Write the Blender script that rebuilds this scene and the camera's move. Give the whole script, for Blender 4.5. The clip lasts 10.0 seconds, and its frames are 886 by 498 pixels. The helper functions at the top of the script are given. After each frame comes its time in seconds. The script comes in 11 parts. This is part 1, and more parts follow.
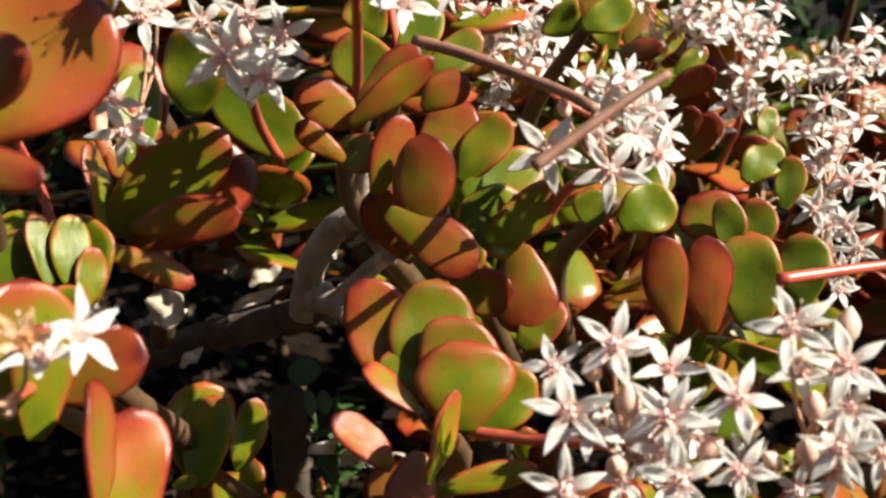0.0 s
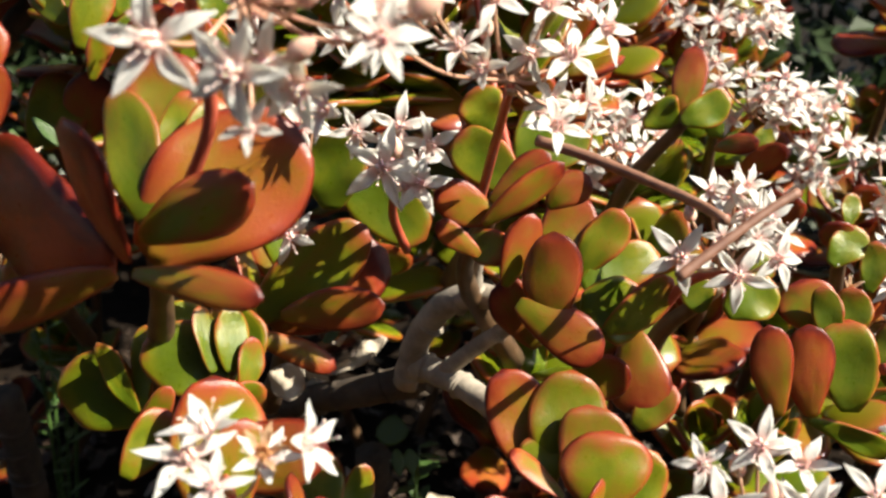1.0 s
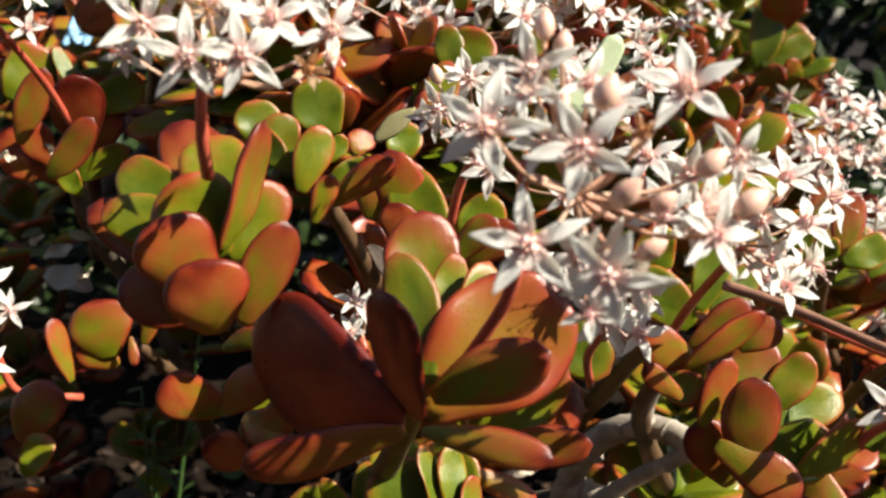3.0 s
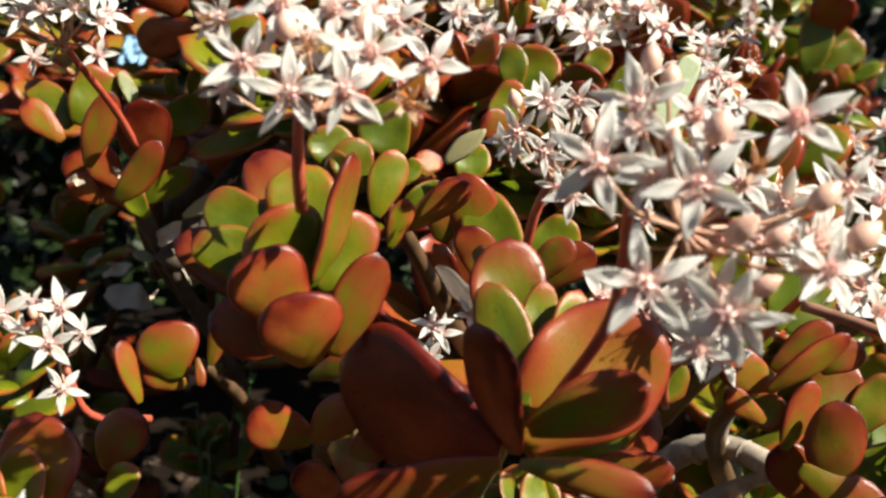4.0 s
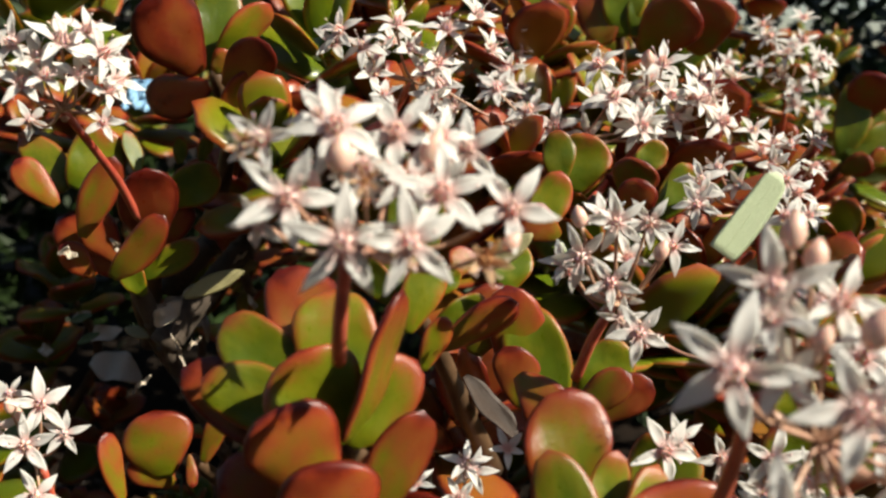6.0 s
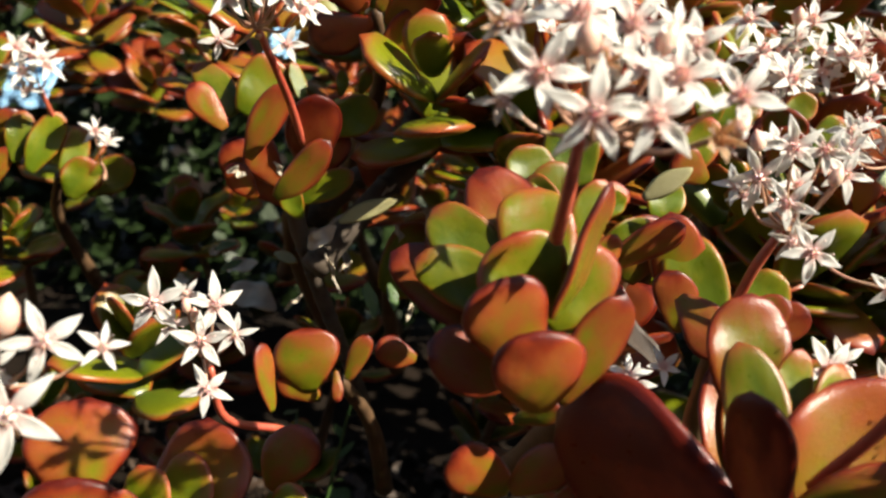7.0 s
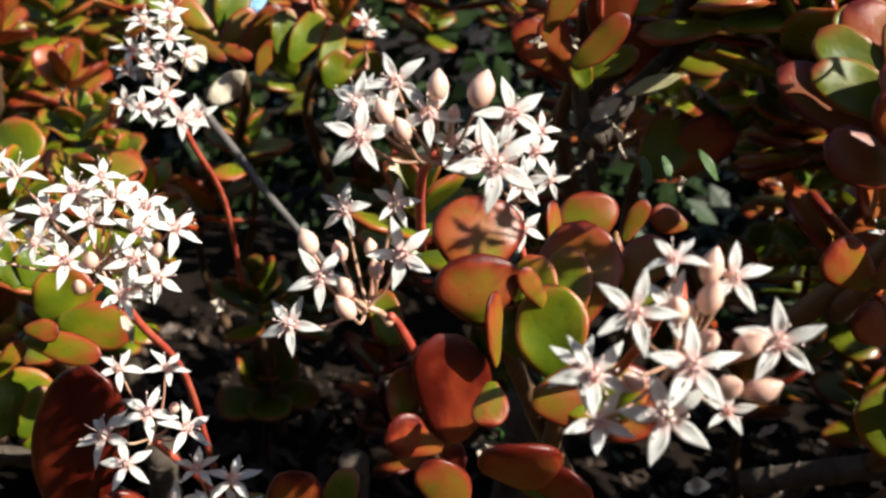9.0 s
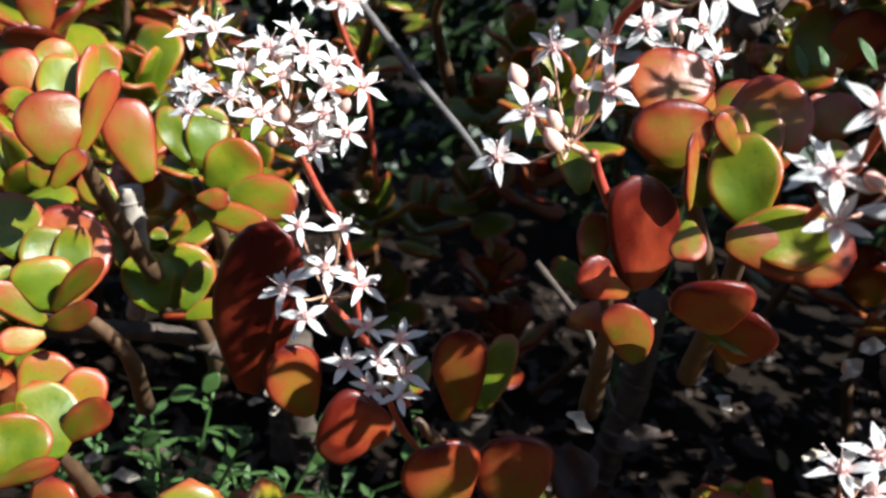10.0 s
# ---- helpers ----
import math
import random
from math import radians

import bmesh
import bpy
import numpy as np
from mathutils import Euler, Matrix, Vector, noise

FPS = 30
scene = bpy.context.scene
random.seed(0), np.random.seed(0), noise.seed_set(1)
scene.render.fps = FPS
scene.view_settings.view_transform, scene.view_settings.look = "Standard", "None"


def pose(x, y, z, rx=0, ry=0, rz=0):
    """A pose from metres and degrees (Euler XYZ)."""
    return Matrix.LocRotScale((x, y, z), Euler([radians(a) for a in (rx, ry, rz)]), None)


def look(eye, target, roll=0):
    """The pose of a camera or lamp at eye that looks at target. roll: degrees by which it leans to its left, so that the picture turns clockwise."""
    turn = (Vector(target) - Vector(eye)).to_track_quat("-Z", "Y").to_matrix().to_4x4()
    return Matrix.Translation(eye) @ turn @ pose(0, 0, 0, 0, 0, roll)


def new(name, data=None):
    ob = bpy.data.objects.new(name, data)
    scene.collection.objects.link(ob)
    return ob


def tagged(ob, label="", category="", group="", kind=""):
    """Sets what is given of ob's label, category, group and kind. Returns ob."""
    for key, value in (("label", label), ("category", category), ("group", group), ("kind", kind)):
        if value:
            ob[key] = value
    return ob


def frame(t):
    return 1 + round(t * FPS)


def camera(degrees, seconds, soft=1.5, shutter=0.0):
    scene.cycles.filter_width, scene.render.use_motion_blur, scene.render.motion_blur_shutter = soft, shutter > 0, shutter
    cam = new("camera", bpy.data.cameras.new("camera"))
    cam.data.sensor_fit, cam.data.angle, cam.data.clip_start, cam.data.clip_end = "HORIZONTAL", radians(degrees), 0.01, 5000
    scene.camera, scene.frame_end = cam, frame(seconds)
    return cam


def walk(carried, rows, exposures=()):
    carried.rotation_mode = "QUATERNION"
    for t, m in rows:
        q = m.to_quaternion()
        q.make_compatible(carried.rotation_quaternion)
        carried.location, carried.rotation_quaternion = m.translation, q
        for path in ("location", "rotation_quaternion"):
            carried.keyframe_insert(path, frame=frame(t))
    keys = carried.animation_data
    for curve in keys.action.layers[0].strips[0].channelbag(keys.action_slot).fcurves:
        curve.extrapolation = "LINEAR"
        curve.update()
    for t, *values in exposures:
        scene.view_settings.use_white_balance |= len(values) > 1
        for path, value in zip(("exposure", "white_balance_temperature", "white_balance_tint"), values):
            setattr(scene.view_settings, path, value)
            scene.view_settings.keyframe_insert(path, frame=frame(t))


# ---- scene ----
cam = camera(49.3, 10.0, soft=2.55)
cam.data.dof.use_dof, cam.data.dof.focus_distance, cam.data.dof.aperture_fstop = True, 0.26, 22
METRES, EYE, TILT, LEAN, TURN = 0.35, 0.36, -20.0, 0.0, 0.0
ROWS = [
    (0.0, 0.0, 0.0, 0.0, 0.0, 0.0, -0.0),
    (0.5, -0.0393, -0.0202, 0.0297, 0.12, 0.52, 0.05),
    (1.0, -0.0863, -0.0517, 0.0447, 0.29, 1.49, -0.41),
    (1.5, -0.1436, -0.0701, 0.0495, -0.03, 1.98, -1.2),
    (2.0, -0.1884, -0.0881, 0.0603, -0.09, 3.52, -1.52),
    (3.5, -0.2526, -0.0913, 0.0995, 0.67, 6.2, -1.22),
    (4.0, -0.277, -0.0914, 0.1048, 1.78, 6.02, -1.15),
    (4.5, -0.3247, -0.0903, 0.1174, 2.22, 7.28, -3.03),
    (5.0, -0.3156, -0.0608, 0.162, 0.29, 8.28, -3.88),
    (6.5, -0.3299, -0.0075, 0.1713, 1.44, 7.34, -5.69),
    (7.0, -0.3878, -0.0437, 0.1107, 3.94, 6.97, -8.12),
    (7.5, -0.4247, -0.0706, 0.0583, 6.16, 5.84, -9.0),
    (8.0, -0.449, -0.0854, 0.0101, 6.98, 4.77, -8.65),
    (8.5, -0.4672, -0.1134, -0.0042, 8.28, 4.6, -9.47),
    (9.0, -0.5415, -0.1328, -0.0321, 9.42, 4.3, -11.41),
    (9.5, -0.5892, -0.1563, -0.0772, 11.69, 2.52, -12.48),
    (10.0, -0.6076, -0.1636, -0.134, 13.24, 1.31, -13.08),
]
walk(cam, [(t, pose(0, 0, EYE, TILT, LEAN, TURN) @ pose(METRES * x, METRES * y, METRES * z, 90 + pitch, roll, yaw)) for t, x, y, z, yaw, pitch, roll in ROWS],
     exposures=[(0.0, 1.56, 6800, 8), (1.0, 1.68, 6800, 8), (2.0, 1.76, 6750, 8), (3.5, 1.46, 6750, 8), (4.5, 1.42, 6800, 8), (5.0, 1.26, 6800, 8), (6.5, 1.12, 6850, 8),
                (7.5, 1.92, 6950, 8), (8.5, 1.52, 6600, 8), (9.0, 1.40, 6350, 8), (9.5, 1.27, 6050, 8), (10.0, 1.80, 5600, 8)])
# ---- world and light ----
SUN_TO = Vector((0.675, -0.225, 0.70)).normalized()
world = bpy.data.worlds.new("sky")
scene.world = world
world.use_nodes = True
wn = world.node_tree.nodes
sky = wn.new("ShaderNodeTexSky")
sky.sky_type = "NISHITA"
sky.sun_disc = False
sky.sun_elevation = math.asin(SUN_TO.z)
sky.sun_rotation = math.atan2(SUN_TO.x, SUN_TO.y)
wn["Background"].inputs["Strength"].default_value = 0.05
world.node_tree.links.new(sky.outputs[0], wn["Background"].inputs["Color"])
sun_data = bpy.data.lights.new("sun", "SUN")
sun_data.energy = 4.4
sun_data.angle = radians(0.53)
sun_data.color = (1.0, 0.94, 0.84)
sun = new("sun", sun_data)
sun.matrix_world = look((0, 0, 0), -SUN_TO)

# ---- materials ----


def material(name):
    m = bpy.data.materials.new(name)
    m.use_nodes = True
    nt = m.node_tree
    return m, nt, nt.nodes["Principled BSDF"]


def node(nt, kind, **values):
    n = nt.nodes.new(kind)
    for key, value in values.items():
        if key in n.inputs:
            n.inputs[key].default_value = value
    return n


def ramp(nt, stops):
    n = nt.nodes.new("ShaderNodeValToRGB")
    el = n.color_ramp.elements
    while len(el) < len(stops):
        el.new(0.5)
    for e, (p, c) in zip(el, stops):
        e.position, e.color = p, (*c, 1)
    return n


def math_node(nt, op, a, b):
    n = nt.nodes.new("ShaderNodeMath")
    n.operation = op
    for k, v in enumerate((a, b)):
        if isinstance(v, (int, float)):
            n.inputs[k].default_value = v
        else:
            nt.links.new(v, n.inputs[k])
    return n.outputs[0]


def noise_tex(nt, scale, detail=3.0, rough=0.55, coords="Object"):
    tc = nt.nodes.new("ShaderNodeTexCoord")
    n = node(nt, "ShaderNodeTexNoise", Scale=scale, Detail=detail, Roughness=rough)
    nt.links.new(tc.outputs[coords], n.inputs["Vector"])
    return n.outputs["Fac"]


def bump(nt, bsdf, fac, strength, distance):
    b = node(nt, "ShaderNodeBump", Strength=strength, Distance=distance)
    nt.links.new(fac, b.inputs["Height"])
    nt.links.new(b.outputs[0], bsdf.inputs["Normal"])


def leaf_material():
    """Waxy jade leaf: green blade that blushes to orange and red towards the margin. The object colour's red channel is its blush."""
    m, nt, b = material("jade_leaf")
    info = nt.nodes.new("ShaderNodeObjectInfo")
    sep = nt.nodes.new("ShaderNodeSeparateColor")
    nt.links.new(info.outputs["Color"], sep.inputs[0])
    rim = nt.nodes.new("ShaderNodeAttribute")
    rim.attribute_name = "rim"
    tc = nt.nodes.new("ShaderNodeTexCoord")
    far = nt.nodes.new("ShaderNodeVectorMath")
    shift = nt.nodes.new("ShaderNodeCombineXYZ")
    nt.links.new(math_node(nt, "MULTIPLY", info.outputs["Random"], 40.0), shift.inputs[0])
    nt.links.new(tc.outputs["Object"], far.inputs[0])
    nt.links.new(shift.outputs[0], far.inputs[1])
    t1 = node(nt, "ShaderNodeTexNoise", Scale=2.2, Detail=3.0)
    t2 = node(nt, "ShaderNodeTexNoise", Scale=14.0, Detail=5.0, Roughness=0.6)
    nt.links.new(far.outputs[0], t1.inputs["Vector"])
    nt.links.new(far.outputs[0], t2.inputs["Vector"])
    n1, n2 = t1.outputs["Fac"], t2.outputs["Fac"]
    own = nt.nodes.new("ShaderNodeAttribute")
    own.attribute_name = "blush"
    blush = math_node(nt, "MULTIPLY", math_node(nt, "ADD", sep.outputs[0], own.outputs["Fac"]), 0.60)
    edge = math_node(nt, "MULTIPLY", rim.outputs["Fac"], 0.56)
    f = math_node(nt, "ADD", blush, edge)
    f = math_node(nt, "ADD", f, math_node(nt, "MULTIPLY", math_node(nt, "SUBTRACT", n1, 0.5), 0.9))
    f = math_node(nt, "ADD", f, math_node(nt, "MULTIPLY", math_node(nt, "SUBTRACT", n2, 0.5), 0.16))
    along = nt.nodes.new("ShaderNodeAttribute")
    along.attribute_name = "along"
    f = math_node(nt, "ADD", f, math_node(nt, "MULTIPLY", math_node(nt, "SUBTRACT", along.outputs["Fac"], 0.55), 0.22))
    col = ramp(nt, [(0.0, (0.074, 0.108, 0.004)), (0.25, (0.132, 0.138, 0.005)), (0.42, (0.20, 0.100, 0.010)), (0.58, (0.25, 0.066, 0.015)), (0.80, (0.225, 0.032, 0.011)), (1.0, (0.085, 0.007, 0.003))])
    nt.links.new(f, col.inputs[0])
    hsv = node(nt, "ShaderNodeHueSaturation", Saturation=1.0)
    nt.links.new(col.outputs[0], hsv.inputs["Color"])
    nt.links.new(math_node(nt, "ADD", math_node(nt, "MULTIPLY", info.outputs["Random"], 0.36), 0.74), hsv.inputs["Value"])
    nt.links.new(hsv.outputs[0], b.inputs["Base Color"])
    spots = noise_tex(nt, 60.0, 2.0)
    r = math_node(nt, "ADD", math_node(nt, "MULTIPLY", n2, 0.3), 0.17)
    nt.links.new(r, b.inputs["Roughness"])
    b.inputs["Subsurface Weight"].default_value = 0.4
    b.inputs["Subsurface Radius"].default_value = (1.0, 0.55, 0.08)
    b.inputs["Subsurface Scale"].default_value = 0.0014
    b.inputs["Specular IOR Level"].default_value = 0.34
    bump(nt, b, math_node(nt, "ADD", n1, math_node(nt, "MULTIPLY", spots, 0.2)), 0.3, 0.0015)
    return m


def petal_material(name, tint, base_tint):
    m, nt, b = material(name)
    along = nt.nodes.new("ShaderNodeAttribute")
    along.attribute_name = "along"
    f = math_node(nt, "ADD", along.outputs["Fac"], math_node(nt, "MULTIPLY", noise_tex(nt, 6.0), 0.16))
    col = ramp(nt, [(0.0, base_tint), (0.14, base_tint), (0.42, tint), (1.0, tint)])
    nt.links.new(f, col.inputs[0])
    nt.links.new(col.outputs[0], b.inputs["Base Color"])
    b.inputs["Roughness"].default_value = 0.45
    b.inputs["Specular IOR Level"].default_value = 0.35
    tr = nt.nodes.new("ShaderNodeBsdfTranslucent")
    warm = node(nt, "ShaderNodeMix")
    warm.data_type, warm.blend_type = "RGBA", "MULTIPLY"
    warm.inputs[0].default_value = 1.0
    warm.inputs[7].default_value = (1.0, 0.95, 0.88, 1)
    nt.links.new(col.outputs[0], warm.inputs[6])
    nt.links.new(warm.outputs[2], tr.inputs["Color"])
    mix = node(nt, "ShaderNodeMixShader", Fac=0.5)
    nt.links.new(b.outputs[0], mix.inputs[1])
    nt.links.new(tr.outputs[0], mix.inputs[2])
    nt.links.new(mix.outputs[0], nt.nodes["Material Output"].inputs["Surface"])
    bump(nt, b, noise_tex(nt, 12.0), 0.2, 0.0006)
    return m


def plain(name, dark, light, rough, scale, detail=5.0, sss=0.0, strength=0.4, distance=0.002, spec=0.5, coords="Object"):
    m, nt, b = material(name)
    n = noise_tex(nt, scale, detail, 0.6, coords)
    col = ramp(nt, [(0.28, dark), (0.72, light)])
    nt.links.new(n, col.inputs[0])
    nt.links.new(col.outputs[0], b.inputs["Base Color"])
    b.inputs["Roughness"].default_value = rough
    b.inputs["Specular IOR Level"].default_value = spec
    if sss:
        b.inputs["Subsurface Weight"].default_value = sss
        b.inputs["Subsurface Scale"].default_value = 0.002
    bump(nt, b, n, strength, distance)
    return m


LEAF = leaf_material()
PETAL = petal_material("petal", (0.785, 0.785, 0.755), (0.82, 0.60, 0.56))
OLD_PETAL = petal_material("faded_petal", (0.72, 0.52, 0.33), (0.62, 0.28, 0.14))
PINK = plain("pink_carpel", (0.80, 0.48, 0.44), (0.85, 0.64, 0.58), 0.45, 300.0, sss=0.35, distance=0.0003)
OLD_PINK = plain("faded_carpel", (0.5, 0.2, 0.06), (0.65, 0.36, 0.16), 0.5, 300.0, distance=0.0003)
STAMEN = plain("stamen", (0.72, 0.48, 0.42), (0.82, 0.68, 0.62), 0.5, 200.0, distance=0.0002)
BUD = plain("bud", (0.58, 0.34, 0.26), (0.70, 0.50, 0.40), 0.42, 1.6, sss=0.3, distance=0.0004)
STALK = plain("red_stalk", (0.30, 0.035, 0.025), (0.46, 0.11, 0.06), 0.35, 150.0, sss=0.15, distance=0.0004)
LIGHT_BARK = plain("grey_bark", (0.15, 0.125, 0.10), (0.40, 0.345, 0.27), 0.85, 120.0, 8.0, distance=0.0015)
# Near-black copy of the bark: the shade inside the shrub is in its colour.
SHADED_BARK = plain("shaded_bark", (0.028, 0.019, 0.012), (0.085, 0.062, 0.042), 0.85, 120.0, 8.0, distance=0.0015)
PEDICEL = plain("pedicel", (0.38, 0.17, 0.12), (0.48, 0.32, 0.20), 0.4, 150.0, distance=0.0003)
YOUNG = plain("young_stem", (0.045, 0.025, 0.012), (0.12, 0.066, 0.032), 0.5, 120.0, distance=0.0008)
TWIG = plain("twig_bark", (0.13, 0.055, 0.035), (0.26, 0.13, 0.08), 0.6, 140.0, distance=0.0008)
# Darker than moist soil: the shrub's missing ground shade is in the colour.
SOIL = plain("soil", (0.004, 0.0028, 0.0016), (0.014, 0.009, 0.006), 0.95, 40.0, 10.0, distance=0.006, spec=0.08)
DRY = plain("dry_leaf", (0.30, 0.23, 0.15), (0.62, 0.55, 0.44), 0.6, 60.0, 8.0, distance=0.002)
GREY_TWIG = plain("grey_twig", (0.04, 0.034, 0.03), (0.10, 0.088, 0.078), 0.7, 140.0, distance=0.0008)
# Dead-leaf brown, deepened to carry the shade that misses the ground.
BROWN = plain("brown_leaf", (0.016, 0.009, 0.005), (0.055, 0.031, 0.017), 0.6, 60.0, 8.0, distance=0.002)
OLIVE = plain("olive_leaf", (0.16, 0.15, 0.05), (0.34, 0.30, 0.14), 0.5, 60.0, distance=0.001)
WEED = plain("weed_leaf", (0.02, 0.05, 0.012), (0.07, 0.13, 0.03), 0.35, 60.0, distance=0.001)
PALE = plain("pale_leaf", (0.38, 0.46, 0.27), (0.50, 0.57, 0.37), 0.4, 40.0, distance=0.0006)
# Hedge green taken down to near black, so gaps before it look shaded.
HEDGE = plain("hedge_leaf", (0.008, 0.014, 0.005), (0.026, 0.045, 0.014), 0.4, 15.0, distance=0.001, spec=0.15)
# Dark, so the added wall behind the camera returns little light.
WALL = plain("blocker_wall", (0.05, 0.04, 0.03), (0.12, 0.10, 0.08), 0.9, 6.0, 8.0, distance=0.004)
TARP = plain("blue_tarp", (0.10, 0.28, 0.50), (0.36, 0.60, 0.80), 0.35, 18.0, distance=0.004)

# ---- meshes ----


def mesh_from(name, verts, faces, mat, smooth=True, attrs=None):
    me = bpy.data.meshes.new(name)
    me.from_pydata(verts, [], faces)
    me.materials.append(mat)
    if smooth:
        me.polygons.foreach_set("use_smooth", [True] * len(me.polygons))
    for key, values in (attrs or {}).items():
        a = me.attributes.new(key, "FLOAT", "POINT")
        a.data.foreach_set("value", values)
    me.update()
    return me


def blade(name, mat, profile, thick, bend, cup, seed, nv=14, nu=14, edge=0.75, wave=0.0, uneven=0.0):
    """A closed blade along +y, length 1 and width 1. profile(v): half width; thick: half thickness; bend: lift of the tip; cup: lift of the margins; uneven: how the two margins wander."""
    rng = random.Random(seed)
    skew, ph = rng.uniform(-0.06, 0.06), rng.uniform(0, 6)
    verts, faces, rims, alongs = [], [], [], []
    for i in range(nv + 1):
        v = i / nv
        w = profile(v)
        y = v
        for j in range(nu):
            a = 2 * math.pi * j / nu
            c, s = math.cos(a), math.sin(a)
            x = w * math.copysign(abs(c) ** 0.9, c) * (1 + uneven * math.sin((5.2 if c > 0 else 4.1) * v + ph + (0 if c > 0 else 2.4)))
            t = thick * min(1.0, w / 0.34) * math.copysign(abs(s) ** edge, s)
            z = t + bend * v * v + cup * (2 * x) ** 2 * math.sin(math.pi * min(v * 1.1, 1)) + wave * math.sin(9 * v + ph) * abs(x)
            verts.append((x + skew * math.sin(math.pi * v), y, z))
            edge_near = abs(c) ** 6
            rims.append(max(edge_near, max(0.0, (v - 0.68) / 0.32) ** 2.4))
            alongs.append(v)
    for i in range(nv):
        for j in range(nu):
            k = (j + 1) % nu
            faces.append((i * nu + j, i * nu + k, (i + 1) * nu + k, (i + 1) * nu + j))
    faces.append(tuple(range(nu))[::-1])
    faces.append(tuple(nv * nu + j for j in range(nu)))
    return mesh_from(name, verts, faces, mat, attrs={"rim": rims, "along": alongs})


def jade_profile(v):
    base = 0.13 + 0.37 * math.sin(min(v / 0.62, 1.0) * math.pi / 2) ** 0.85
    tip = 1.0 if v < 0.58 else math.sqrt(max(0.0, 1 - ((v - 0.58) / 0.42) ** 2.3))
    return max(base * tip, 0.012)


def petal_profile(v):
    return max(0.5 * (0.55 + 0.45 * math.sin(min(v / 0.45, 1) * math.pi / 2)) * (1 - max(0.0, (v - 0.4) / 0.6) ** 1.7), 0.015)


def dry_profile(v):
    return max(0.5 * math.sin(math.pi * (0.06 + 0.92 * v)) ** 0.8, 0.02)


LEAVES_IN = [blade("leaf", LEAF, jade_profile, 0.085, b, c, k, 18, 18, 0.62, 0.10, 0.10) for k, (b, c) in enumerate(((0.10, 0.10), (0.16, 0.13), (0.06, 0.08), (0.2, 0.1), (0.0, 0.14), (0.13, 0.04), (0.24, 0.08)))]
LEAVES_OUT = [blade("leaf", LEAF, jade_profile, 0.08, -b, -c, k + 9, 18, 20, 0.55, 0.07, 0.10) for k, (b, c) in enumerate(((0.08, 0.045), (0.12, 0.06), (0.05, 0.04), (0.15, 0.05), (0.02, 0.02), (0.19, 0.06), (0.1, 0.0)))]
MASS_LEAVES = [blade("leaf", LEAF, jade_profile, 0.09, b, c, k + 60, 7, 8) for k, (b, c) in enumerate(((0.1, 0.05), (0.16, 0.07), (-0.08, -0.05)))]
PETALS = [blade("petal", PETAL, petal_profile, 0.035, b, c, k + 20, 9, 8) for k, (b, c) in enumerate(((-0.10, 0.20), (-0.30, 0.24), (0.04, 0.18), (-0.05, 0.28), (0.20, 0.22), (-0.45, 0.16)))]
OLD_PETALS = [blade("petal", OLD_PETAL, petal_profile, 0.04, b, 0.2, k + 30, 9, 8, wave=0.2) for k, b in enumerate((0.25, 0.4, 0.1))]
DRIES = {
    "dry": [blade("dry_leaf", DRY, dry_profile, 0.02, b, c, k + 40, 10, 8, wave=0.5) for k, (b, c) in enumerate(((0.25, 0.25), (-0.2, 0.3), (0.1, -0.3)))],
    "brown": [blade("brown_leaf", BROWN, dry_profile, 0.02, 0.25, 0.3, 48, 10, 8, wave=0.5)],
    "olive": [blade("olive_leaf", OLIVE, dry_profile, 0.05, 0.15, 0.1, 44, 10, 8)],
    "green": [blade("weed_leaf", WEED, dry_profile, 0.02, 0.1, 0.1, 45, 10, 8)],
    "pale": [blade("pale_leaf", PALE, lambda v: 0.5 * (0.8 + 0.2 * math.sin(2.6 * v)) * (1 - 0.3 * v) * (1 if v < 0.9 else 1 - 0.75 * ((v - 0.9) / 0.1) ** 1.5), 0.003, 0.08, 0.03, 46, 12, 8)],
}


def lathe(name, mat, rows, n=10):
    verts, faces = [], []
    for z, r in rows:
        for j in range(n):
            a = 2 * math.pi * j / n
            verts.append((r * math.cos(a), r * math.sin(a), z))
    for i in range(len(rows) - 1):
        for j in range(n):
            k = (j + 1) % n
            faces.append((i * n + j, i * n + k, (i + 1) * n + k, (i + 1) * n + j))
    faces.append(tuple(range(n))[::-1])
    faces.append(tuple((len(rows) - 1) * n + j for j in range(n)))
    return mesh_from(name, verts, faces, mat)


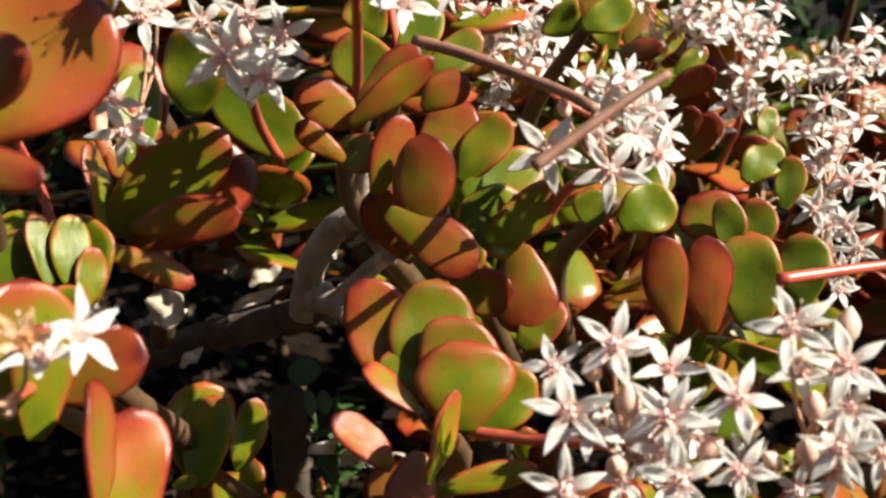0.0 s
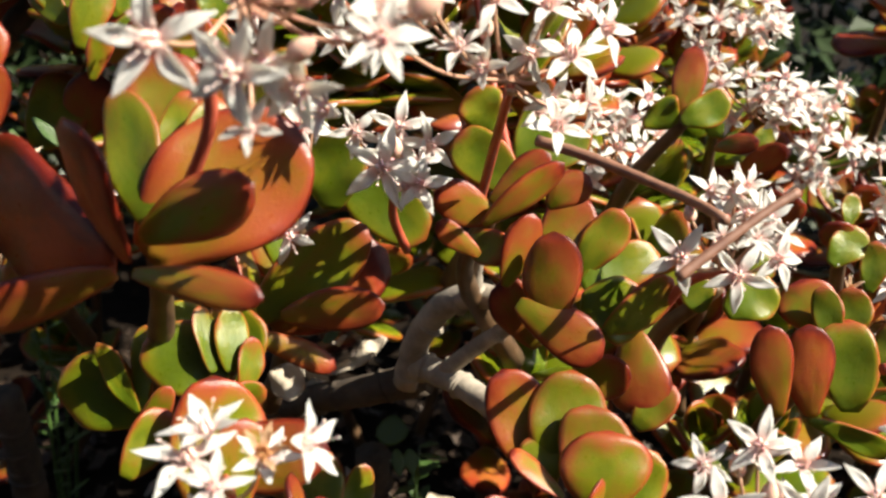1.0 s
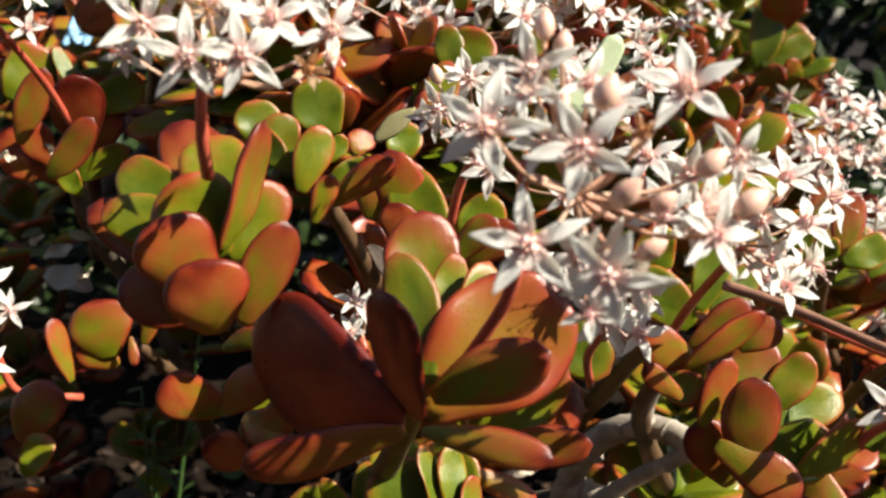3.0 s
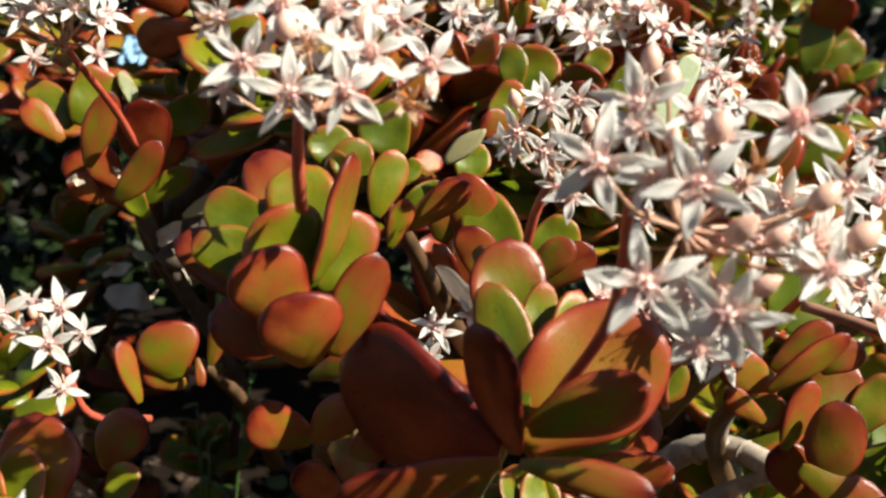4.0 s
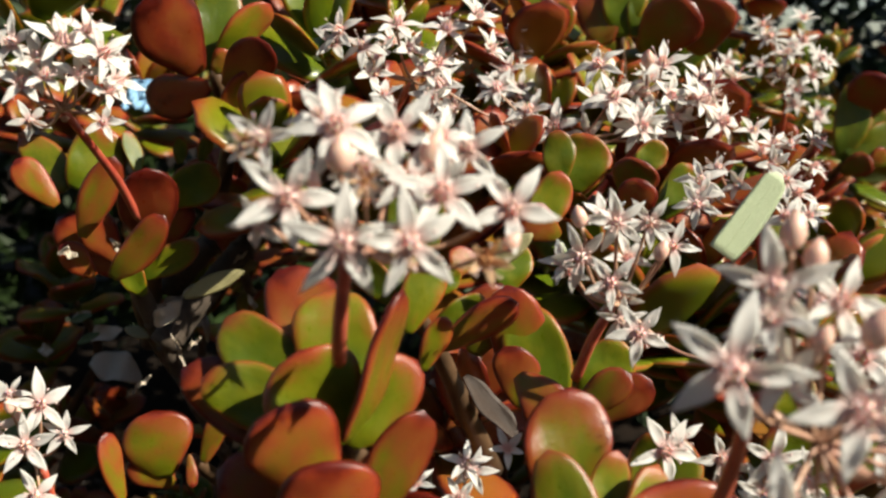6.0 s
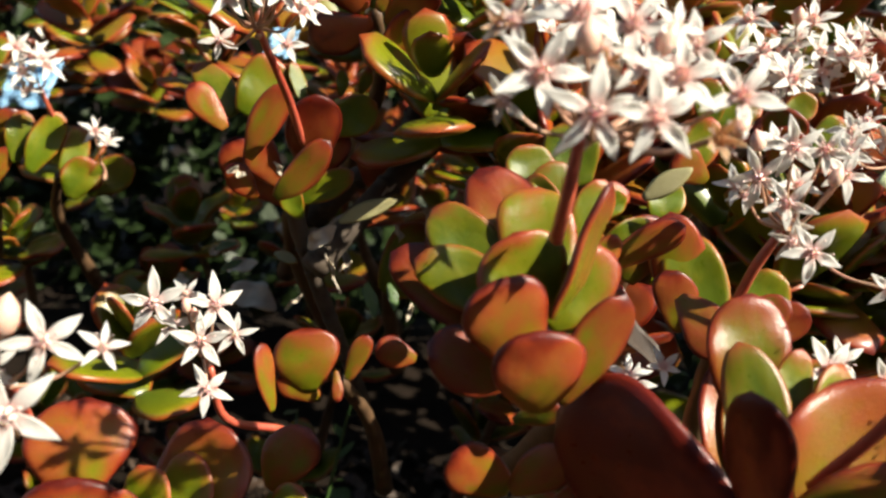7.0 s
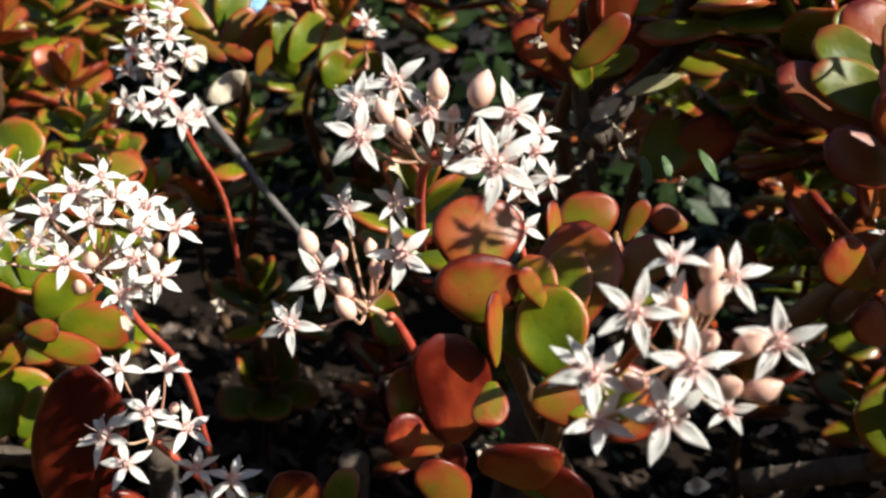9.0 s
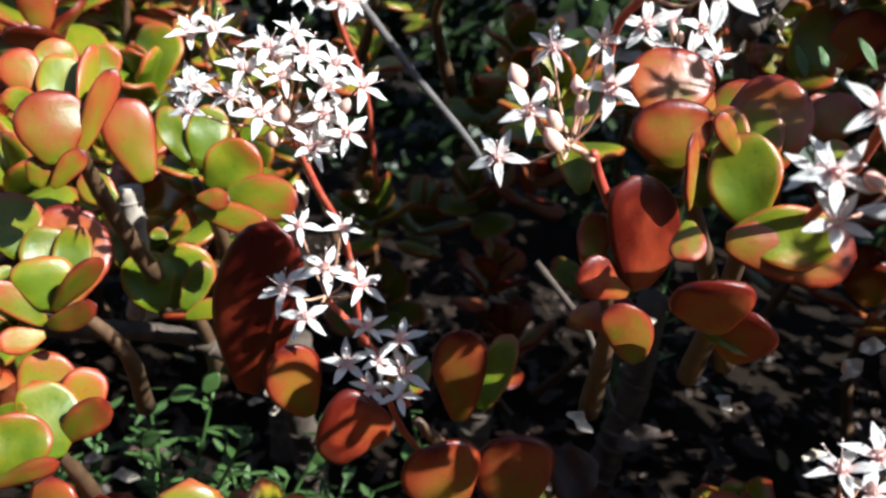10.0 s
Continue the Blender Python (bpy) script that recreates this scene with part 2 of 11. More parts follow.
def tube_data(points, radii, n=10, knots=0.0, seed=0):
    """Vertices and faces of a tapered tube through the points, smoothed between them."""
    rng = random.Random(seed)
    pts = [Vector(p) for p in points]
    ext = [pts[0] * 2 - pts[1]] + pts + [pts[-1] * 2 - pts[-2]]
    path, rad = [], []
    for i in range(1, len(ext) - 2):
        a, b, c, d = ext[i - 1:i + 3]
        steps = 6
        for s in range(steps):
            t = s / steps
            path.append(0.5 * ((2 * b) + (c - a) * t + (2 * a - 5 * b + 4 * c - d) * t * t + (3 * b - a - 3 * c + d) * t ** 3))
            rad.append(radii[i - 1] * (1 - t) + radii[i] * t)
    path.append(pts[-1])
    rad.append(radii[-1])
    verts, faces = [], []
    side = Vector((0.31, 0.87, 0.4))
    for i, p in enumerate(path):
        q = path[min(i + 1, len(path) - 1)] - path[max(i - 1, 0)]
        q.normalize()
        u = side - q * side.dot(q)
        u.normalize()
        w = q.cross(u)
        side = u
        r = rad[i] * (1 + knots * rng.uniform(-1, 1))
        for j in range(n):
            a = 2 * math.pi * j / n
            rr = r * (1 + 0.4 * knots * rng.uniform(-1, 1))
            verts.append(tuple(p + (u * math.cos(a) + w * math.sin(a)) * rr))
    for i in range(len(path) - 1):
        for j in range(n):
            k = (j + 1) % n
            faces.append((i * n + j, i * n + k, (i + 1) * n + k, (i + 1) * n + j))
    faces.append(tuple(range(n))[::-1])
    faces.append(tuple((len(path) - 1) * n + j for j in range(n)))
    return verts, faces


def join(datas):
    verts, faces = [], []
    for v, f in datas:
        o = len(verts)
        verts += v
        faces += [tuple(k + o for k in q) for q in f]
    return verts, faces


def basis(origin, y, z, scale):
    """A pose with local y along y, local z as near z as can be."""
    y = Vector(y).normalized()
    z = Vector(z)
    z = z - y * z.dot(y)
    if z.length < 1e-5:
        z = y.orthogonal()
    z.normalize()
    x = y.cross(z)
    m = Matrix((x, y, z)).transposed().to_4x4()
    return Matrix.Translation(origin) @ m @ Matrix.Diagonal((*scale, 1))


def part(name, me, parent, m, label=""):
    ob = new(name, me)
    ob.parent = parent
    ob.matrix_basis = m
    if label:
        tagged(ob, label)
    return ob


BUD_MESH = lathe("bud", BUD, [(0.0, 0.12), (0.08, 0.3), (0.25, 0.44), (0.5, 0.5), (0.75, 0.42), (0.95, 0.24), (1.08, 0.08), (1.12, 0.02)], 12)


def heart_mesh(mat, name):
    """Five small carpels round the flower's middle, with a shallow cup under them."""
    datas = []
    for k in range(5):
        a = 2 * math.pi * (k + 0.5) / 5
        d = Vector((math.cos(a), math.sin(a), 0))
        datas.append(tube_data([d * 0.10 + Vector((0, 0, -0.02)), d * 0.12 + Vector((0, 0, 0.12)), d * 0.09 + Vector((0, 0, 0.24)), d * 0.07 + Vector((0, 0, 0.34))], [0.04, 0.055, 0.036, 0.01], 6))
    v, f = join(datas)
    ring = lathe("cup", mat, [(-0.16, 0.03), (-0.12, 0.10), (-0.02, 0.13), (0.03, 0.11)], 10)
    rv = [tuple(p.co) for p in ring.vertices]
    rf = [tuple(p.vertices) for p in ring.polygons]
    v, f = join([(v, f), (rv, rf)])
    return mesh_from(name, v, f, mat)


def stamen_mesh(seed, spread=1.0):
    rng = random.Random(seed)
    datas = []
    for k in range(5):
        a = 2 * math.pi * (k + 0.5) / 5 + rng.uniform(-0.15, 0.15)
        d = Vector((math.cos(a), math.sin(a), 0))
        tip = d * (0.36 * spread + rng.uniform(-0.05, 0.05)) + Vector((0, 0, 0.52 + rng.uniform(-0.06, 0.06)))
        datas.append(tube_data([d * 0.14, d * 0.2 * spread + Vector((0, 0, 0.28)), tip], [0.013, 0.010, 0.008], 5))
        datas.append(tube_data([tip - d * 0.03, tip + d * 0.01 + Vector((0, 0, 0.02)), tip + d * 0.05 + Vector((0, 0, 0.02))], [0.012, 0.034, 0.012], 5))
    return mesh_from("stamen_tuft", *join(datas), STAMEN)


HEART = heart_mesh(PINK, "flower")
OLD_HEART = heart_mesh(OLD_PINK, "flower")
STAMENS = [stamen_mesh(k, s) for k, s in enumerate((1.0, 1.25, 0.8))]

RNG = random.Random(7)


def shoot(x, y, z, label):
    """The foot of one leafy jade shoot; its stem and leaves are added to it."""
    return tagged(new("jade_shoot"), label, "succulent", "jade plant shoots"), (x, y, z)


def place(sh):
    sh[0].matrix_basis = Matrix.Translation(sh[1])


def leaf(sh, base, tip, width, face, blush, outer):
    """One fleshy leaf from base to tip, its blade turned to face. blush: 0 green, 1 red, above 1 a near-black maroon
    that also stands in for shade; outer: the bulging underside is what faces.
    """
    root, at = sh
    b, t = Vector(base), Vector(tip)
    meshes = LEAVES_OUT if outer else LEAVES_IN
    length = (t - b).length
    thick = min(max(width, 0.55 * length * 0.8), 0.026)
    ob = part("leaf", RNG.choice(meshes), root, basis(b - Vector(at), t - b, face, (width, length, thick)))
    ob.color = (max(0.0, blush + RNG.uniform(-0.06, 0.06)), 0, 0, 1)
    return ob


def stem(sh, *points, radius=0.0024):
    root, at = sh
    n = len(points)
    radii = [radius * (0.75 + 0.85 * k / (n - 1)) for k in range(n)]
    pts = [Vector(p) - Vector(at) for p in points]
    me = mesh_from("stem", *tube_data(pts, radii, 10, 0.07, int(at[0] * 9999)), YOUNG if radius < 0.004 else SHADED_BARK)
    return part("stem", me, root, Matrix.Identity(4))


def cluster(x, y, z, label):
    root = tagged(new("flower_cluster"), label, "flower cluster", "jade flower clusters")
    root.matrix_basis = Matrix.Translation((x, y, z))
    return root, (x, y, z), []


def flower(cl, at, face, size, toward=None, old=False):
    """One star-shaped flower: a pink heart with five petals, the first of them pointing toward, and its stamens."""
    root, hub, ends = cl
    r = size / 2
    z = Vector(face).normalized()
    spin = math.pi / 2 if toward else RNG.uniform(0, 6.28)
    m = basis(Vector(at) - Vector(hub), toward or z.orthogonal(), z, (r, r, r))
    head = part("flower", OLD_HEART if old else HEART, root, m)
    lift = RNG.choice((0.0, 0.06, 0.14, 0.22)) if not old else RNG.uniform(0.5, 0.9)
    for k in range(5):
        a = spin + 2 * math.pi * k / 5 + RNG.uniform(-0.09, 0.09)
        up = lift + RNG.uniform(-0.08, 0.12)
        d = Vector((math.cos(a), math.sin(a), up))
        s = RNG.uniform(0.86, 1.0) * (0.75 if old else 1)
        w = RNG.uniform(0.28, 0.36) * (0.6 if old else 1)
        part("petal", RNG.choice(OLD_PETALS if old else PETALS), head, basis(d.normalized() * 0.09, d, (0, 0, 1), (w, s * 0.93, 0.5)))
    part("stamen_tuft", RNG.choice(STAMENS), head, pose(0, 0, 0.02, 0, 0, RNG.uniform(0, 360)))
    ends.append(Vector(at) - Vector(hub) - z * r * 0.15)
    return head


def bud(cl, at, face, size):
    root, hub, ends = cl
    z = Vector(face).normalized()
    m = basis(Vector(at) - Vector(hub) - z * size * 0.5, z.orthogonal(), z, (size, size, size * RNG.uniform(1.2, 1.5)))
    part("bud", BUD_MESH, root, m)
    ends.append(Vector(at) - Vector(hub) - z * size * 0.5)


def joined_flower(seed):
    """A whole flower in one mesh, for those that stand behind the others."""
    rng = random.Random(seed)
    verts, faces, along = [], [], []
    spin, lift = rng.uniform(0, 6.28), rng.uniform(0, 0.5)
    for k in range(5):
        a = spin + 2 * math.pi * k / 5 + rng.uniform(-0.1, 0.1)
        d = Vector((math.cos(a), math.sin(a), lift + rng.uniform(-0.1, 0.12)))
        src = rng.choice(PETALS)
        m = basis(d.normalized() * 0.09, d, (0, 0, 1), (rng.uniform(0.30, 0.37), rng.uniform(0.8, 0.93), 0.5))
        o = len(verts)
        verts += [tuple(m @ v.co) for v in src.vertices]
        along += [p.value for p in src.attributes["along"].data]
        faces += [tuple(q + o for q in p.vertices) for p in src.polygons]
    n = len(faces)
    for src in (HEART, STAMENS[seed % 3]):
        o = len(verts)
        verts += [tuple(v.co) for v in src.vertices]
        along += [0.0] * len(src.vertices)
        faces += [tuple(q + o for q in p.vertices) for p in src.polygons]
    me = mesh_from("flower", verts, faces, PETAL, attrs={"along": along})
    me.materials.append(PINK)
    me.polygons.foreach_set("material_index", [0] * n + [1] * (len(faces) - n))
    me.update()
    return me


WHOLE = [joined_flower(k) for k in range(7)]


def back_flower(cl, at, face, size):
    root, hub, ends = cl
    z = Vector(face).normalized()
    r = size / 2
    part("flower", RNG.choice(WHOLE), root, basis(Vector(at) - Vector(hub), z.orthogonal(), z, (r, r, r)))


def stalks(cl, *down):
    """Thin stalks from the flowers to the hub, and the thick one from there down through the points."""
    root, hub, ends = cl
    h = Vector(hub)
    datas = []
    fork = sum(ends, Vector()) * (0.62 / max(len(ends), 1)) + Vector((0, 0.003, -0.006))
    datas.append(tube_data([Vector((0, 0, -0.002)), fork * 0.5 + Vector((0, 0.002, -0.001)), fork], [0.0010, 0.0009, 0.0008], 6))
    for e in ends:
        mid = fork.lerp(e, 0.55) + Vector((0, 0.002, -0.003))
        datas.append(tube_data([fork, mid, e], [0.00048, 0.0004, 0.00036], 6))
    part("pedicels", mesh_from("pedicels", *join(datas), PEDICEL), root, Matrix.Identity(4)).name = "pedicel"
    pts = [Vector((0, 0, 0))] + [Vector(p) - h for p in down]
    part("flower_stalk", mesh_from("flower_stalk", *tube_data(pts, [0.001] + [0.0013] * (len(pts) - 1), 8), STALK), root, Matrix.Identity(4))


def loose_leaf(kind, base, tip, width, face):
    names = {"dry": ("dry_leaf", "curled pale dry leaf caught among the stems", "leaf"), "brown": ("withered_leaf", "dead brown curled leaf under the shrub", "leaf"), "olive": ("withered_leaf", "withered olive leaf hanging on a stem", "leaf"),
             "green": ("weed_leaf", "small green weed leaf under the jade plant", "leaf"), "pale": ("fallen_leaf", "pale green strap-shaped leaf fallen among the flowers", "leaf")}
    name, label, cat = names[kind]
    b, t = Vector(base), Vector(tip)
    ob = tagged(new(name, RNG.choice(DRIES[kind])), label, cat, "loose leaves")
    ob.matrix_basis = basis(b, t - b, face, (width, (t - b).length, max(width, 0.01)))
    if kind == "pale":
        part("midrib", mesh_from("midrib", *tube_data([(0, 0.01, 0.0), (0.02, 0.5, 0.02), (0.0, 0.95, 0.07)], [0.014, 0.012, 0.006], 6), PALE), ob, Matrix.Identity(4))
    return ob


def branch(name, label, points, radius, mat):
    """A branch, trunk or twig; the stout ones carry the raised rings that fallen leaves left behind."""
    n = len(points)
    at = Vector(points[0])
    pts = [Vector(p) - at for p in points]
    radii = [radius * (1.1 - 0.25 * k / (n - 1)) for k in range(n)]
    ob = tagged(new(name, mesh_from(name, *tube_data(pts, radii, 14, 0.06, n), mat)), label, "branch")
    ob.matrix_basis = Matrix.Translation(at)
    if radius < 0.0024:
        return ob
    rng = random.Random(n + int(radius * 1e5))
    for a, b, r in zip(pts, pts[1:], radii):
        d = (b - a).normalized()
        for k in range(max(1, int((b - a).length / 0.011))):
            p = a.lerp(b, (k + rng.uniform(0.2, 0.8)) * 0.011 / max(0.011, (b - a).length))
            tilt = (d + Vector((rng.uniform(-0.2, 0.2), rng.uniform(-0.2, 0.2), rng.uniform(-0.2, 0.2)))) * 0.0011
            part("leaf_scar", mesh_from("leaf_scar", *tube_data([p - tilt, p, p + tilt], [r * 0.9, r * 1.09, r * 0.9], 12, 0.05, k), mat), ob, Matrix.Identity(4))
    return ob


# ---- ground and distance ----


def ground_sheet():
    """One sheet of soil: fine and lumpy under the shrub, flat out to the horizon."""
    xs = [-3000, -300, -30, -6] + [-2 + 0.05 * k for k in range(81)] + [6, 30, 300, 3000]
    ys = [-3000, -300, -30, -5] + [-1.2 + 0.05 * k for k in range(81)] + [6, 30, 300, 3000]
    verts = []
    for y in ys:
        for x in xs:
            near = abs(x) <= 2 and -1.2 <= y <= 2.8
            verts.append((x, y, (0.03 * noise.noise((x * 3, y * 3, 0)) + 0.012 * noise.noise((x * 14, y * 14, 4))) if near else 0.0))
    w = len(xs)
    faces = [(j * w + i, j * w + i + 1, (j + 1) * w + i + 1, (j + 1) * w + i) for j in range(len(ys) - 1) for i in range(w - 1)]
    return tagged(new("ground", mesh_from("ground", verts, faces, SOIL)), "bare soil under the shrubs, coloured near black in place of shade", "ground", kind="structure")


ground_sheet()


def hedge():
    """A dense hedge behind the jade plants, its shade put into the leaf colour."""
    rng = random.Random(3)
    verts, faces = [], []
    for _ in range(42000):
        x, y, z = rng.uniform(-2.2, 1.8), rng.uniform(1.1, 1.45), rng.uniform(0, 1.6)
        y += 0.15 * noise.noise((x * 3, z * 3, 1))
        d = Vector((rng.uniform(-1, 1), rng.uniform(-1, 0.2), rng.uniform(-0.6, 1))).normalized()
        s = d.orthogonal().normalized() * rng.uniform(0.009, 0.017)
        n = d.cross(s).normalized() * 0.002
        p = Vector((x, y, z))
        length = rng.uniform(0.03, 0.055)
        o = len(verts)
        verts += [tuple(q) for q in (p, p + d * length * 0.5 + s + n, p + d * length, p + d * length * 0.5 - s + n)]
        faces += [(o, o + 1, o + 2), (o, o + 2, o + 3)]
    return tagged(new("hedge", mesh_from("hedge", verts, faces, HEDGE, False)), "dense green hedge behind the jade plants, leaves darkened in place of shade", "hedge", kind="stuff")


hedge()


def skylight_blocker():
    """A plain unseen wall, added behind the camera to block skylight from that side."""
    bm = bmesh.new()
    bmesh.ops.create_cube(bm, size=1.0)
    bmesh.ops.scale(bm, vec=(9.0, 0.2, 2.6), verts=bm.verts)
    bmesh.ops.translate(bm, vec=(-0.2, -3.0, 1.25), verts=bm.verts)
    bmesh.ops.bevel(bm, geom=bm.edges[:], offset=0.02, segments=2, affect="EDGES")
    me = bpy.data.meshes.new("skylight_wall")
    bm.to_mesh(me)
    bm.free()
    me.materials.append(WALL)
    return tagged(new("skylight_wall", me), "unseen plain dark wall added behind the camera to block skylight", "wall", kind="structure")


skylight_blocker()

SHOOT_LABEL = "thick stem with glossy jade leaves, green edged in red"
RED_LABEL = "jade shoot with bronze and red sunburnt leaves"
GREEN_LABEL = "jade shoot with fresh green leaves, thin red margins"
CLUSTER_LABEL = "cluster of white star flowers with pink hearts"
BUDDED_LABEL = "white star flower cluster with round pinkish buds"

TRUNKS = [(0.13, 0.36, 0.17), (0.02, 0.33, 0.15), (-0.06, 0.33, 0.16), (-0.22, 0.36, 0.17), (-0.29, 0.34, 0.13), (-0.38, 0.33, 0.12), (-0.45, 0.42, 0.14), (0.05, 0.46, 0.2)]

# ---- the shoots that stand in front, one by one ----
sh = shoot(-0.0875, 0.1634, 0.3229, RED_LABEL)
place(sh)
leaf(sh, (-0.0916, 0.1549, 0.3214), (-0.1264, 0.1765, 0.3308), 0.0290, (-0.53, -0.85, -0.03), 1.5, True)
leaf(sh, (-0.0884, 0.1532, 0.3227), (-0.0977, 0.1506, 0.3489), 0.0128, (-0.59, -0.76, -0.29), 1.35, True)
leaf(sh, (-0.0912, 0.1545, 0.3201), (-0.1242, 0.1556, 0.3095), 0.0103, (-0.02, -1.00, -0.03), 0.95, True)
leaf(sh, (-0.0867, 0.1627, 0.3264), (-0.0945, 0.1760, 0.3502), 0.0114, (-0.15, -0.88, 0.44), 0.25, False)
leaf(sh, (-0.0865, 0.1712, 0.3341), (-0.0819, 0.1799, 0.3494), 0.0074, (0.15, -0.88, 0.45), 0.2, False)
leaf(sh, (-0.0876, 0.1620, 0.3206), (-0.0601, 0.1777, 0.3419), 0.0277, (0.19, -0.89, 0.41), 0.8, False)
leaf(sh, (-0.0860, 0.1545, 0.3269), (-0.0646, 0.1496, 0.3385), 0.0116, (-0.30, -0.94, 0.15), 0.7, True)
leaf(sh, (-0.0876, 0.1536, 0.3206), (-0.0630, 0.1458, 0.3189), 0.0071, (-0.25, -0.87, 0.42), 0.8, True)
leaf(sh, (-0.0874, 0.1827, 0.3307), (-0.0900, 0.1960, 0.3543), 0.0164, (0.08, -0.87, 0.49), 0.7, False)
leaf(sh, (-0.0823, 0.1644, 0.3253), (-0.0749, 0.1766, 0.3488), 0.0105, (0.43, -0.85, 0.30), 0.1, False)
stem(sh, (-0.0875, 0.1654, 0.3269), (-0.0939, 0.1884, 0.3009), (-0.1097, 0.2234, 0.2589))
sh = shoot(-0.0747, 0.2242, 0.2893, SHOOT_LABEL)
place(sh)
leaf(sh, (-0.0781, 0.2146, 0.2860), (-0.0516, 0.2267, 0.3075), 0.0177, (0.24, -0.94, 0.24), 0.3, False)
leaf(sh, (-0.0766, 0.2189, 0.2831), (-0.0461, 0.2291, 0.2995), 0.0233, (0.19, -0.95, 0.25), 1.0, False)
leaf(sh, (-0.0718, 0.2121, 0.2878), (-0.0455, 0.2078, 0.2929), 0.0107, (-0.20, -0.95, 0.25), 0.7, True)
leaf(sh, (-0.0804, 0.2100, 0.2848), (-0.0582, 0.2104, 0.2742), 0.0071, (0.20, -0.90, 0.39), 0.75, True)
leaf(sh, (-0.0789, 0.2126, 0.2863), (-0.0842, 0.2219, 0.3060), 0.0082, (0.90, -0.25, 0.36), 0.5, False)
leaf(sh, (-0.0762, 0.2277, 0.2928), (-0.0804, 0.2498, 0.3240), 0.0187, (0.29, -0.77, 0.58), 0.85, False)
leaf(sh, (-0.0748, 0.2289, 0.2960), (-0.0769, 0.2444, 0.3209), 0.0118, (0.29, -0.80, 0.52), 0.1, False)
leaf(sh, (-0.0606, 0.2525, 0.3140), (-0.0363, 0.2426, 0.2985), 0.0176, (-0.10, -0.90, 0.42), 0.05, False)
stem(sh, (-0.0747, 0.2262, 0.2933), (-0.0772, 0.2492, 0.2673), (-0.0910, 0.2842, 0.2253))
sh = shoot(-0.0816, 0.1958, 0.2770, GREEN_LABEL)
place(sh)
leaf(sh, (-0.0828, 0.1951, 0.2775), (-0.1017, 0.1996, 0.2856), 0.0172, (0.00, -0.87, 0.49), 0.1, False)
leaf(sh, (-0.0848, 0.1932, 0.2815), (-0.0897, 0.2003, 0.2951), 0.0070, (0.72, -0.47, 0.51), 0.1, False)
leaf(sh, (-0.0810, 0.1941, 0.2812), (-0.0825, 0.2022, 0.2943), 0.0084, (0.54, -0.69, 0.48), 0.15, False)
leaf(sh, (-0.0778, 0.1926, 0.2759), (-0.0768, 0.1984, 0.2885), 0.0070, (0.67, -0.69, 0.27), 0.4, False)
stem(sh, (-0.0816, 0.1978, 0.2810), (-0.0920, 0.2208, 0.2550), (-0.0959, 0.2558, 0.2130))
sh = shoot(-0.0972, 0.1966, 0.2663, GREEN_LABEL)
place(sh)
leaf(sh, (-0.1040, 0.1940, 0.2704), (-0.1135, 0.1991, 0.2863), 0.0062, (-0.11, -0.96, 0.24), 0.1, False)
leaf(sh, (-0.1027, 0.1944, 0.2711), (-0.1026, 0.2016, 0.2898), 0.0068, (-0.22, -0.91, 0.35), 0.1, False)
leaf(sh, (-0.1040, 0.1983, 0.2667), (-0.1232, 0.2018, 0.2779), 0.0188, (0.00, -0.95, 0.31), 0.08, False)
leaf(sh, (-0.1040, 0.1882, 0.2645), (-0.0942, 0.1894, 0.2793), 0.0068, (0.10, -0.99, 0.01), 0.45, True)
leaf(sh, (-0.0882, 0.1904, 0.2645), (-0.0883, 0.1936, 0.2761), 0.0080, (0.32, -0.91, 0.25), 0.6, False)
leaf(sh, (-0.0806, 0.2021, 0.2725), (-0.0859, 0.2126, 0.2909), 0.0181, (-0.30, -0.86, 0.41), 0.08, False)
stem(sh, (-0.0972, 0.1986, 0.2703), (-0.0872, 0.2216, 0.2443), (-0.0752, 0.2566, 0.2023))
sh = shoot(-0.0733, 0.1548, 0.2687, SHOOT_LABEL)
place(sh)
leaf(sh, (-0.0799, 0.1629, 0.2783), (-0.0542, 0.1582, 0.2815), 0.0160, (-0.21, -0.88, 0.42), 0.8, True)
leaf(sh, (-0.0766, 0.1538, 0.2680), (-0.0793, 0.1689, 0.2918), 0.0195, (0.39, -0.76, 0.52), 0.5, False)
leaf(sh, (-0.0573, 0.1355, 0.2644), (-0.0597, 0.1484, 0.2825), 0.0107, (0.98, -0.07, 0.18), 0.85, False)
leaf(sh, (-0.0533, 0.1402, 0.2541), (-0.0558, 0.1537, 0.2736), 0.0132, (0.29, -0.77, 0.57), 0.65, False)
leaf(sh, (-0.0780, 0.1690, 0.2862), (-0.0683, 0.1718, 0.2883), 0.0067, (0.28, -0.96, -0.00), 0.2, False)
leaf(sh, (-0.0952, 0.1584, 0.2747), (-0.0878, 0.1667, 0.2858), 0.0095, (0.42, -0.84, 0.35), 0.35, False)
leaf(sh, (-0.0729, 0.1500, 0.2691), (-0.0694, 0.1572, 0.2890), 0.0111, (0.35, -0.90, 0.26), 0.4, True)
stem(sh, (-0.0733, 0.1568, 0.2727), (-0.0670, 0.1798, 0.2467), (-0.0781, 0.2148, 0.2047))
sh = shoot(-0.0885, 0.2044, 0.2775, GREEN_LABEL)
place(sh)
leaf(sh, (-0.0856, 0.2016, 0.2793), (-0.1010, 0.2088, 0.2903), 0.0153, (0.07, -0.79, 0.61), 0.1, False)
leaf(sh, (-0.0873, 0.1995, 0.2795), (-0.0879, 0.2063, 0.2925), 0.0058, (0.88, -0.40, 0.25), 0.1, False)
leaf(sh, (-0.0958, 0.2055, 0.2812), (-0.0952, 0.2095, 0.2924), 0.0031, (0.80, -0.57, 0.16), 0.1, False)
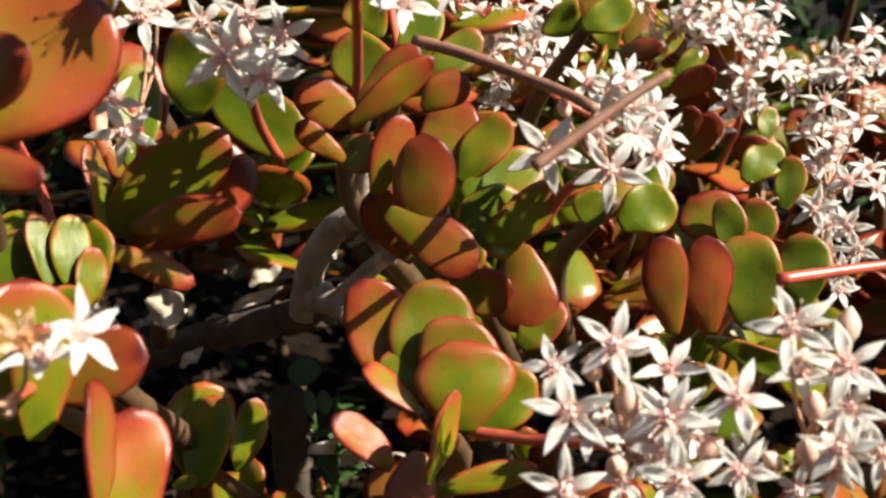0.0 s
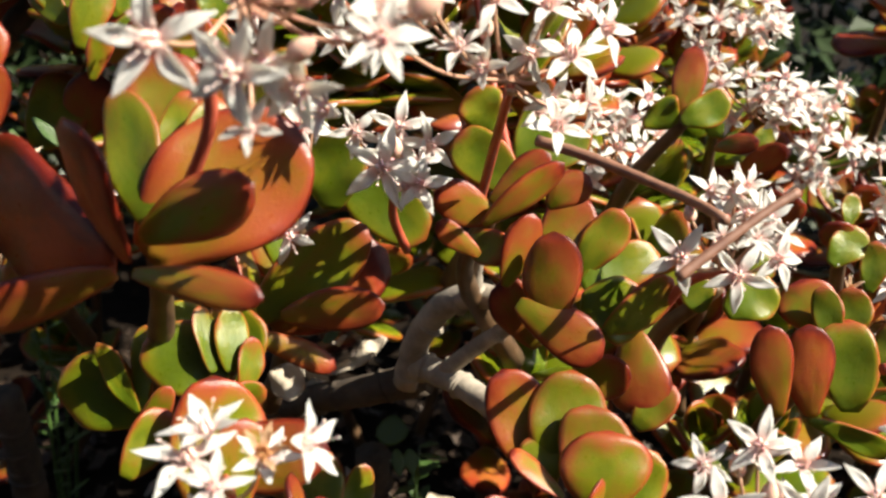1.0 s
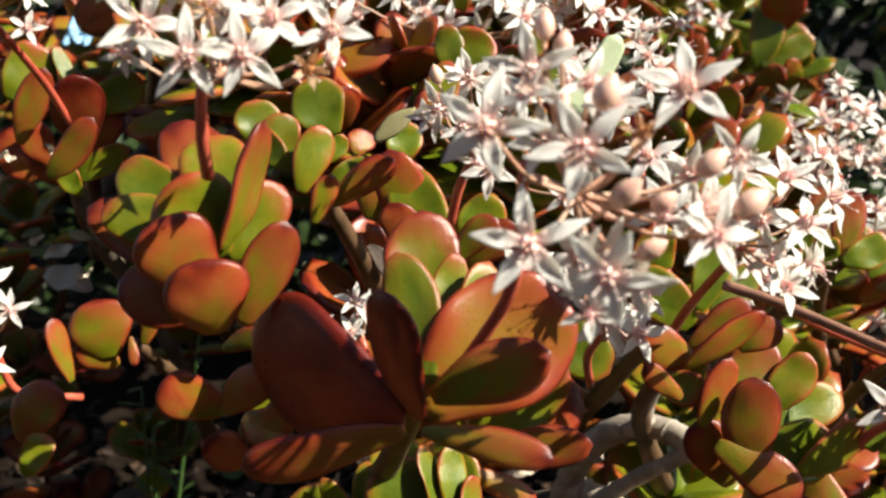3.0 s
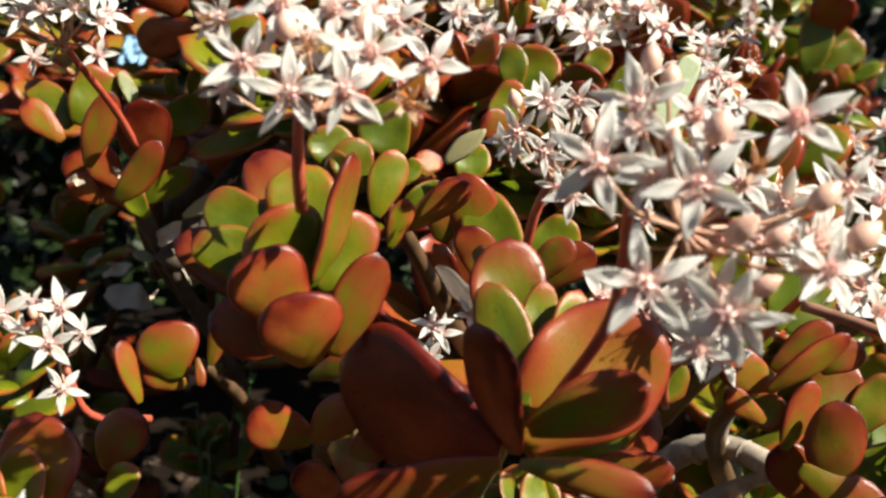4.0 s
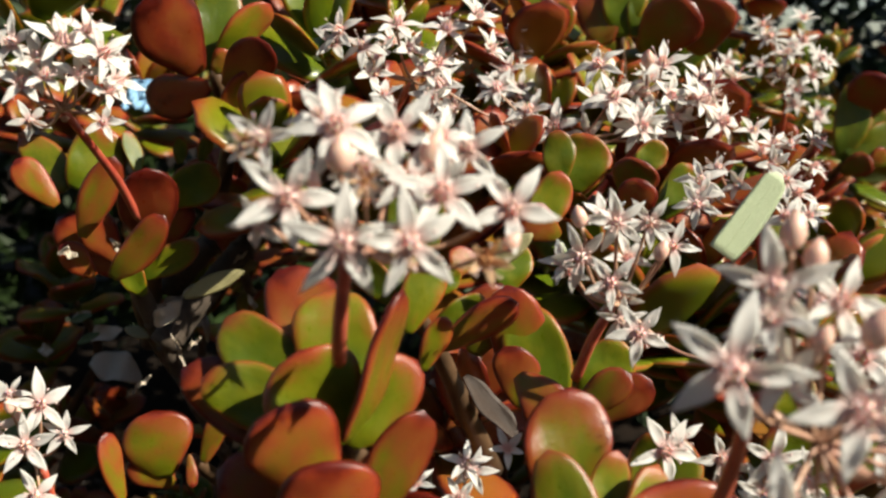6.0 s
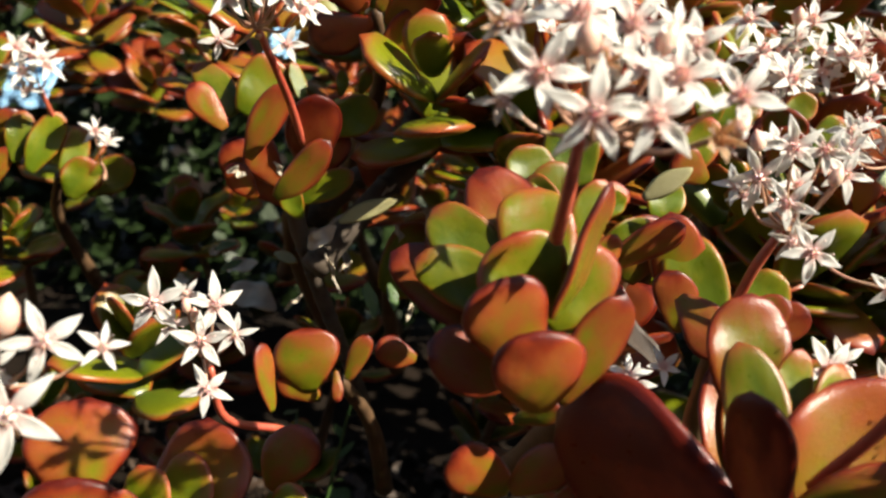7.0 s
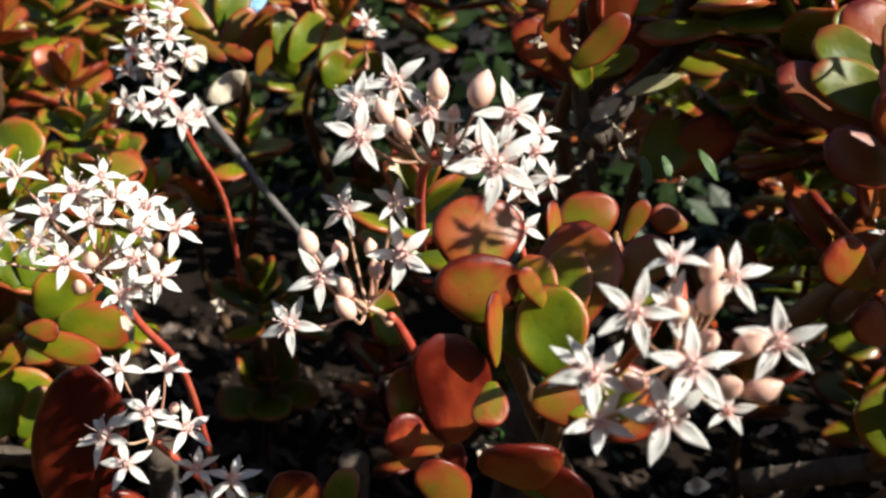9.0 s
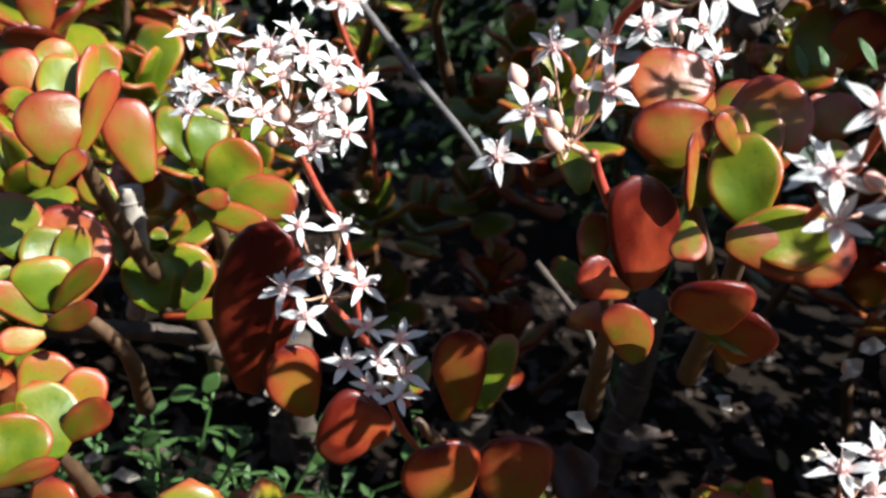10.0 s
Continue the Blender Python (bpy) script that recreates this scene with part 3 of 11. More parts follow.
leaf(sh, (-0.0851, 0.2032, 0.2780), (-0.0821, 0.2116, 0.2894), 0.0091, (0.40, -0.79, 0.47), 0.2, False)
stem(sh, (-0.0885, 0.2064, 0.2815), (-0.0876, 0.2294, 0.2555), (-0.0965, 0.2644, 0.2135))
sh = shoot(-0.0106, 0.2581, 0.3140, GREEN_LABEL)
place(sh)
leaf(sh, (-0.0113, 0.2519, 0.3108), (-0.0275, 0.2593, 0.3252), 0.0164, (-0.19, -0.94, 0.27), 0.15, False)
leaf(sh, (-0.0096, 0.2513, 0.3157), (-0.0032, 0.2615, 0.3360), 0.0110, (-0.13, -0.87, 0.48), 0.1, False)
leaf(sh, (-0.0042, 0.2568, 0.3134), (0.0097, 0.2648, 0.3261), 0.0102, (0.03, -0.86, 0.51), 0.2, False)
leaf(sh, (-0.0174, 0.2642, 0.3243), (-0.0217, 0.2698, 0.3361), 0.0129, (-0.21, -0.91, 0.35), 0.2, False)
stem(sh, (-0.0106, 0.2601, 0.3180), (-0.0185, 0.2831, 0.2920), (-0.0342, 0.3181, 0.2500))
sh = shoot(-0.0185, 0.2228, 0.3076, SHOOT_LABEL)
place(sh)
leaf(sh, (-0.0177, 0.2217, 0.3109), (-0.0334, 0.2178, 0.3187), 0.0107, (0.29, -0.95, 0.10), 0.85, True)
leaf(sh, (-0.0196, 0.2209, 0.3154), (-0.0054, 0.2203, 0.3282), 0.0081, (-0.25, -0.94, 0.23), 0.7, True)
leaf(sh, (-0.0215, 0.2165, 0.3109), (-0.0020, 0.2153, 0.3264), 0.0076, (0.06, -0.99, -0.15), 0.75, True)
leaf(sh, (-0.0225, 0.2134, 0.3039), (-0.0330, 0.2129, 0.3125), 0.0061, (0.13, -0.99, 0.11), 0.9, True)
leaf(sh, (-0.0048, 0.2264, 0.3128), (0.0053, 0.2258, 0.3211), 0.0091, (-0.27, -0.93, 0.26), 0.8, True)
leaf(sh, (-0.0248, 0.2259, 0.3040), (-0.0152, 0.2191, 0.3019), 0.0106, (-0.47, -0.78, 0.41), 0.3, False)
stem(sh, (-0.0185, 0.2248, 0.3116), (-0.0253, 0.2478, 0.2856), (-0.0082, 0.2828, 0.2436))
sh = shoot(0.0017, 0.2197, 0.2828, RED_LABEL)
place(sh)
leaf(sh, (-0.0038, 0.2283, 0.2980), (0.0043, 0.2353, 0.3145), 0.0159, (-0.17, -0.87, 0.45), 0.7, True)
leaf(sh, (0.0041, 0.2244, 0.2953), (0.0152, 0.2300, 0.3109), 0.0108, (-0.19, -0.87, 0.45), 0.35, False)
leaf(sh, (-0.0036, 0.2099, 0.2850), (-0.0049, 0.2116, 0.3102), 0.0142, (-0.24, -0.97, 0.05), 0.8, True)
leaf(sh, (-0.0157, 0.2168, 0.2945), (-0.0086, 0.2178, 0.3131), 0.0093, (0.28, -0.96, -0.06), 0.8, True)
leaf(sh, (0.0046, 0.2226, 0.2927), (0.0254, 0.2287, 0.2995), 0.0127, (0.09, -0.86, 0.51), 0.15, False)
leaf(sh, (0.0040, 0.2186, 0.2897), (0.0209, 0.2208, 0.2868), 0.0171, (0.18, -0.93, 0.33), 0.1, False)
leaf(sh, (0.0098, 0.2127, 0.2840), (0.0263, 0.2166, 0.2973), 0.0107, (0.13, -0.98, 0.13), 0.5, False)
leaf(sh, (-0.0127, 0.2120, 0.2921), (0.0073, 0.2026, 0.2814), 0.0128, (-0.22, -0.90, 0.39), 0.8, True)
leaf(sh, (0.0022, 0.2162, 0.2712), (0.0172, 0.2143, 0.2719), 0.0122, (-0.13, -0.99, 0.11), 0.62, False)
leaf(sh, (0.0193, 0.2230, 0.2799), (0.0198, 0.2122, 0.2607), 0.0161, (-0.31, -0.83, 0.46), 0.8, True)
leaf(sh, (0.0187, 0.2121, 0.2573), (0.0291, 0.2152, 0.2679), 0.0110, (-0.27, -0.82, 0.51), 0.5, False)
leaf(sh, (-0.0069, 0.2162, 0.2781), (-0.0168, 0.2170, 0.2955), 0.0122, (-0.00, -1.00, 0.04), 0.85, True)
stem(sh, (0.0017, 0.2217, 0.2868), (0.0095, 0.2447, 0.2608), (0.0218, 0.2797, 0.2188))
sh = shoot(-0.0031, 0.1749, 0.2548, SHOOT_LABEL)
place(sh)
leaf(sh, (-0.0096, 0.1842, 0.2609), (-0.0178, 0.1959, 0.2812), 0.0152, (0.03, -0.86, 0.51), 0.8, False)
leaf(sh, (-0.0053, 0.1813, 0.2617), (-0.0011, 0.1941, 0.2821), 0.0174, (0.04, -0.85, 0.52), 0.28, False)
leaf(sh, (0.0019, 0.1757, 0.2609), (0.0019, 0.1860, 0.2775), 0.0174, (-0.01, -0.85, 0.53), 0.42, False)
leaf(sh, (0.0035, 0.1688, 0.2596), (0.0051, 0.1732, 0.2773), 0.0191, (-0.05, -0.97, 0.24), 0.4, True)
leaf(sh, (0.0067, 0.1772, 0.2533), (0.0178, 0.1841, 0.2665), 0.0134, (-0.05, -0.87, 0.50), 0.1, False)
leaf(sh, (-0.0026, 0.1601, 0.2532), (0.0013, 0.1666, 0.2708), 0.0088, (0.85, -0.53, 0.00), 0.5, False)
leaf(sh, (-0.0045, 0.1719, 0.2621), (-0.0157, 0.1774, 0.2713), 0.0071, (0.51, -0.30, 0.81), 0.8, True)
leaf(sh, (-0.0103, 0.1698, 0.2505), (-0.0217, 0.1704, 0.2626), 0.0083, (0.50, -0.70, 0.51), 0.9, True)
leaf(sh, (-0.0027, 0.1647, 0.2482), (0.0190, 0.1664, 0.2529), 0.0059, (0.02, -0.96, 0.27), 0.5, True)
leaf(sh, (-0.0045, 0.1692, 0.2548), (-0.0076, 0.1600, 0.2471), 0.0103, (0.10, -0.66, 0.75), 1.0, True)
leaf(sh, (-0.0064, 0.1794, 0.2594), (-0.0113, 0.1853, 0.2697), 0.0096, (0.02, -0.86, 0.50), 0.3, False)
stem(sh, (-0.0031, 0.1769, 0.2588), (0.0041, 0.1999, 0.2328), (-0.0081, 0.2349, 0.1908))
sh = shoot(0.0714, 0.2225, 0.2643, SHOOT_LABEL)
place(sh)
leaf(sh, (0.0559, 0.2128, 0.2605), (0.0517, 0.2160, 0.2847), 0.0106, (-0.19, -0.98, 0.09), 0.75, True)
leaf(sh, (0.0652, 0.2146, 0.2597), (0.0629, 0.2178, 0.2837), 0.0127, (-0.25, -0.96, 0.10), 0.95, True)
leaf(sh, (0.0764, 0.2177, 0.2593), (0.0770, 0.2280, 0.2817), 0.0166, (-0.30, -0.86, 0.40), 0.1, False)
leaf(sh, (0.0886, 0.2187, 0.2650), (0.0893, 0.2269, 0.2816), 0.0129, (-0.35, -0.84, 0.43), 0.12, False)
leaf(sh, (0.0731, 0.2267, 0.2754), (0.0706, 0.2337, 0.2888), 0.0082, (-0.30, -0.87, 0.40), 0.2, False)
leaf(sh, (0.0777, 0.2277, 0.2750), (0.0794, 0.2345, 0.2881), 0.0103, (-0.29, -0.83, 0.48), 0.2, False)
leaf(sh, (0.0700, 0.2315, 0.2767), (0.0669, 0.2382, 0.2892), 0.0150, (-0.29, -0.87, 0.39), 0.75, True)
leaf(sh, (0.0644, 0.2143, 0.2586), (0.0886, 0.2132, 0.2499), 0.0069, (-0.05, -1.00, -0.01), 0.1, False)
stem(sh, (0.0714, 0.2245, 0.2683), (0.0668, 0.2475, 0.2423), (0.0719, 0.2825, 0.2003))
sh = shoot(-0.0731, 0.2502, 0.1955, GREEN_LABEL)
place(sh)
leaf(sh, (-0.0742, 0.2504, 0.1941), (-0.0736, 0.2660, 0.2196), 0.0204, (0.24, -0.83, 0.50), 0.2, False)
leaf(sh, (-0.0730, 0.2446, 0.1960), (-0.0686, 0.2576, 0.2198), 0.0165, (-0.09, -0.87, 0.49), 0.05, True)
leaf(sh, (-0.0609, 0.2496, 0.1980), (-0.0569, 0.2600, 0.2177), 0.0106, (0.35, -0.86, 0.38), 0.2, False)
leaf(sh, (-0.0776, 0.2534, 0.2025), (-0.0841, 0.2573, 0.2132), 0.0055, (0.28, -0.84, 0.47), 0.1, False)
leaf(sh, (-0.0796, 0.2429, 0.1971), (-0.0721, 0.2439, 0.1998), 0.0043, (-0.05, -0.89, 0.45), 0.15, False)
stem(sh, (-0.0731, 0.2522, 0.1995), (-0.0675, 0.2752, 0.1735), (-0.0533, 0.3102, 0.1315))
sh = shoot(-0.1320, 0.1778, 0.3438, SHOOT_LABEL)
place(sh)
leaf(sh, (-0.1322, 0.1821, 0.3525), (-0.1353, 0.1922, 0.3720), 0.0170, (0.09, -0.88, 0.47), 0.25, False)
leaf(sh, (-0.1347, 0.1916, 0.3545), (-0.1478, 0.2013, 0.3724), 0.0149, (0.01, -0.88, 0.48), 0.75, False)
leaf(sh, (-0.1367, 0.1831, 0.3528), (-0.1553, 0.1886, 0.3658), 0.0128, (0.03, -0.91, 0.42), 0.2, False)
leaf(sh, (-0.1347, 0.1784, 0.3499), (-0.1568, 0.1804, 0.3563), 0.0116, (0.03, -0.92, 0.39), 0.22, False)
leaf(sh, (-0.1308, 0.1742, 0.3488), (-0.1390, 0.1765, 0.3653), 0.0169, (0.19, -0.96, 0.23), 0.3, False)
leaf(sh, (-0.1292, 0.1696, 0.3515), (-0.1224, 0.1771, 0.3772), 0.0111, (0.92, -0.36, -0.14), 0.6, False)
leaf(sh, (-0.1298, 0.1752, 0.3485), (-0.1189, 0.1823, 0.3626), 0.0124, (0.41, -0.90, 0.15), 0.45, False)
leaf(sh, (-0.1333, 0.1685, 0.3414), (-0.1392, 0.1629, 0.3592), 0.0164, (0.38, -0.91, -0.16), 0.85, True)
leaf(sh, (-0.1298, 0.1633, 0.3359), (-0.1310, 0.1583, 0.3513), 0.0161, (0.21, -0.93, -0.29), 0.85, True)
leaf(sh, (-0.1256, 0.1704, 0.3353), (-0.1162, 0.1700, 0.3572), 0.0106, (0.33, -0.93, -0.16), 0.7, True)
leaf(sh, (-0.1282, 0.1731, 0.3432), (-0.1210, 0.1745, 0.3499), 0.0046, (-0.06, -0.96, 0.27), 0.5, False)
leaf(sh, (-0.1365, 0.1830, 0.3428), (-0.1627, 0.1873, 0.3555), 0.0129, (0.06, -0.90, 0.42), 0.9, False)
leaf(sh, (-0.1342, 0.1729, 0.3378), (-0.1509, 0.1688, 0.3442), 0.0121, (0.35, -0.87, 0.36), 0.9, True)
stem(sh, (-0.1320, 0.1798, 0.3478), (-0.1229, 0.2028, 0.3218), (-0.1394, 0.2378, 0.2798))
sh = shoot(-0.0841, 0.2401, 0.3292, SHOOT_LABEL)
place(sh)
leaf(sh, (-0.0935, 0.2447, 0.3317), (-0.1007, 0.2441, 0.3618), 0.0156, (0.02, -1.00, -0.02), 0.72, True)
leaf(sh, (-0.0869, 0.2390, 0.3332), (-0.0957, 0.2477, 0.3561), 0.0167, (-0.09, -0.94, 0.33), 0.2, False)
leaf(sh, (-0.0969, 0.2347, 0.3428), (-0.0844, 0.2265, 0.3317), 0.0117, (-0.19, -0.88, 0.44), 0.95, True)
leaf(sh, (-0.0796, 0.2424, 0.3341), (-0.0711, 0.2477, 0.3493), 0.0126, (-0.09, -0.92, 0.38), 0.1, False)
leaf(sh, (-0.0832, 0.2341, 0.3338), (-0.0709, 0.2327, 0.3458), 0.0089, (-0.29, -0.94, 0.19), 0.6, True)
leaf(sh, (-0.0784, 0.2368, 0.3316), (-0.0652, 0.2355, 0.3437), 0.0105, (-0.06, -1.00, -0.04), 0.8, True)
leaf(sh, (-0.0937, 0.2408, 0.3324), (-0.1000, 0.2402, 0.3476), 0.0118, (0.08, -1.00, -0.00), 0.9, True)
leaf(sh, (-0.0608, 0.2325, 0.3100), (-0.0600, 0.2407, 0.3294), 0.0177, (-0.19, -0.90, 0.39), 0.12, False)
stem(sh, (-0.0841, 0.2421, 0.3332), (-0.0816, 0.2651, 0.3072), (-0.0747, 0.3001, 0.2652))
sh = shoot(-0.2186, 0.3126, 0.3598, SHOOT_LABEL)
place(sh)
leaf(sh, (-0.2376, 0.3127, 0.3646), (-0.2532, 0.3176, 0.3796), 0.0116, (0.13, -0.89, 0.43), 0.15, False)
leaf(sh, (-0.2340, 0.3109, 0.3655), (-0.2271, 0.3191, 0.3849), 0.0176, (0.39, -0.89, 0.24), 0.25, False)
leaf(sh, (-0.2289, 0.3031, 0.3522), (-0.2186, 0.3025, 0.3778), 0.0106, (0.24, -0.96, -0.12), 0.75, True)
leaf(sh, (-0.2084, 0.3081, 0.3499), (-0.2064, 0.2951, 0.3761), 0.0170, (0.32, -0.84, -0.44), 1.2, True)
leaf(sh, (-0.2056, 0.3148, 0.3622), (-0.1918, 0.3194, 0.3739), 0.0136, (0.22, -0.97, 0.12), 0.1, False)
leaf(sh, (-0.2174, 0.2970, 0.3418), (-0.2013, 0.2958, 0.3620), 0.0111, (0.06, -0.99, -0.11), 0.6, True)
leaf(sh, (-0.2150, 0.3144, 0.3711), (-0.2217, 0.3189, 0.3834), 0.0060, (0.59, -0.60, 0.54), 0.2, False)
leaf(sh, (-0.2029, 0.3164, 0.3749), (-0.2041, 0.3182, 0.3835), 0.0053, (0.71, -0.67, 0.23), 0.1, False)
leaf(sh, (-0.1970, 0.3188, 0.3759), (-0.1953, 0.3205, 0.3844), 0.0045, (0.26, -0.95, 0.15), 0.2, False)
leaf(sh, (-0.2396, 0.3097, 0.3602), (-0.2517, 0.3081, 0.3740), 0.0101, (0.36, -0.91, 0.20), 0.8, True)
stem(sh, (-0.2186, 0.3146, 0.3638), (-0.2185, 0.3376, 0.3378), (-0.2314, 0.3726, 0.2958))
sh = shoot(-0.1966, 0.3296, 0.3997, RED_LABEL)
place(sh)
leaf(sh, (-0.2006, 0.3274, 0.4031), (-0.2108, 0.3095, 0.4256), 0.0210, (0.51, -0.77, -0.38), 1.15, True)
leaf(sh, (-0.1989, 0.3318, 0.4044), (-0.1982, 0.3410, 0.4339), 0.0155, (0.27, -0.92, 0.28), 0.1, False)
leaf(sh, (-0.2040, 0.3361, 0.4058), (-0.2166, 0.3434, 0.4320), 0.0165, (0.14, -0.93, 0.33), 0.4, False)
leaf(sh, (-0.1947, 0.3288, 0.4094), (-0.1780, 0.3313, 0.4250), 0.0118, (0.53, -0.72, -0.45), 0.4, True)
leaf(sh, (-0.1915, 0.3258, 0.3994), (-0.1756, 0.3136, 0.4136), 0.0138, (-0.26, -0.86, -0.44), 1.0, True)
leaf(sh, (-0.1963, 0.3237, 0.3997), (-0.2224, 0.3368, 0.3910), 0.0147, (-0.40, -0.90, -0.17), 1.25, True)
leaf(sh, (-0.1920, 0.3224, 0.3882), (-0.1788, 0.3214, 0.4050), 0.0118, (0.40, -0.84, -0.37), 0.85, True)
leaf(sh, (-0.1951, 0.3246, 0.4039), (-0.1894, 0.3241, 0.4102), 0.0079, (0.08, -0.99, -0.15), 0.8, True)
stem(sh, (-0.1966, 0.3316, 0.4037), (-0.1973, 0.3546, 0.3777), (-0.2137, 0.3896, 0.3357))
sh = shoot(-0.1232, 0.2409, 0.3515, GREEN_LABEL)
place(sh)
leaf(sh, (-0.1364, 0.2472, 0.3618), (-0.1388, 0.2526, 0.3731), 0.0131, (0.20, -0.87, 0.46), 0.2, False)
leaf(sh, (-0.1274, 0.2425, 0.3564), (-0.1329, 0.2485, 0.3697), 0.0121, (0.11, -0.89, 0.45), 0.2, False)
leaf(sh, (-0.1281, 0.2404, 0.3567), (-0.1373, 0.2445, 0.3667), 0.0089, (-0.25, -0.96, 0.15), 0.15, False)
leaf(sh, (-0.1237, 0.2356, 0.3509), (-0.1182, 0.2399, 0.3688), 0.0099, (0.22, -0.96, 0.16), 0.3, True)
leaf(sh, (-0.1193, 0.2294, 0.3439), (-0.1146, 0.2301, 0.3571), 0.0062, (0.14, -0.99, 0.00), 0.6, True)
leaf(sh, (-0.1173, 0.2379, 0.3517), (-0.1055, 0.2421, 0.3589), 0.0086, (0.24, -0.96, 0.17), 0.2, False)
leaf(sh, (-0.1159, 0.2338, 0.3484), (-0.0984, 0.2327, 0.3609), 0.0087, (-0.06, -1.00, -0.02), 0.8, True)
leaf(sh, (-0.1172, 0.2440, 0.3581), (-0.1136, 0.2471, 0.3652), 0.0053, (0.27, -0.92, 0.27), 0.1, False)
stem(sh, (-0.1232, 0.2429, 0.3555), (-0.1127, 0.2659, 0.3295), (-0.0981, 0.3009, 0.2875))
sh = shoot(-0.1072, 0.2747, 0.3466, SHOOT_LABEL)
place(sh)
leaf(sh, (-0.1209, 0.2873, 0.3600), (-0.1304, 0.2950, 0.3755), 0.0179, (-0.01, -0.90, 0.44), 0.15, False)
leaf(sh, (-0.0990, 0.2746, 0.3524), (-0.0975, 0.2805, 0.3652), 0.0111, (0.15, -0.91, 0.40), 0.1, False)
leaf(sh, (-0.1135, 0.2795, 0.3549), (-0.1097, 0.2838, 0.3623), 0.0088, (0.29, -0.89, 0.36), 0.85, True)
leaf(sh, (-0.0958, 0.2599, 0.3377), (-0.0982, 0.2671, 0.3550), 0.0134, (0.08, -0.92, 0.39), 0.25, False)
leaf(sh, (-0.1069, 0.2620, 0.3379), (-0.1010, 0.2631, 0.3571), 0.0151, (0.09, -1.00, 0.03), 0.8, True)
stem(sh, (-0.1072, 0.2767, 0.3506), (-0.1061, 0.2997, 0.3246), (-0.1141, 0.3347, 0.2826))
sh = shoot(-0.1929, 0.2979, 0.2799, RED_LABEL)
place(sh)
leaf(sh, (-0.2002, 0.2949, 0.2791), (-0.2046, 0.2946, 0.2996), 0.0212, (0.19, -0.98, 0.03), 0.6, True)
leaf(sh, (-0.1890, 0.2976, 0.2836), (-0.1834, 0.2989, 0.2994), 0.0071, (0.02, -1.00, 0.07), 0.6, True)
leaf(sh, (-0.1922, 0.2941, 0.2877), (-0.1898, 0.2896, 0.2787), 0.0037, (0.06, -0.89, 0.46), 0.8, True)
leaf(sh, (-0.2104, 0.2858, 0.2740), (-0.2153, 0.2860, 0.2964), 0.0089, (0.87, -0.45, 0.19), 0.75, True)
leaf(sh, (-0.1677, 0.3069, 0.2911), (-0.1812, 0.3026, 0.2944), 0.0104, (0.34, -0.92, 0.18), 0.85, True)
leaf(sh, (-0.1981, 0.2964, 0.2759), (-0.2106, 0.2936, 0.2852), 0.0119, (0.32, -0.94, 0.15), 0.8, True)
stem(sh, (-0.1929, 0.2999, 0.2839), (-0.1831, 0.3229, 0.2579), (-0.1802, 0.3579, 0.2159))
sh = shoot(-0.2147, 0.1736, 0.2800, RED_LABEL)
place(sh)
leaf(sh, (-0.2223, 0.1761, 0.2961), (-0.2246, 0.1843, 0.3159), 0.0218, (0.28, -0.87, 0.40), 0.75, True)
leaf(sh, (-0.2197, 0.1700, 0.2876), (-0.2192, 0.1657, 0.3043), 0.0195, (0.33, -0.91, -0.25), 0.85, True)
leaf(sh, (-0.2040, 0.1738, 0.2933), (-0.2109, 0.1688, 0.3032), 0.0054, (0.56, -0.83, -0.03), 0.7, True)
leaf(sh, (-0.2128, 0.1647, 0.2800), (-0.2147, 0.1599, 0.2992), 0.0093, (0.98, -0.18, 0.05), 0.85, True)
# Blush past 1 gives this dim leaf its shade as colour.
leaf(sh, (-0.2199, 0.1698, 0.2562), (-0.2261, 0.1582, 0.2861), 0.0202, (0.55, -0.81, -0.20), 1.45, True)
leaf(sh, (-0.2094, 0.1753, 0.2788), (-0.2136, 0.1799, 0.2901), 0.0098, (0.22, -0.87, 0.44), 0.2, False)
stem(sh, (-0.2147, 0.1756, 0.2840), (-0.2055, 0.1986, 0.2580), (-0.1916, 0.2336, 0.2160))
sh = shoot(-0.1984, 0.1748, 0.2720, SHOOT_LABEL)
place(sh)
leaf(sh, (-0.1992, 0.1792, 0.2848), (-0.1993, 0.1925, 0.3115), 0.0209, (-0.06, -0.89, 0.45), 0.6, False)
leaf(sh, (-0.2021, 0.1765, 0.2855), (-0.2110, 0.1834, 0.3029), 0.0113, (-0.10, -0.94, 0.32), 0.1, False)
leaf(sh, (-0.1987, 0.1763, 0.2855), (-0.2018, 0.1877, 0.3055), 0.0127, (-0.10, -0.87, 0.48), 0.1, False)
leaf(sh, (-0.1973, 0.1696, 0.2776), (-0.2050, 0.1778, 0.2980), 0.0177, (-0.10, -0.94, 0.34), 0.12, False)
leaf(sh, (-0.2018, 0.1645, 0.2754), (-0.1775, 0.1696, 0.2788), 0.0154, (0.16, -0.95, 0.28), 0.3, False)
leaf(sh, (-0.2030, 0.1619, 0.2751), (-0.1713, 0.1712, 0.2754), 0.0189, (0.27, -0.93, 0.27), 0.92, True)
leaf(sh, (-0.2003, 0.1651, 0.2503), (-0.2039, 0.1502, 0.2670), 0.0189, (0.19, -0.76, -0.63), 1.1, True)
leaf(sh, (-0.1948, 0.1720, 0.2411), (-0.1929, 0.1627, 0.2568), 0.0155, (-0.24, -0.85, -0.47), 0.9, True)
leaf(sh, (-0.2028, 0.1682, 0.2485), (-0.1851, 0.1706, 0.2487), 0.0074, (0.12, -0.93, 0.35), 0.3, False)
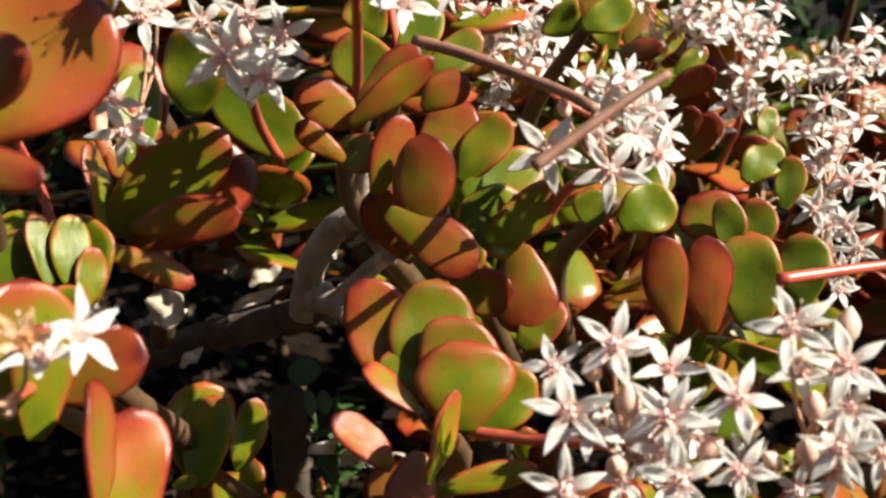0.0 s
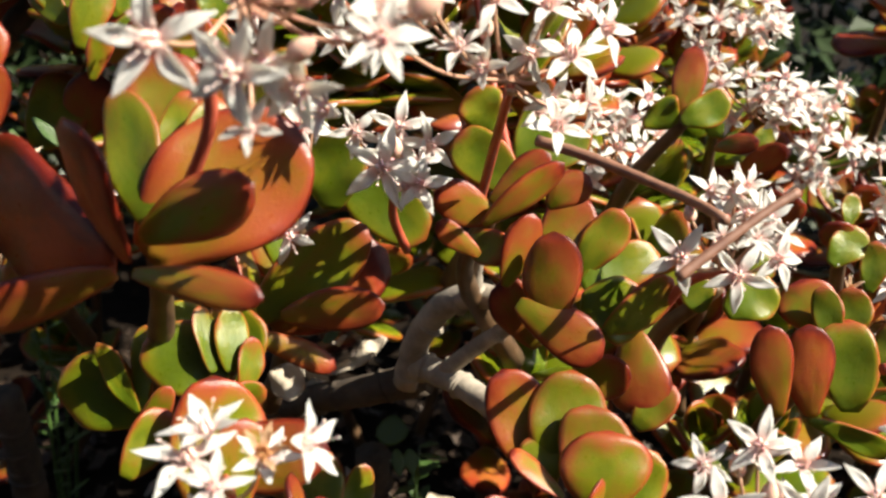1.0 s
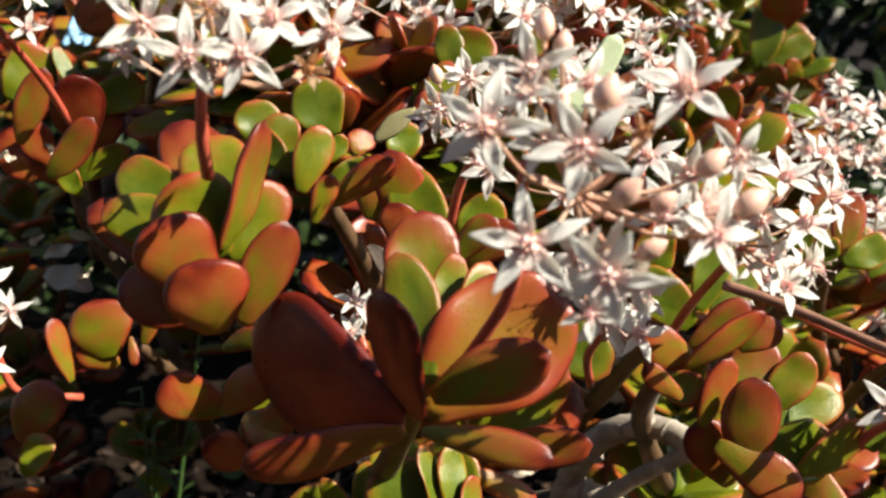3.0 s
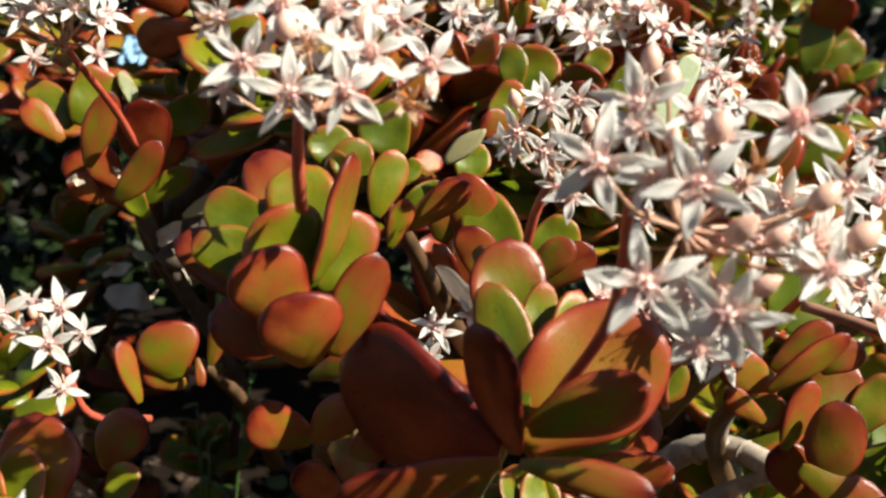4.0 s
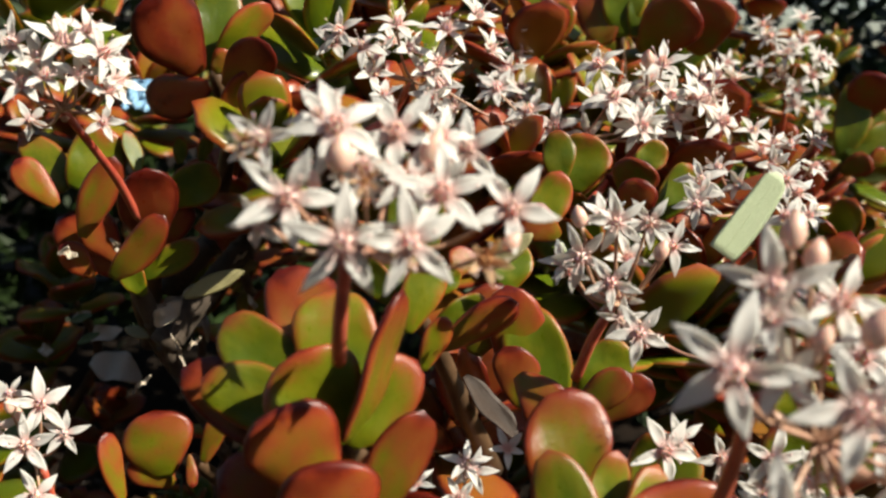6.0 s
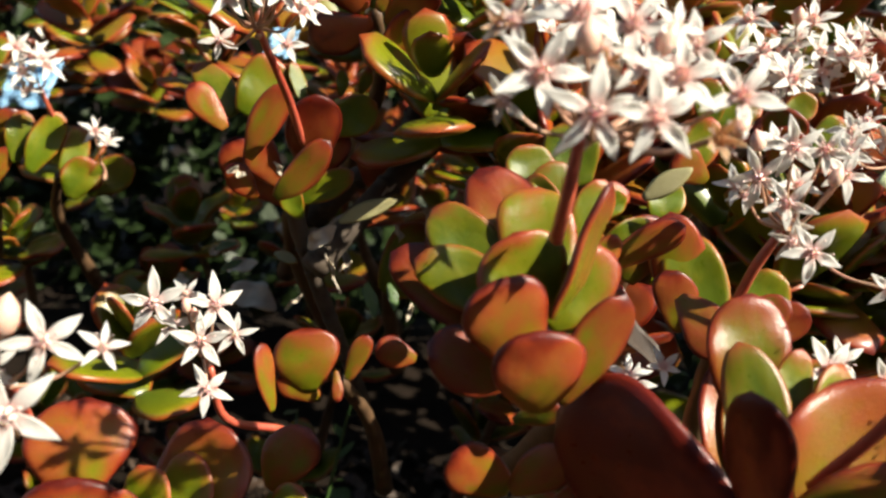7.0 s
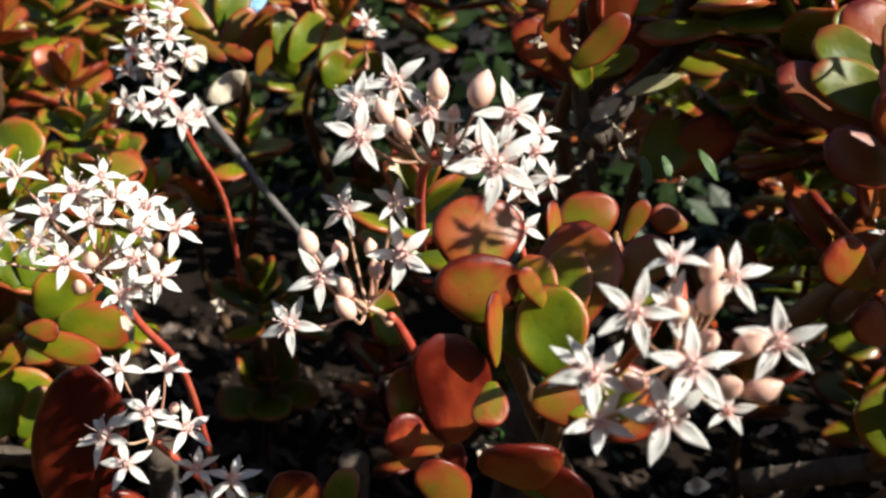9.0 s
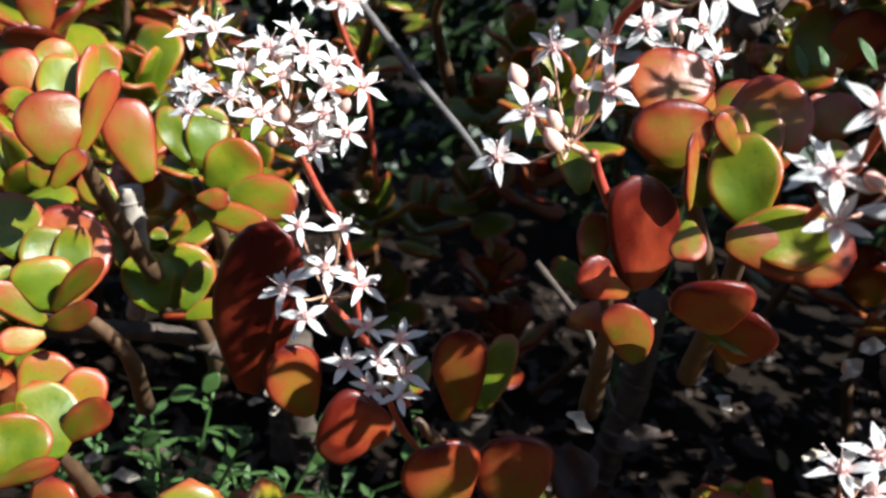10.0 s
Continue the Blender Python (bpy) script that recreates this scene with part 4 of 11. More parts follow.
leaf(sh, (-0.2123, 0.1566, 0.2791), (-0.2109, 0.1489, 0.2715), 0.0081, (-0.08, -0.71, 0.70), 0.6, True)
leaf(sh, (-0.1858, 0.1949, 0.2954), (-0.1793, 0.1974, 0.3101), 0.0120, (-0.08, -0.98, 0.20), 0.75, True)
leaf(sh, (-0.1834, 0.1892, 0.2897), (-0.1782, 0.1934, 0.2981), 0.0086, (0.03, -0.90, 0.43), 0.35, False)
stem(sh, (-0.1984, 0.1768, 0.2760), (-0.1982, 0.1998, 0.2500), (-0.2017, 0.2348, 0.2080))
sh = shoot(-0.2304, 0.1755, 0.2503, RED_LABEL)
place(sh)
leaf(sh, (-0.2395, 0.1717, 0.2769), (-0.2462, 0.1772, 0.2887), 0.0090, (0.00, -0.90, 0.43), 0.2, False)
leaf(sh, (-0.2332, 0.1641, 0.2593), (-0.2358, 0.1683, 0.2735), 0.0086, (0.42, -0.85, 0.32), 0.7, False)
leaf(sh, (-0.2233, 0.1672, 0.2546), (-0.2347, 0.1570, 0.2619), 0.0113, (0.68, -0.73, 0.04), 1.1, True)
leaf(sh, (-0.2169, 0.1692, 0.2364), (-0.2258, 0.1626, 0.2517), 0.0132, (0.40, -0.90, -0.16), 0.75, True)
leaf(sh, (-0.2391, 0.1954, 0.2343), (-0.2200, 0.1908, 0.2407), 0.0115, (-0.30, -0.92, 0.25), 1.1, True)
stem(sh, (-0.2304, 0.1775, 0.2543), (-0.2280, 0.2005, 0.2283), (-0.2308, 0.2355, 0.1863))
sh = shoot(-0.1296, 0.1839, 0.3079, SHOOT_LABEL)
place(sh)
leaf(sh, (-0.1339, 0.1857, 0.3244), (-0.1246, 0.1823, 0.3293), 0.0052, (-0.39, -0.92, 0.09), 0.6, True)
leaf(sh, (-0.1324, 0.1784, 0.3121), (-0.1223, 0.1742, 0.3241), 0.0090, (-0.38, -0.92, 0.00), 0.78, True)
leaf(sh, (-0.1329, 0.1802, 0.3114), (-0.1444, 0.1731, 0.3203), 0.0115, (0.47, -0.88, -0.10), 0.8, True)
leaf(sh, (-0.1251, 0.1796, 0.3050), (-0.1144, 0.1751, 0.3175), 0.0079, (-0.42, -0.91, 0.03), 0.78, True)
leaf(sh, (-0.1263, 0.1800, 0.2993), (-0.1357, 0.1738, 0.3073), 0.0089, (0.48, -0.87, -0.10), 1.1, True)
leaf(sh, (-0.1276, 0.1873, 0.3077), (-0.1163, 0.1957, 0.3290), 0.0067, (0.69, -0.72, -0.08), 0.3, False)
leaf(sh, (-0.1290, 0.1823, 0.3094), (-0.1183, 0.1754, 0.3056), 0.0099, (-0.40, -0.83, 0.40), 0.85, True)
stem(sh, (-0.1296, 0.1859, 0.3119), (-0.1296, 0.2089, 0.2999), (-0.1256, 0.2389, 0.2879))
sh = shoot(-0.4103, 0.4222, 0.3175, SHOOT_LABEL)
place(sh)
leaf(sh, (-0.4086, 0.4222, 0.3196), (-0.4316, 0.4172, 0.3402), 0.0117, (0.38, -0.90, 0.21), 0.6, True)
leaf(sh, (-0.4082, 0.4240, 0.3262), (-0.4069, 0.4366, 0.3563), 0.0179, (0.51, -0.80, 0.31), 0.15, False)
leaf(sh, (-0.4058, 0.4198, 0.3173), (-0.3939, 0.4294, 0.3385), 0.0117, (0.49, -0.87, 0.11), 0.6, True)
leaf(sh, (-0.3967, 0.4240, 0.3125), (-0.3786, 0.4267, 0.3410), 0.0185, (0.33, -0.94, -0.12), 0.75, True)
leaf(sh, (-0.4121, 0.4161, 0.3185), (-0.3857, 0.4131, 0.3151), 0.0077, (-0.09, -0.97, 0.22), 0.75, True)
leaf(sh, (-0.4249, 0.4156, 0.3231), (-0.3984, 0.4101, 0.3120), 0.0072, (-0.02, -0.92, 0.40), 0.6, True)
leaf(sh, (-0.3825, 0.4139, 0.3067), (-0.3766, 0.4154, 0.3257), 0.0082, (0.40, -0.91, -0.05), 0.7, True)
leaf(sh, (-0.4421, 0.4203, 0.3298), (-0.4516, 0.4281, 0.3517), 0.0146, (0.42, -0.78, 0.46), 0.3, False)
leaf(sh, (-0.4120, 0.4254, 0.3218), (-0.4269, 0.4346, 0.3515), 0.0147, (0.36, -0.83, 0.43), 0.25, False)
stem(sh, (-0.4103, 0.4242, 0.3215), (-0.4028, 0.4472, 0.2955), (-0.4211, 0.4822, 0.2535))
sh = shoot(-0.3538, 0.4169, 0.3103, GREEN_LABEL)
place(sh)
leaf(sh, (-0.3726, 0.4154, 0.3186), (-0.3738, 0.4246, 0.3413), 0.0120, (0.44, -0.83, 0.36), 0.1, False)
leaf(sh, (-0.3645, 0.4136, 0.3156), (-0.3571, 0.4262, 0.3425), 0.0147, (0.47, -0.84, 0.26), 0.1, False)
leaf(sh, (-0.3493, 0.4151, 0.3132), (-0.3466, 0.4263, 0.3377), 0.0120, (0.43, -0.84, 0.34), 0.12, False)
leaf(sh, (-0.3386, 0.4174, 0.3083), (-0.3218, 0.4263, 0.3247), 0.0169, (0.37, -0.92, 0.13), 0.15, False)
leaf(sh, (-0.3443, 0.4128, 0.3059), (-0.3396, 0.4205, 0.3242), 0.0168, (0.42, -0.87, 0.26), 0.2, False)
stem(sh, (-0.3538, 0.4189, 0.3143), (-0.3647, 0.4419, 0.2883), (-0.3597, 0.4769, 0.2463))
sh = shoot(-0.3963, 0.1745, 0.2603, RED_LABEL)
place(sh)
leaf(sh, (-0.3923, 0.1656, 0.2548), (-0.3962, 0.1667, 0.2765), 0.0198, (0.61, -0.78, 0.15), 0.75, True)
leaf(sh, (-0.3969, 0.1746, 0.2657), (-0.4058, 0.1827, 0.2834), 0.0144, (0.47, -0.69, 0.55), 0.15, False)
leaf(sh, (-0.4019, 0.1805, 0.2709), (-0.4103, 0.1870, 0.2866), 0.0135, (0.46, -0.71, 0.54), 0.4, False)
leaf(sh, (-0.3905, 0.1734, 0.2637), (-0.3945, 0.1830, 0.2886), 0.0081, (0.96, -0.17, 0.22), 0.45, False)
leaf(sh, (-0.3885, 0.1709, 0.2581), (-0.3801, 0.1754, 0.2843), 0.0080, (0.51, -0.86, -0.01), 0.7, True)
leaf(sh, (-0.4061, 0.1761, 0.2707), (-0.4163, 0.1737, 0.2840), 0.0126, (0.55, -0.79, 0.28), 0.7, True)
leaf(sh, (-0.3987, 0.1717, 0.2680), (-0.4131, 0.1682, 0.2716), 0.0080, (0.30, -0.90, 0.31), 0.3, False)
leaf(sh, (-0.3926, 0.1643, 0.2481), (-0.3844, 0.1671, 0.2602), 0.0070, (0.39, -0.92, -0.06), 0.7, True)
leaf(sh, (-0.3969, 0.1845, 0.2757), (-0.3921, 0.1929, 0.2871), 0.0104, (0.62, -0.74, 0.28), 0.4, False)
leaf(sh, (-0.3985, 0.1637, 0.2474), (-0.3949, 0.1652, 0.2556), 0.0100, (0.48, -0.87, -0.05), 0.5, True)
stem(sh, (-0.3963, 0.1765, 0.2643), (-0.4016, 0.1995, 0.2383), (-0.4002, 0.2345, 0.1963))
sh = shoot(-0.3854, 0.2314, 0.2337, SHOOT_LABEL)
place(sh)
leaf(sh, (-0.4020, 0.2280, 0.2347), (-0.4131, 0.2275, 0.2636), 0.0187, (0.55, -0.81, 0.20), 0.7, True)
leaf(sh, (-0.3892, 0.2343, 0.2439), (-0.4035, 0.2394, 0.2600), 0.0099, (0.29, -0.81, 0.51), 0.1, False)
leaf(sh, (-0.3857, 0.2354, 0.2444), (-0.3865, 0.2458, 0.2631), 0.0144, (0.48, -0.76, 0.44), 0.04, False)
leaf(sh, (-0.3768, 0.2295, 0.2364), (-0.3641, 0.2367, 0.2545), 0.0197, (0.36, -0.93, 0.12), 0.28, False)
leaf(sh, (-0.3703, 0.2292, 0.2368), (-0.3437, 0.2321, 0.2385), 0.0156, (0.09, -0.96, 0.28), 0.5, True)
leaf(sh, (-0.3799, 0.2244, 0.2300), (-0.3517, 0.2251, 0.2301), 0.0104, (0.02, -0.94, 0.33), 0.62, True)
leaf(sh, (-0.3774, 0.2214, 0.2354), (-0.3649, 0.2218, 0.2367), 0.0075, (-0.00, -0.96, 0.27), 0.8, True)
leaf(sh, (-0.3870, 0.2212, 0.2161), (-0.3799, 0.2240, 0.2295), 0.0065, (0.34, -0.94, 0.02), 0.6, True)
leaf(sh, (-0.4119, 0.2248, 0.2263), (-0.4263, 0.2236, 0.2336), 0.0128, (0.29, -0.85, 0.44), 0.42, True)
leaf(sh, (-0.3736, 0.2456, 0.2525), (-0.3692, 0.2530, 0.2649), 0.0104, (0.83, -0.56, 0.05), 0.25, False)
stem(sh, (-0.3854, 0.2334, 0.2377), (-0.3861, 0.2564, 0.2117), (-0.3924, 0.2914, 0.1697))
sh = shoot(-0.4018, 0.1749, 0.2039, SHOOT_LABEL)
place(sh)
leaf(sh, (-0.4127, 0.1762, 0.2181), (-0.4274, 0.1824, 0.2345), 0.0190, (0.40, -0.68, 0.62), 0.3, False)
leaf(sh, (-0.4003, 0.1804, 0.2020), (-0.4087, 0.1932, 0.2331), 0.0257, (0.54, -0.72, 0.44), 0.9, False)
leaf(sh, (-0.4047, 0.1757, 0.2105), (-0.4104, 0.1842, 0.2271), 0.0164, (0.53, -0.67, 0.52), 0.05, False)
leaf(sh, (-0.3993, 0.1783, 0.2109), (-0.4008, 0.1872, 0.2289), 0.0117, (0.56, -0.72, 0.41), 0.15, False)
leaf(sh, (-0.3982, 0.1702, 0.2055), (-0.4018, 0.1717, 0.2222), 0.0188, (0.62, -0.76, 0.20), 0.1, True)
leaf(sh, (-0.3970, 0.1713, 0.2047), (-0.3796, 0.1698, 0.2271), 0.0086, (0.57, -0.67, -0.48), 0.6, True)
leaf(sh, (-0.3971, 0.1688, 0.2007), (-0.3789, 0.1668, 0.2127), 0.0085, (-0.11, -0.99, -0.01), 0.75, True)
leaf(sh, (-0.3994, 0.1704, 0.2005), (-0.4119, 0.1590, 0.2141), 0.0104, (0.78, -0.59, 0.22), 0.65, True)
leaf(sh, (-0.3968, 0.1671, 0.1985), (-0.4052, 0.1558, 0.1968), 0.0085, (0.69, -0.58, 0.45), 0.6, True)
leaf(sh, (-0.4123, 0.1705, 0.2074), (-0.4203, 0.1724, 0.2126), 0.0109, (0.27, -0.69, 0.67), 0.15, False)
stem(sh, (-0.4018, 0.1769, 0.2079), (-0.3898, 0.1999, 0.1819), (-0.4020, 0.2349, 0.1399))
sh = shoot(-0.3953, 0.1611, 0.1592, SHOOT_LABEL)
place(sh)
leaf(sh, (-0.3972, 0.1680, 0.1630), (-0.4052, 0.1763, 0.1871), 0.0204, (0.56, -0.71, 0.43), 0.5, False)
leaf(sh, (-0.3899, 0.1670, 0.1641), (-0.3850, 0.1776, 0.1852), 0.0165, (0.48, -0.82, 0.30), 0.55, False)
leaf(sh, (-0.3882, 0.1641, 0.1640), (-0.3706, 0.1632, 0.1837), 0.0112, (0.03, -1.00, -0.08), 0.7, True)
leaf(sh, (-0.3867, 0.1600, 0.1604), (-0.4004, 0.1659, 0.1817), 0.0198, (0.52, -0.68, 0.52), 0.15, False)
leaf(sh, (-0.3953, 0.1503, 0.1542), (-0.3989, 0.1568, 0.1759), 0.0191, (0.59, -0.74, 0.32), 0.25, False)
leaf(sh, (-0.4077, 0.1560, 0.1705), (-0.3976, 0.1603, 0.1758), 0.0061, (0.23, -0.92, 0.33), 0.1, False)
leaf(sh, (-0.4021, 0.1479, 0.1521), (-0.3759, 0.1458, 0.1697), 0.0067, (-0.18, -0.97, 0.15), 0.7, True)
stem(sh, (-0.3953, 0.1631, 0.1632), (-0.3974, 0.1861, 0.1372), (-0.4093, 0.2211, 0.0952))
sh = shoot(-0.4011, 0.2454, 0.1835, GREEN_LABEL)
place(sh)
leaf(sh, (-0.3987, 0.2431, 0.1807), (-0.3968, 0.2551, 0.2050), 0.0219, (0.47, -0.81, 0.36), 0.03, False)
leaf(sh, (-0.3997, 0.2407, 0.1806), (-0.4161, 0.2444, 0.1976), 0.0209, (0.36, -0.77, 0.52), 0.06, False)
leaf(sh, (-0.3914, 0.2412, 0.1825), (-0.3869, 0.2498, 0.2012), 0.0119, (0.65, -0.74, 0.18), 0.1, False)
leaf(sh, (-0.4163, 0.2446, 0.1887), (-0.4278, 0.2484, 0.2053), 0.0099, (0.44, -0.76, 0.48), 0.0, False)
leaf(sh, (-0.4110, 0.2510, 0.2005), (-0.4114, 0.2537, 0.2087), 0.0067, (0.50, -0.82, 0.29), 0.05, False)
leaf(sh, (-0.3896, 0.2398, 0.1801), (-0.3757, 0.2447, 0.1875), 0.0079, (0.19, -0.94, 0.27), 0.3, True)
stem(sh, (-0.4011, 0.2474, 0.1875), (-0.3979, 0.2704, 0.1615), (-0.4069, 0.3054, 0.1195))
sh = shoot(-0.2176, 0.3139, 0.3370, RED_LABEL)
place(sh)
leaf(sh, (-0.2264, 0.3065, 0.3392), (-0.2352, 0.3018, 0.3492), 0.0086, (0.39, -0.92, -0.10), 0.9, True)
leaf(sh, (-0.2209, 0.3126, 0.3433), (-0.2310, 0.3110, 0.3579), 0.0119, (0.21, -0.98, 0.04), 1.05, True)
leaf(sh, (-0.2142, 0.3155, 0.3429), (-0.2004, 0.3173, 0.3630), 0.0124, (0.11, -0.99, 0.01), 1.0, True)
leaf(sh, (-0.2138, 0.3102, 0.3384), (-0.1964, 0.3158, 0.3502), 0.0095, (0.22, -0.97, 0.14), 0.15, False)
leaf(sh, (-0.2194, 0.3192, 0.3360), (-0.2418, 0.3143, 0.3548), 0.0155, (0.25, -0.97, 0.05), 1.05, True)
leaf(sh, (-0.2109, 0.3073, 0.3341), (-0.2181, 0.3073, 0.3456), 0.0079, (0.16, -0.98, 0.11), 0.2, False)
stem(sh, (-0.2176, 0.3159, 0.3410), (-0.2211, 0.3389, 0.3150), (-0.2112, 0.3739, 0.2730))
sh = shoot(-0.1848, 0.3514, 0.3120, RED_LABEL)
place(sh)
leaf(sh, (-0.1954, 0.3506, 0.3393), (-0.1895, 0.3426, 0.3606), 0.0194, (-0.01, -0.94, -0.35), 1.1, True)
leaf(sh, (-0.1859, 0.3457, 0.3010), (-0.1696, 0.3546, 0.3254), 0.0257, (0.13, -0.96, 0.27), 0.2, False)
leaf(sh, (-0.1730, 0.3519, 0.3016), (-0.1586, 0.3443, 0.3280), 0.0198, (-0.17, -0.97, -0.18), 1.0, True)
stem(sh, (-0.1848, 0.3534, 0.3160), (-0.1891, 0.3764, 0.2900), (-0.1867, 0.4114, 0.2480))
sh = shoot(-0.2831, 0.2029, 0.1785, RED_LABEL)
place(sh)
# The two highest blush values here darken low leaves that the sun still reaches.
leaf(sh, (-0.3376, 0.1922, 0.1833), (-0.3311, 0.1807, 0.2450), 0.0272, (0.16, -0.97, -0.20), 1.6, True)
leaf(sh, (-0.2870, 0.1887, 0.1861), (-0.3042, 0.1723, 0.1895), 0.0263, (0.66, -0.73, -0.16), 1.4, True)
leaf(sh, (-0.2638, 0.1963, 0.1592), (-0.2708, 0.1844, 0.1871), 0.0248, (0.52, -0.83, -0.22), 0.85, True)
leaf(sh, (-0.2700, 0.2096, 0.1840), (-0.2705, 0.1978, 0.2202), 0.0176, (0.27, -0.92, -0.29), 0.9, True)
leaf(sh, (-0.2633, 0.2082, 0.1907), (-0.2586, 0.2186, 0.2147), 0.0114, (0.14, -0.92, 0.37), 0.1, False)
leaf(sh, (-0.3160, 0.1944, 0.1800), (-0.3239, 0.1849, 0.2061), 0.0181, (0.62, -0.78, -0.09), 0.9, True)
leaf(sh, (-0.2445, 0.2075, 0.1587), (-0.2499, 0.1978, 0.1875), 0.0254, (0.34, -0.91, -0.24), 0.9, True)
leaf(sh, (-0.2829, 0.2102, 0.2019), (-0.2927, 0.2023, 0.1923), 0.0148, (0.25, -0.86, 0.45), 0.3, False)
stem(sh, (-0.2831, 0.2049, 0.1825), (-0.2734, 0.2279, 0.1565), (-0.2894, 0.2629, 0.1145))
sh = shoot(-0.0728, 0.3074, 0.3707, SHOOT_LABEL)
place(sh)
leaf(sh, (-0.0841, 0.3077, 0.3783), (-0.0865, 0.3130, 0.3943), 0.0098, (-0.11, -0.95, 0.30), 0.25, False)
leaf(sh, (-0.0797, 0.3084, 0.3766), (-0.0774, 0.3149, 0.3929), 0.0165, (-0.07, -0.92, 0.38), 0.3, False)
leaf(sh, (-0.0647, 0.3076, 0.3765), (-0.0604, 0.3032, 0.3880), 0.0134, (-0.30, -0.92, -0.24), 0.6, True)
leaf(sh, (-0.0605, 0.3129, 0.3819), (-0.0536, 0.3162, 0.3927), 0.0092, (-0.04, -0.95, 0.32), 0.1, False)
leaf(sh, (-0.0538, 0.3046, 0.3711), (-0.0454, 0.3101, 0.3873), 0.0116, (-0.08, -0.93, 0.36), 0.15, False)
leaf(sh, (-0.0912, 0.3002, 0.3628), (-0.0845, 0.3065, 0.3826), 0.0115, (-0.02, -0.95, 0.31), 0.3, False)
leaf(sh, (-0.0650, 0.3012, 0.3702), (-0.0608, 0.2966, 0.3826), 0.0114, (-0.30, -0.92, -0.24), 0.9, True)
leaf(sh, (-0.0838, 0.3006, 0.3639), (-0.0953, 0.2946, 0.3715), 0.0107, (0.40, -0.91, -0.11), 0.8, True)
stem(sh, (-0.0728, 0.3094, 0.3747), (-0.0834, 0.3324, 0.3487), (-0.0942, 0.3674, 0.3067))
sh = shoot(-0.0529, 0.4353, 0.4216, SHOOT_LABEL)
place(sh)
leaf(sh, (-0.0519, 0.4333, 0.4250), (-0.0547, 0.4417, 0.4510), 0.0189, (-0.17, -0.94, 0.29), 0.1, False)
leaf(sh, (-0.0473, 0.4314, 0.4253), (-0.0446, 0.4384, 0.4490), 0.0119, (-0.12, -0.95, 0.29), 0.1, False)
leaf(sh, (-0.0440, 0.4321, 0.4189), (-0.0270, 0.4202, 0.4398), 0.0232, (-0.35, -0.91, -0.23), 0.8, True)
leaf(sh, (-0.0223, 0.4328, 0.4203), (-0.0162, 0.4234, 0.4430), 0.0232, (-0.29, -0.91, -0.30), 0.8, True)
leaf(sh, (-0.0588, 0.4344, 0.4209), (-0.0676, 0.4397, 0.4424), 0.0199, (-0.19, -0.97, 0.16), 0.75, True)
leaf(sh, (-0.0931, 0.4360, 0.4310), (-0.0907, 0.4411, 0.4508), 0.0149, (-0.01, -0.97, 0.25), 0.15, False)
stem(sh, (-0.0529, 0.4373, 0.4256), (-0.0465, 0.4603, 0.3996), (-0.0419, 0.4953, 0.3576))
sh = shoot(0.1135, 0.5934, 0.3664, SHOOT_LABEL)
place(sh)
leaf(sh, (0.1065, 0.5928, 0.3651), (0.1125, 0.6064, 0.4107), 0.0214, (-0.32, -0.89, 0.31), 0.1, False)
leaf(sh, (0.1091, 0.5912, 0.3672), (0.1338, 0.6011, 0.3934), 0.0221, (-0.08, -0.91, 0.42), 0.12, False)
leaf(sh, (0.1123, 0.5900, 0.3658), (0.1380, 0.5958, 0.3872), 0.0165, (-0.07, -0.94, 0.35), 0.15, False)
leaf(sh, (0.1041, 0.5854, 0.3590), (0.1180, 0.5769, 0.3674), 0.0143, (-0.52, -0.86, -0.00), 0.6, True)
leaf(sh, (0.1175, 0.6018, 0.3882), (0.1194, 0.5908, 0.4167), 0.0257, (-0.40, -0.86, -0.31), 0.9, True)
leaf(sh, (0.1317, 0.5870, 0.3647), (0.1184, 0.5812, 0.3713), 0.0123, (0.26, -0.93, -0.27), 0.6, True)
stem(sh, (0.1135, 0.5954, 0.3704), (0.1072, 0.6184, 0.3444), (0.1005, 0.6534, 0.3024))
sh = shoot(0.0771, 0.2956, 0.2845, RED_LABEL)
place(sh)
leaf(sh, (0.0736, 0.2929, 0.2876), (0.0758, 0.2902, 0.3006), 0.0084, (-0.32, -0.94, -0.14), 0.7, True)
leaf(sh, (0.0774, 0.2934, 0.2831), (0.0830, 0.2894, 0.2981), 0.0095, (-0.40, -0.91, -0.09), 0.8, True)
leaf(sh, (0.0803, 0.2944, 0.2887), (0.0839, 0.2950, 0.2903), 0.0070, (-0.01, -0.93, 0.36), 0.2, False)
stem(sh, (0.0771, 0.2976, 0.2885), (0.0694, 0.3206, 0.2625), (0.0677, 0.3556, 0.2205))
sh = shoot(0.0441, 0.2344, 0.2831, GREEN_LABEL)
place(sh)
leaf(sh, (0.0441, 0.2274, 0.2831), (0.0572, 0.2319, 0.2896), 0.0133, (0.07, -0.88, 0.46), 0.08, False)
leaf(sh, (0.0484, 0.2366, 0.2909), (0.0589, 0.2395, 0.2930), 0.0087, (0.17, -0.91, 0.38), 0.15, False)
leaf(sh, (0.0397, 0.2332, 0.2814), (0.0357, 0.2381, 0.2890), 0.0101, (-0.23, -0.87, 0.44), 0.1, False)
stem(sh, (0.0441, 0.2364, 0.2871), (0.0331, 0.2594, 0.2611), (0.0410, 0.2944, 0.2191))
sh = shoot(0.0915, 0.2700, 0.2830, SHOOT_LABEL)
place(sh)
leaf(sh, (0.0860, 0.2650, 0.2839), (0.0962, 0.2714, 0.2929), 0.0110, (0.00, -0.81, 0.58), 0.12, False)
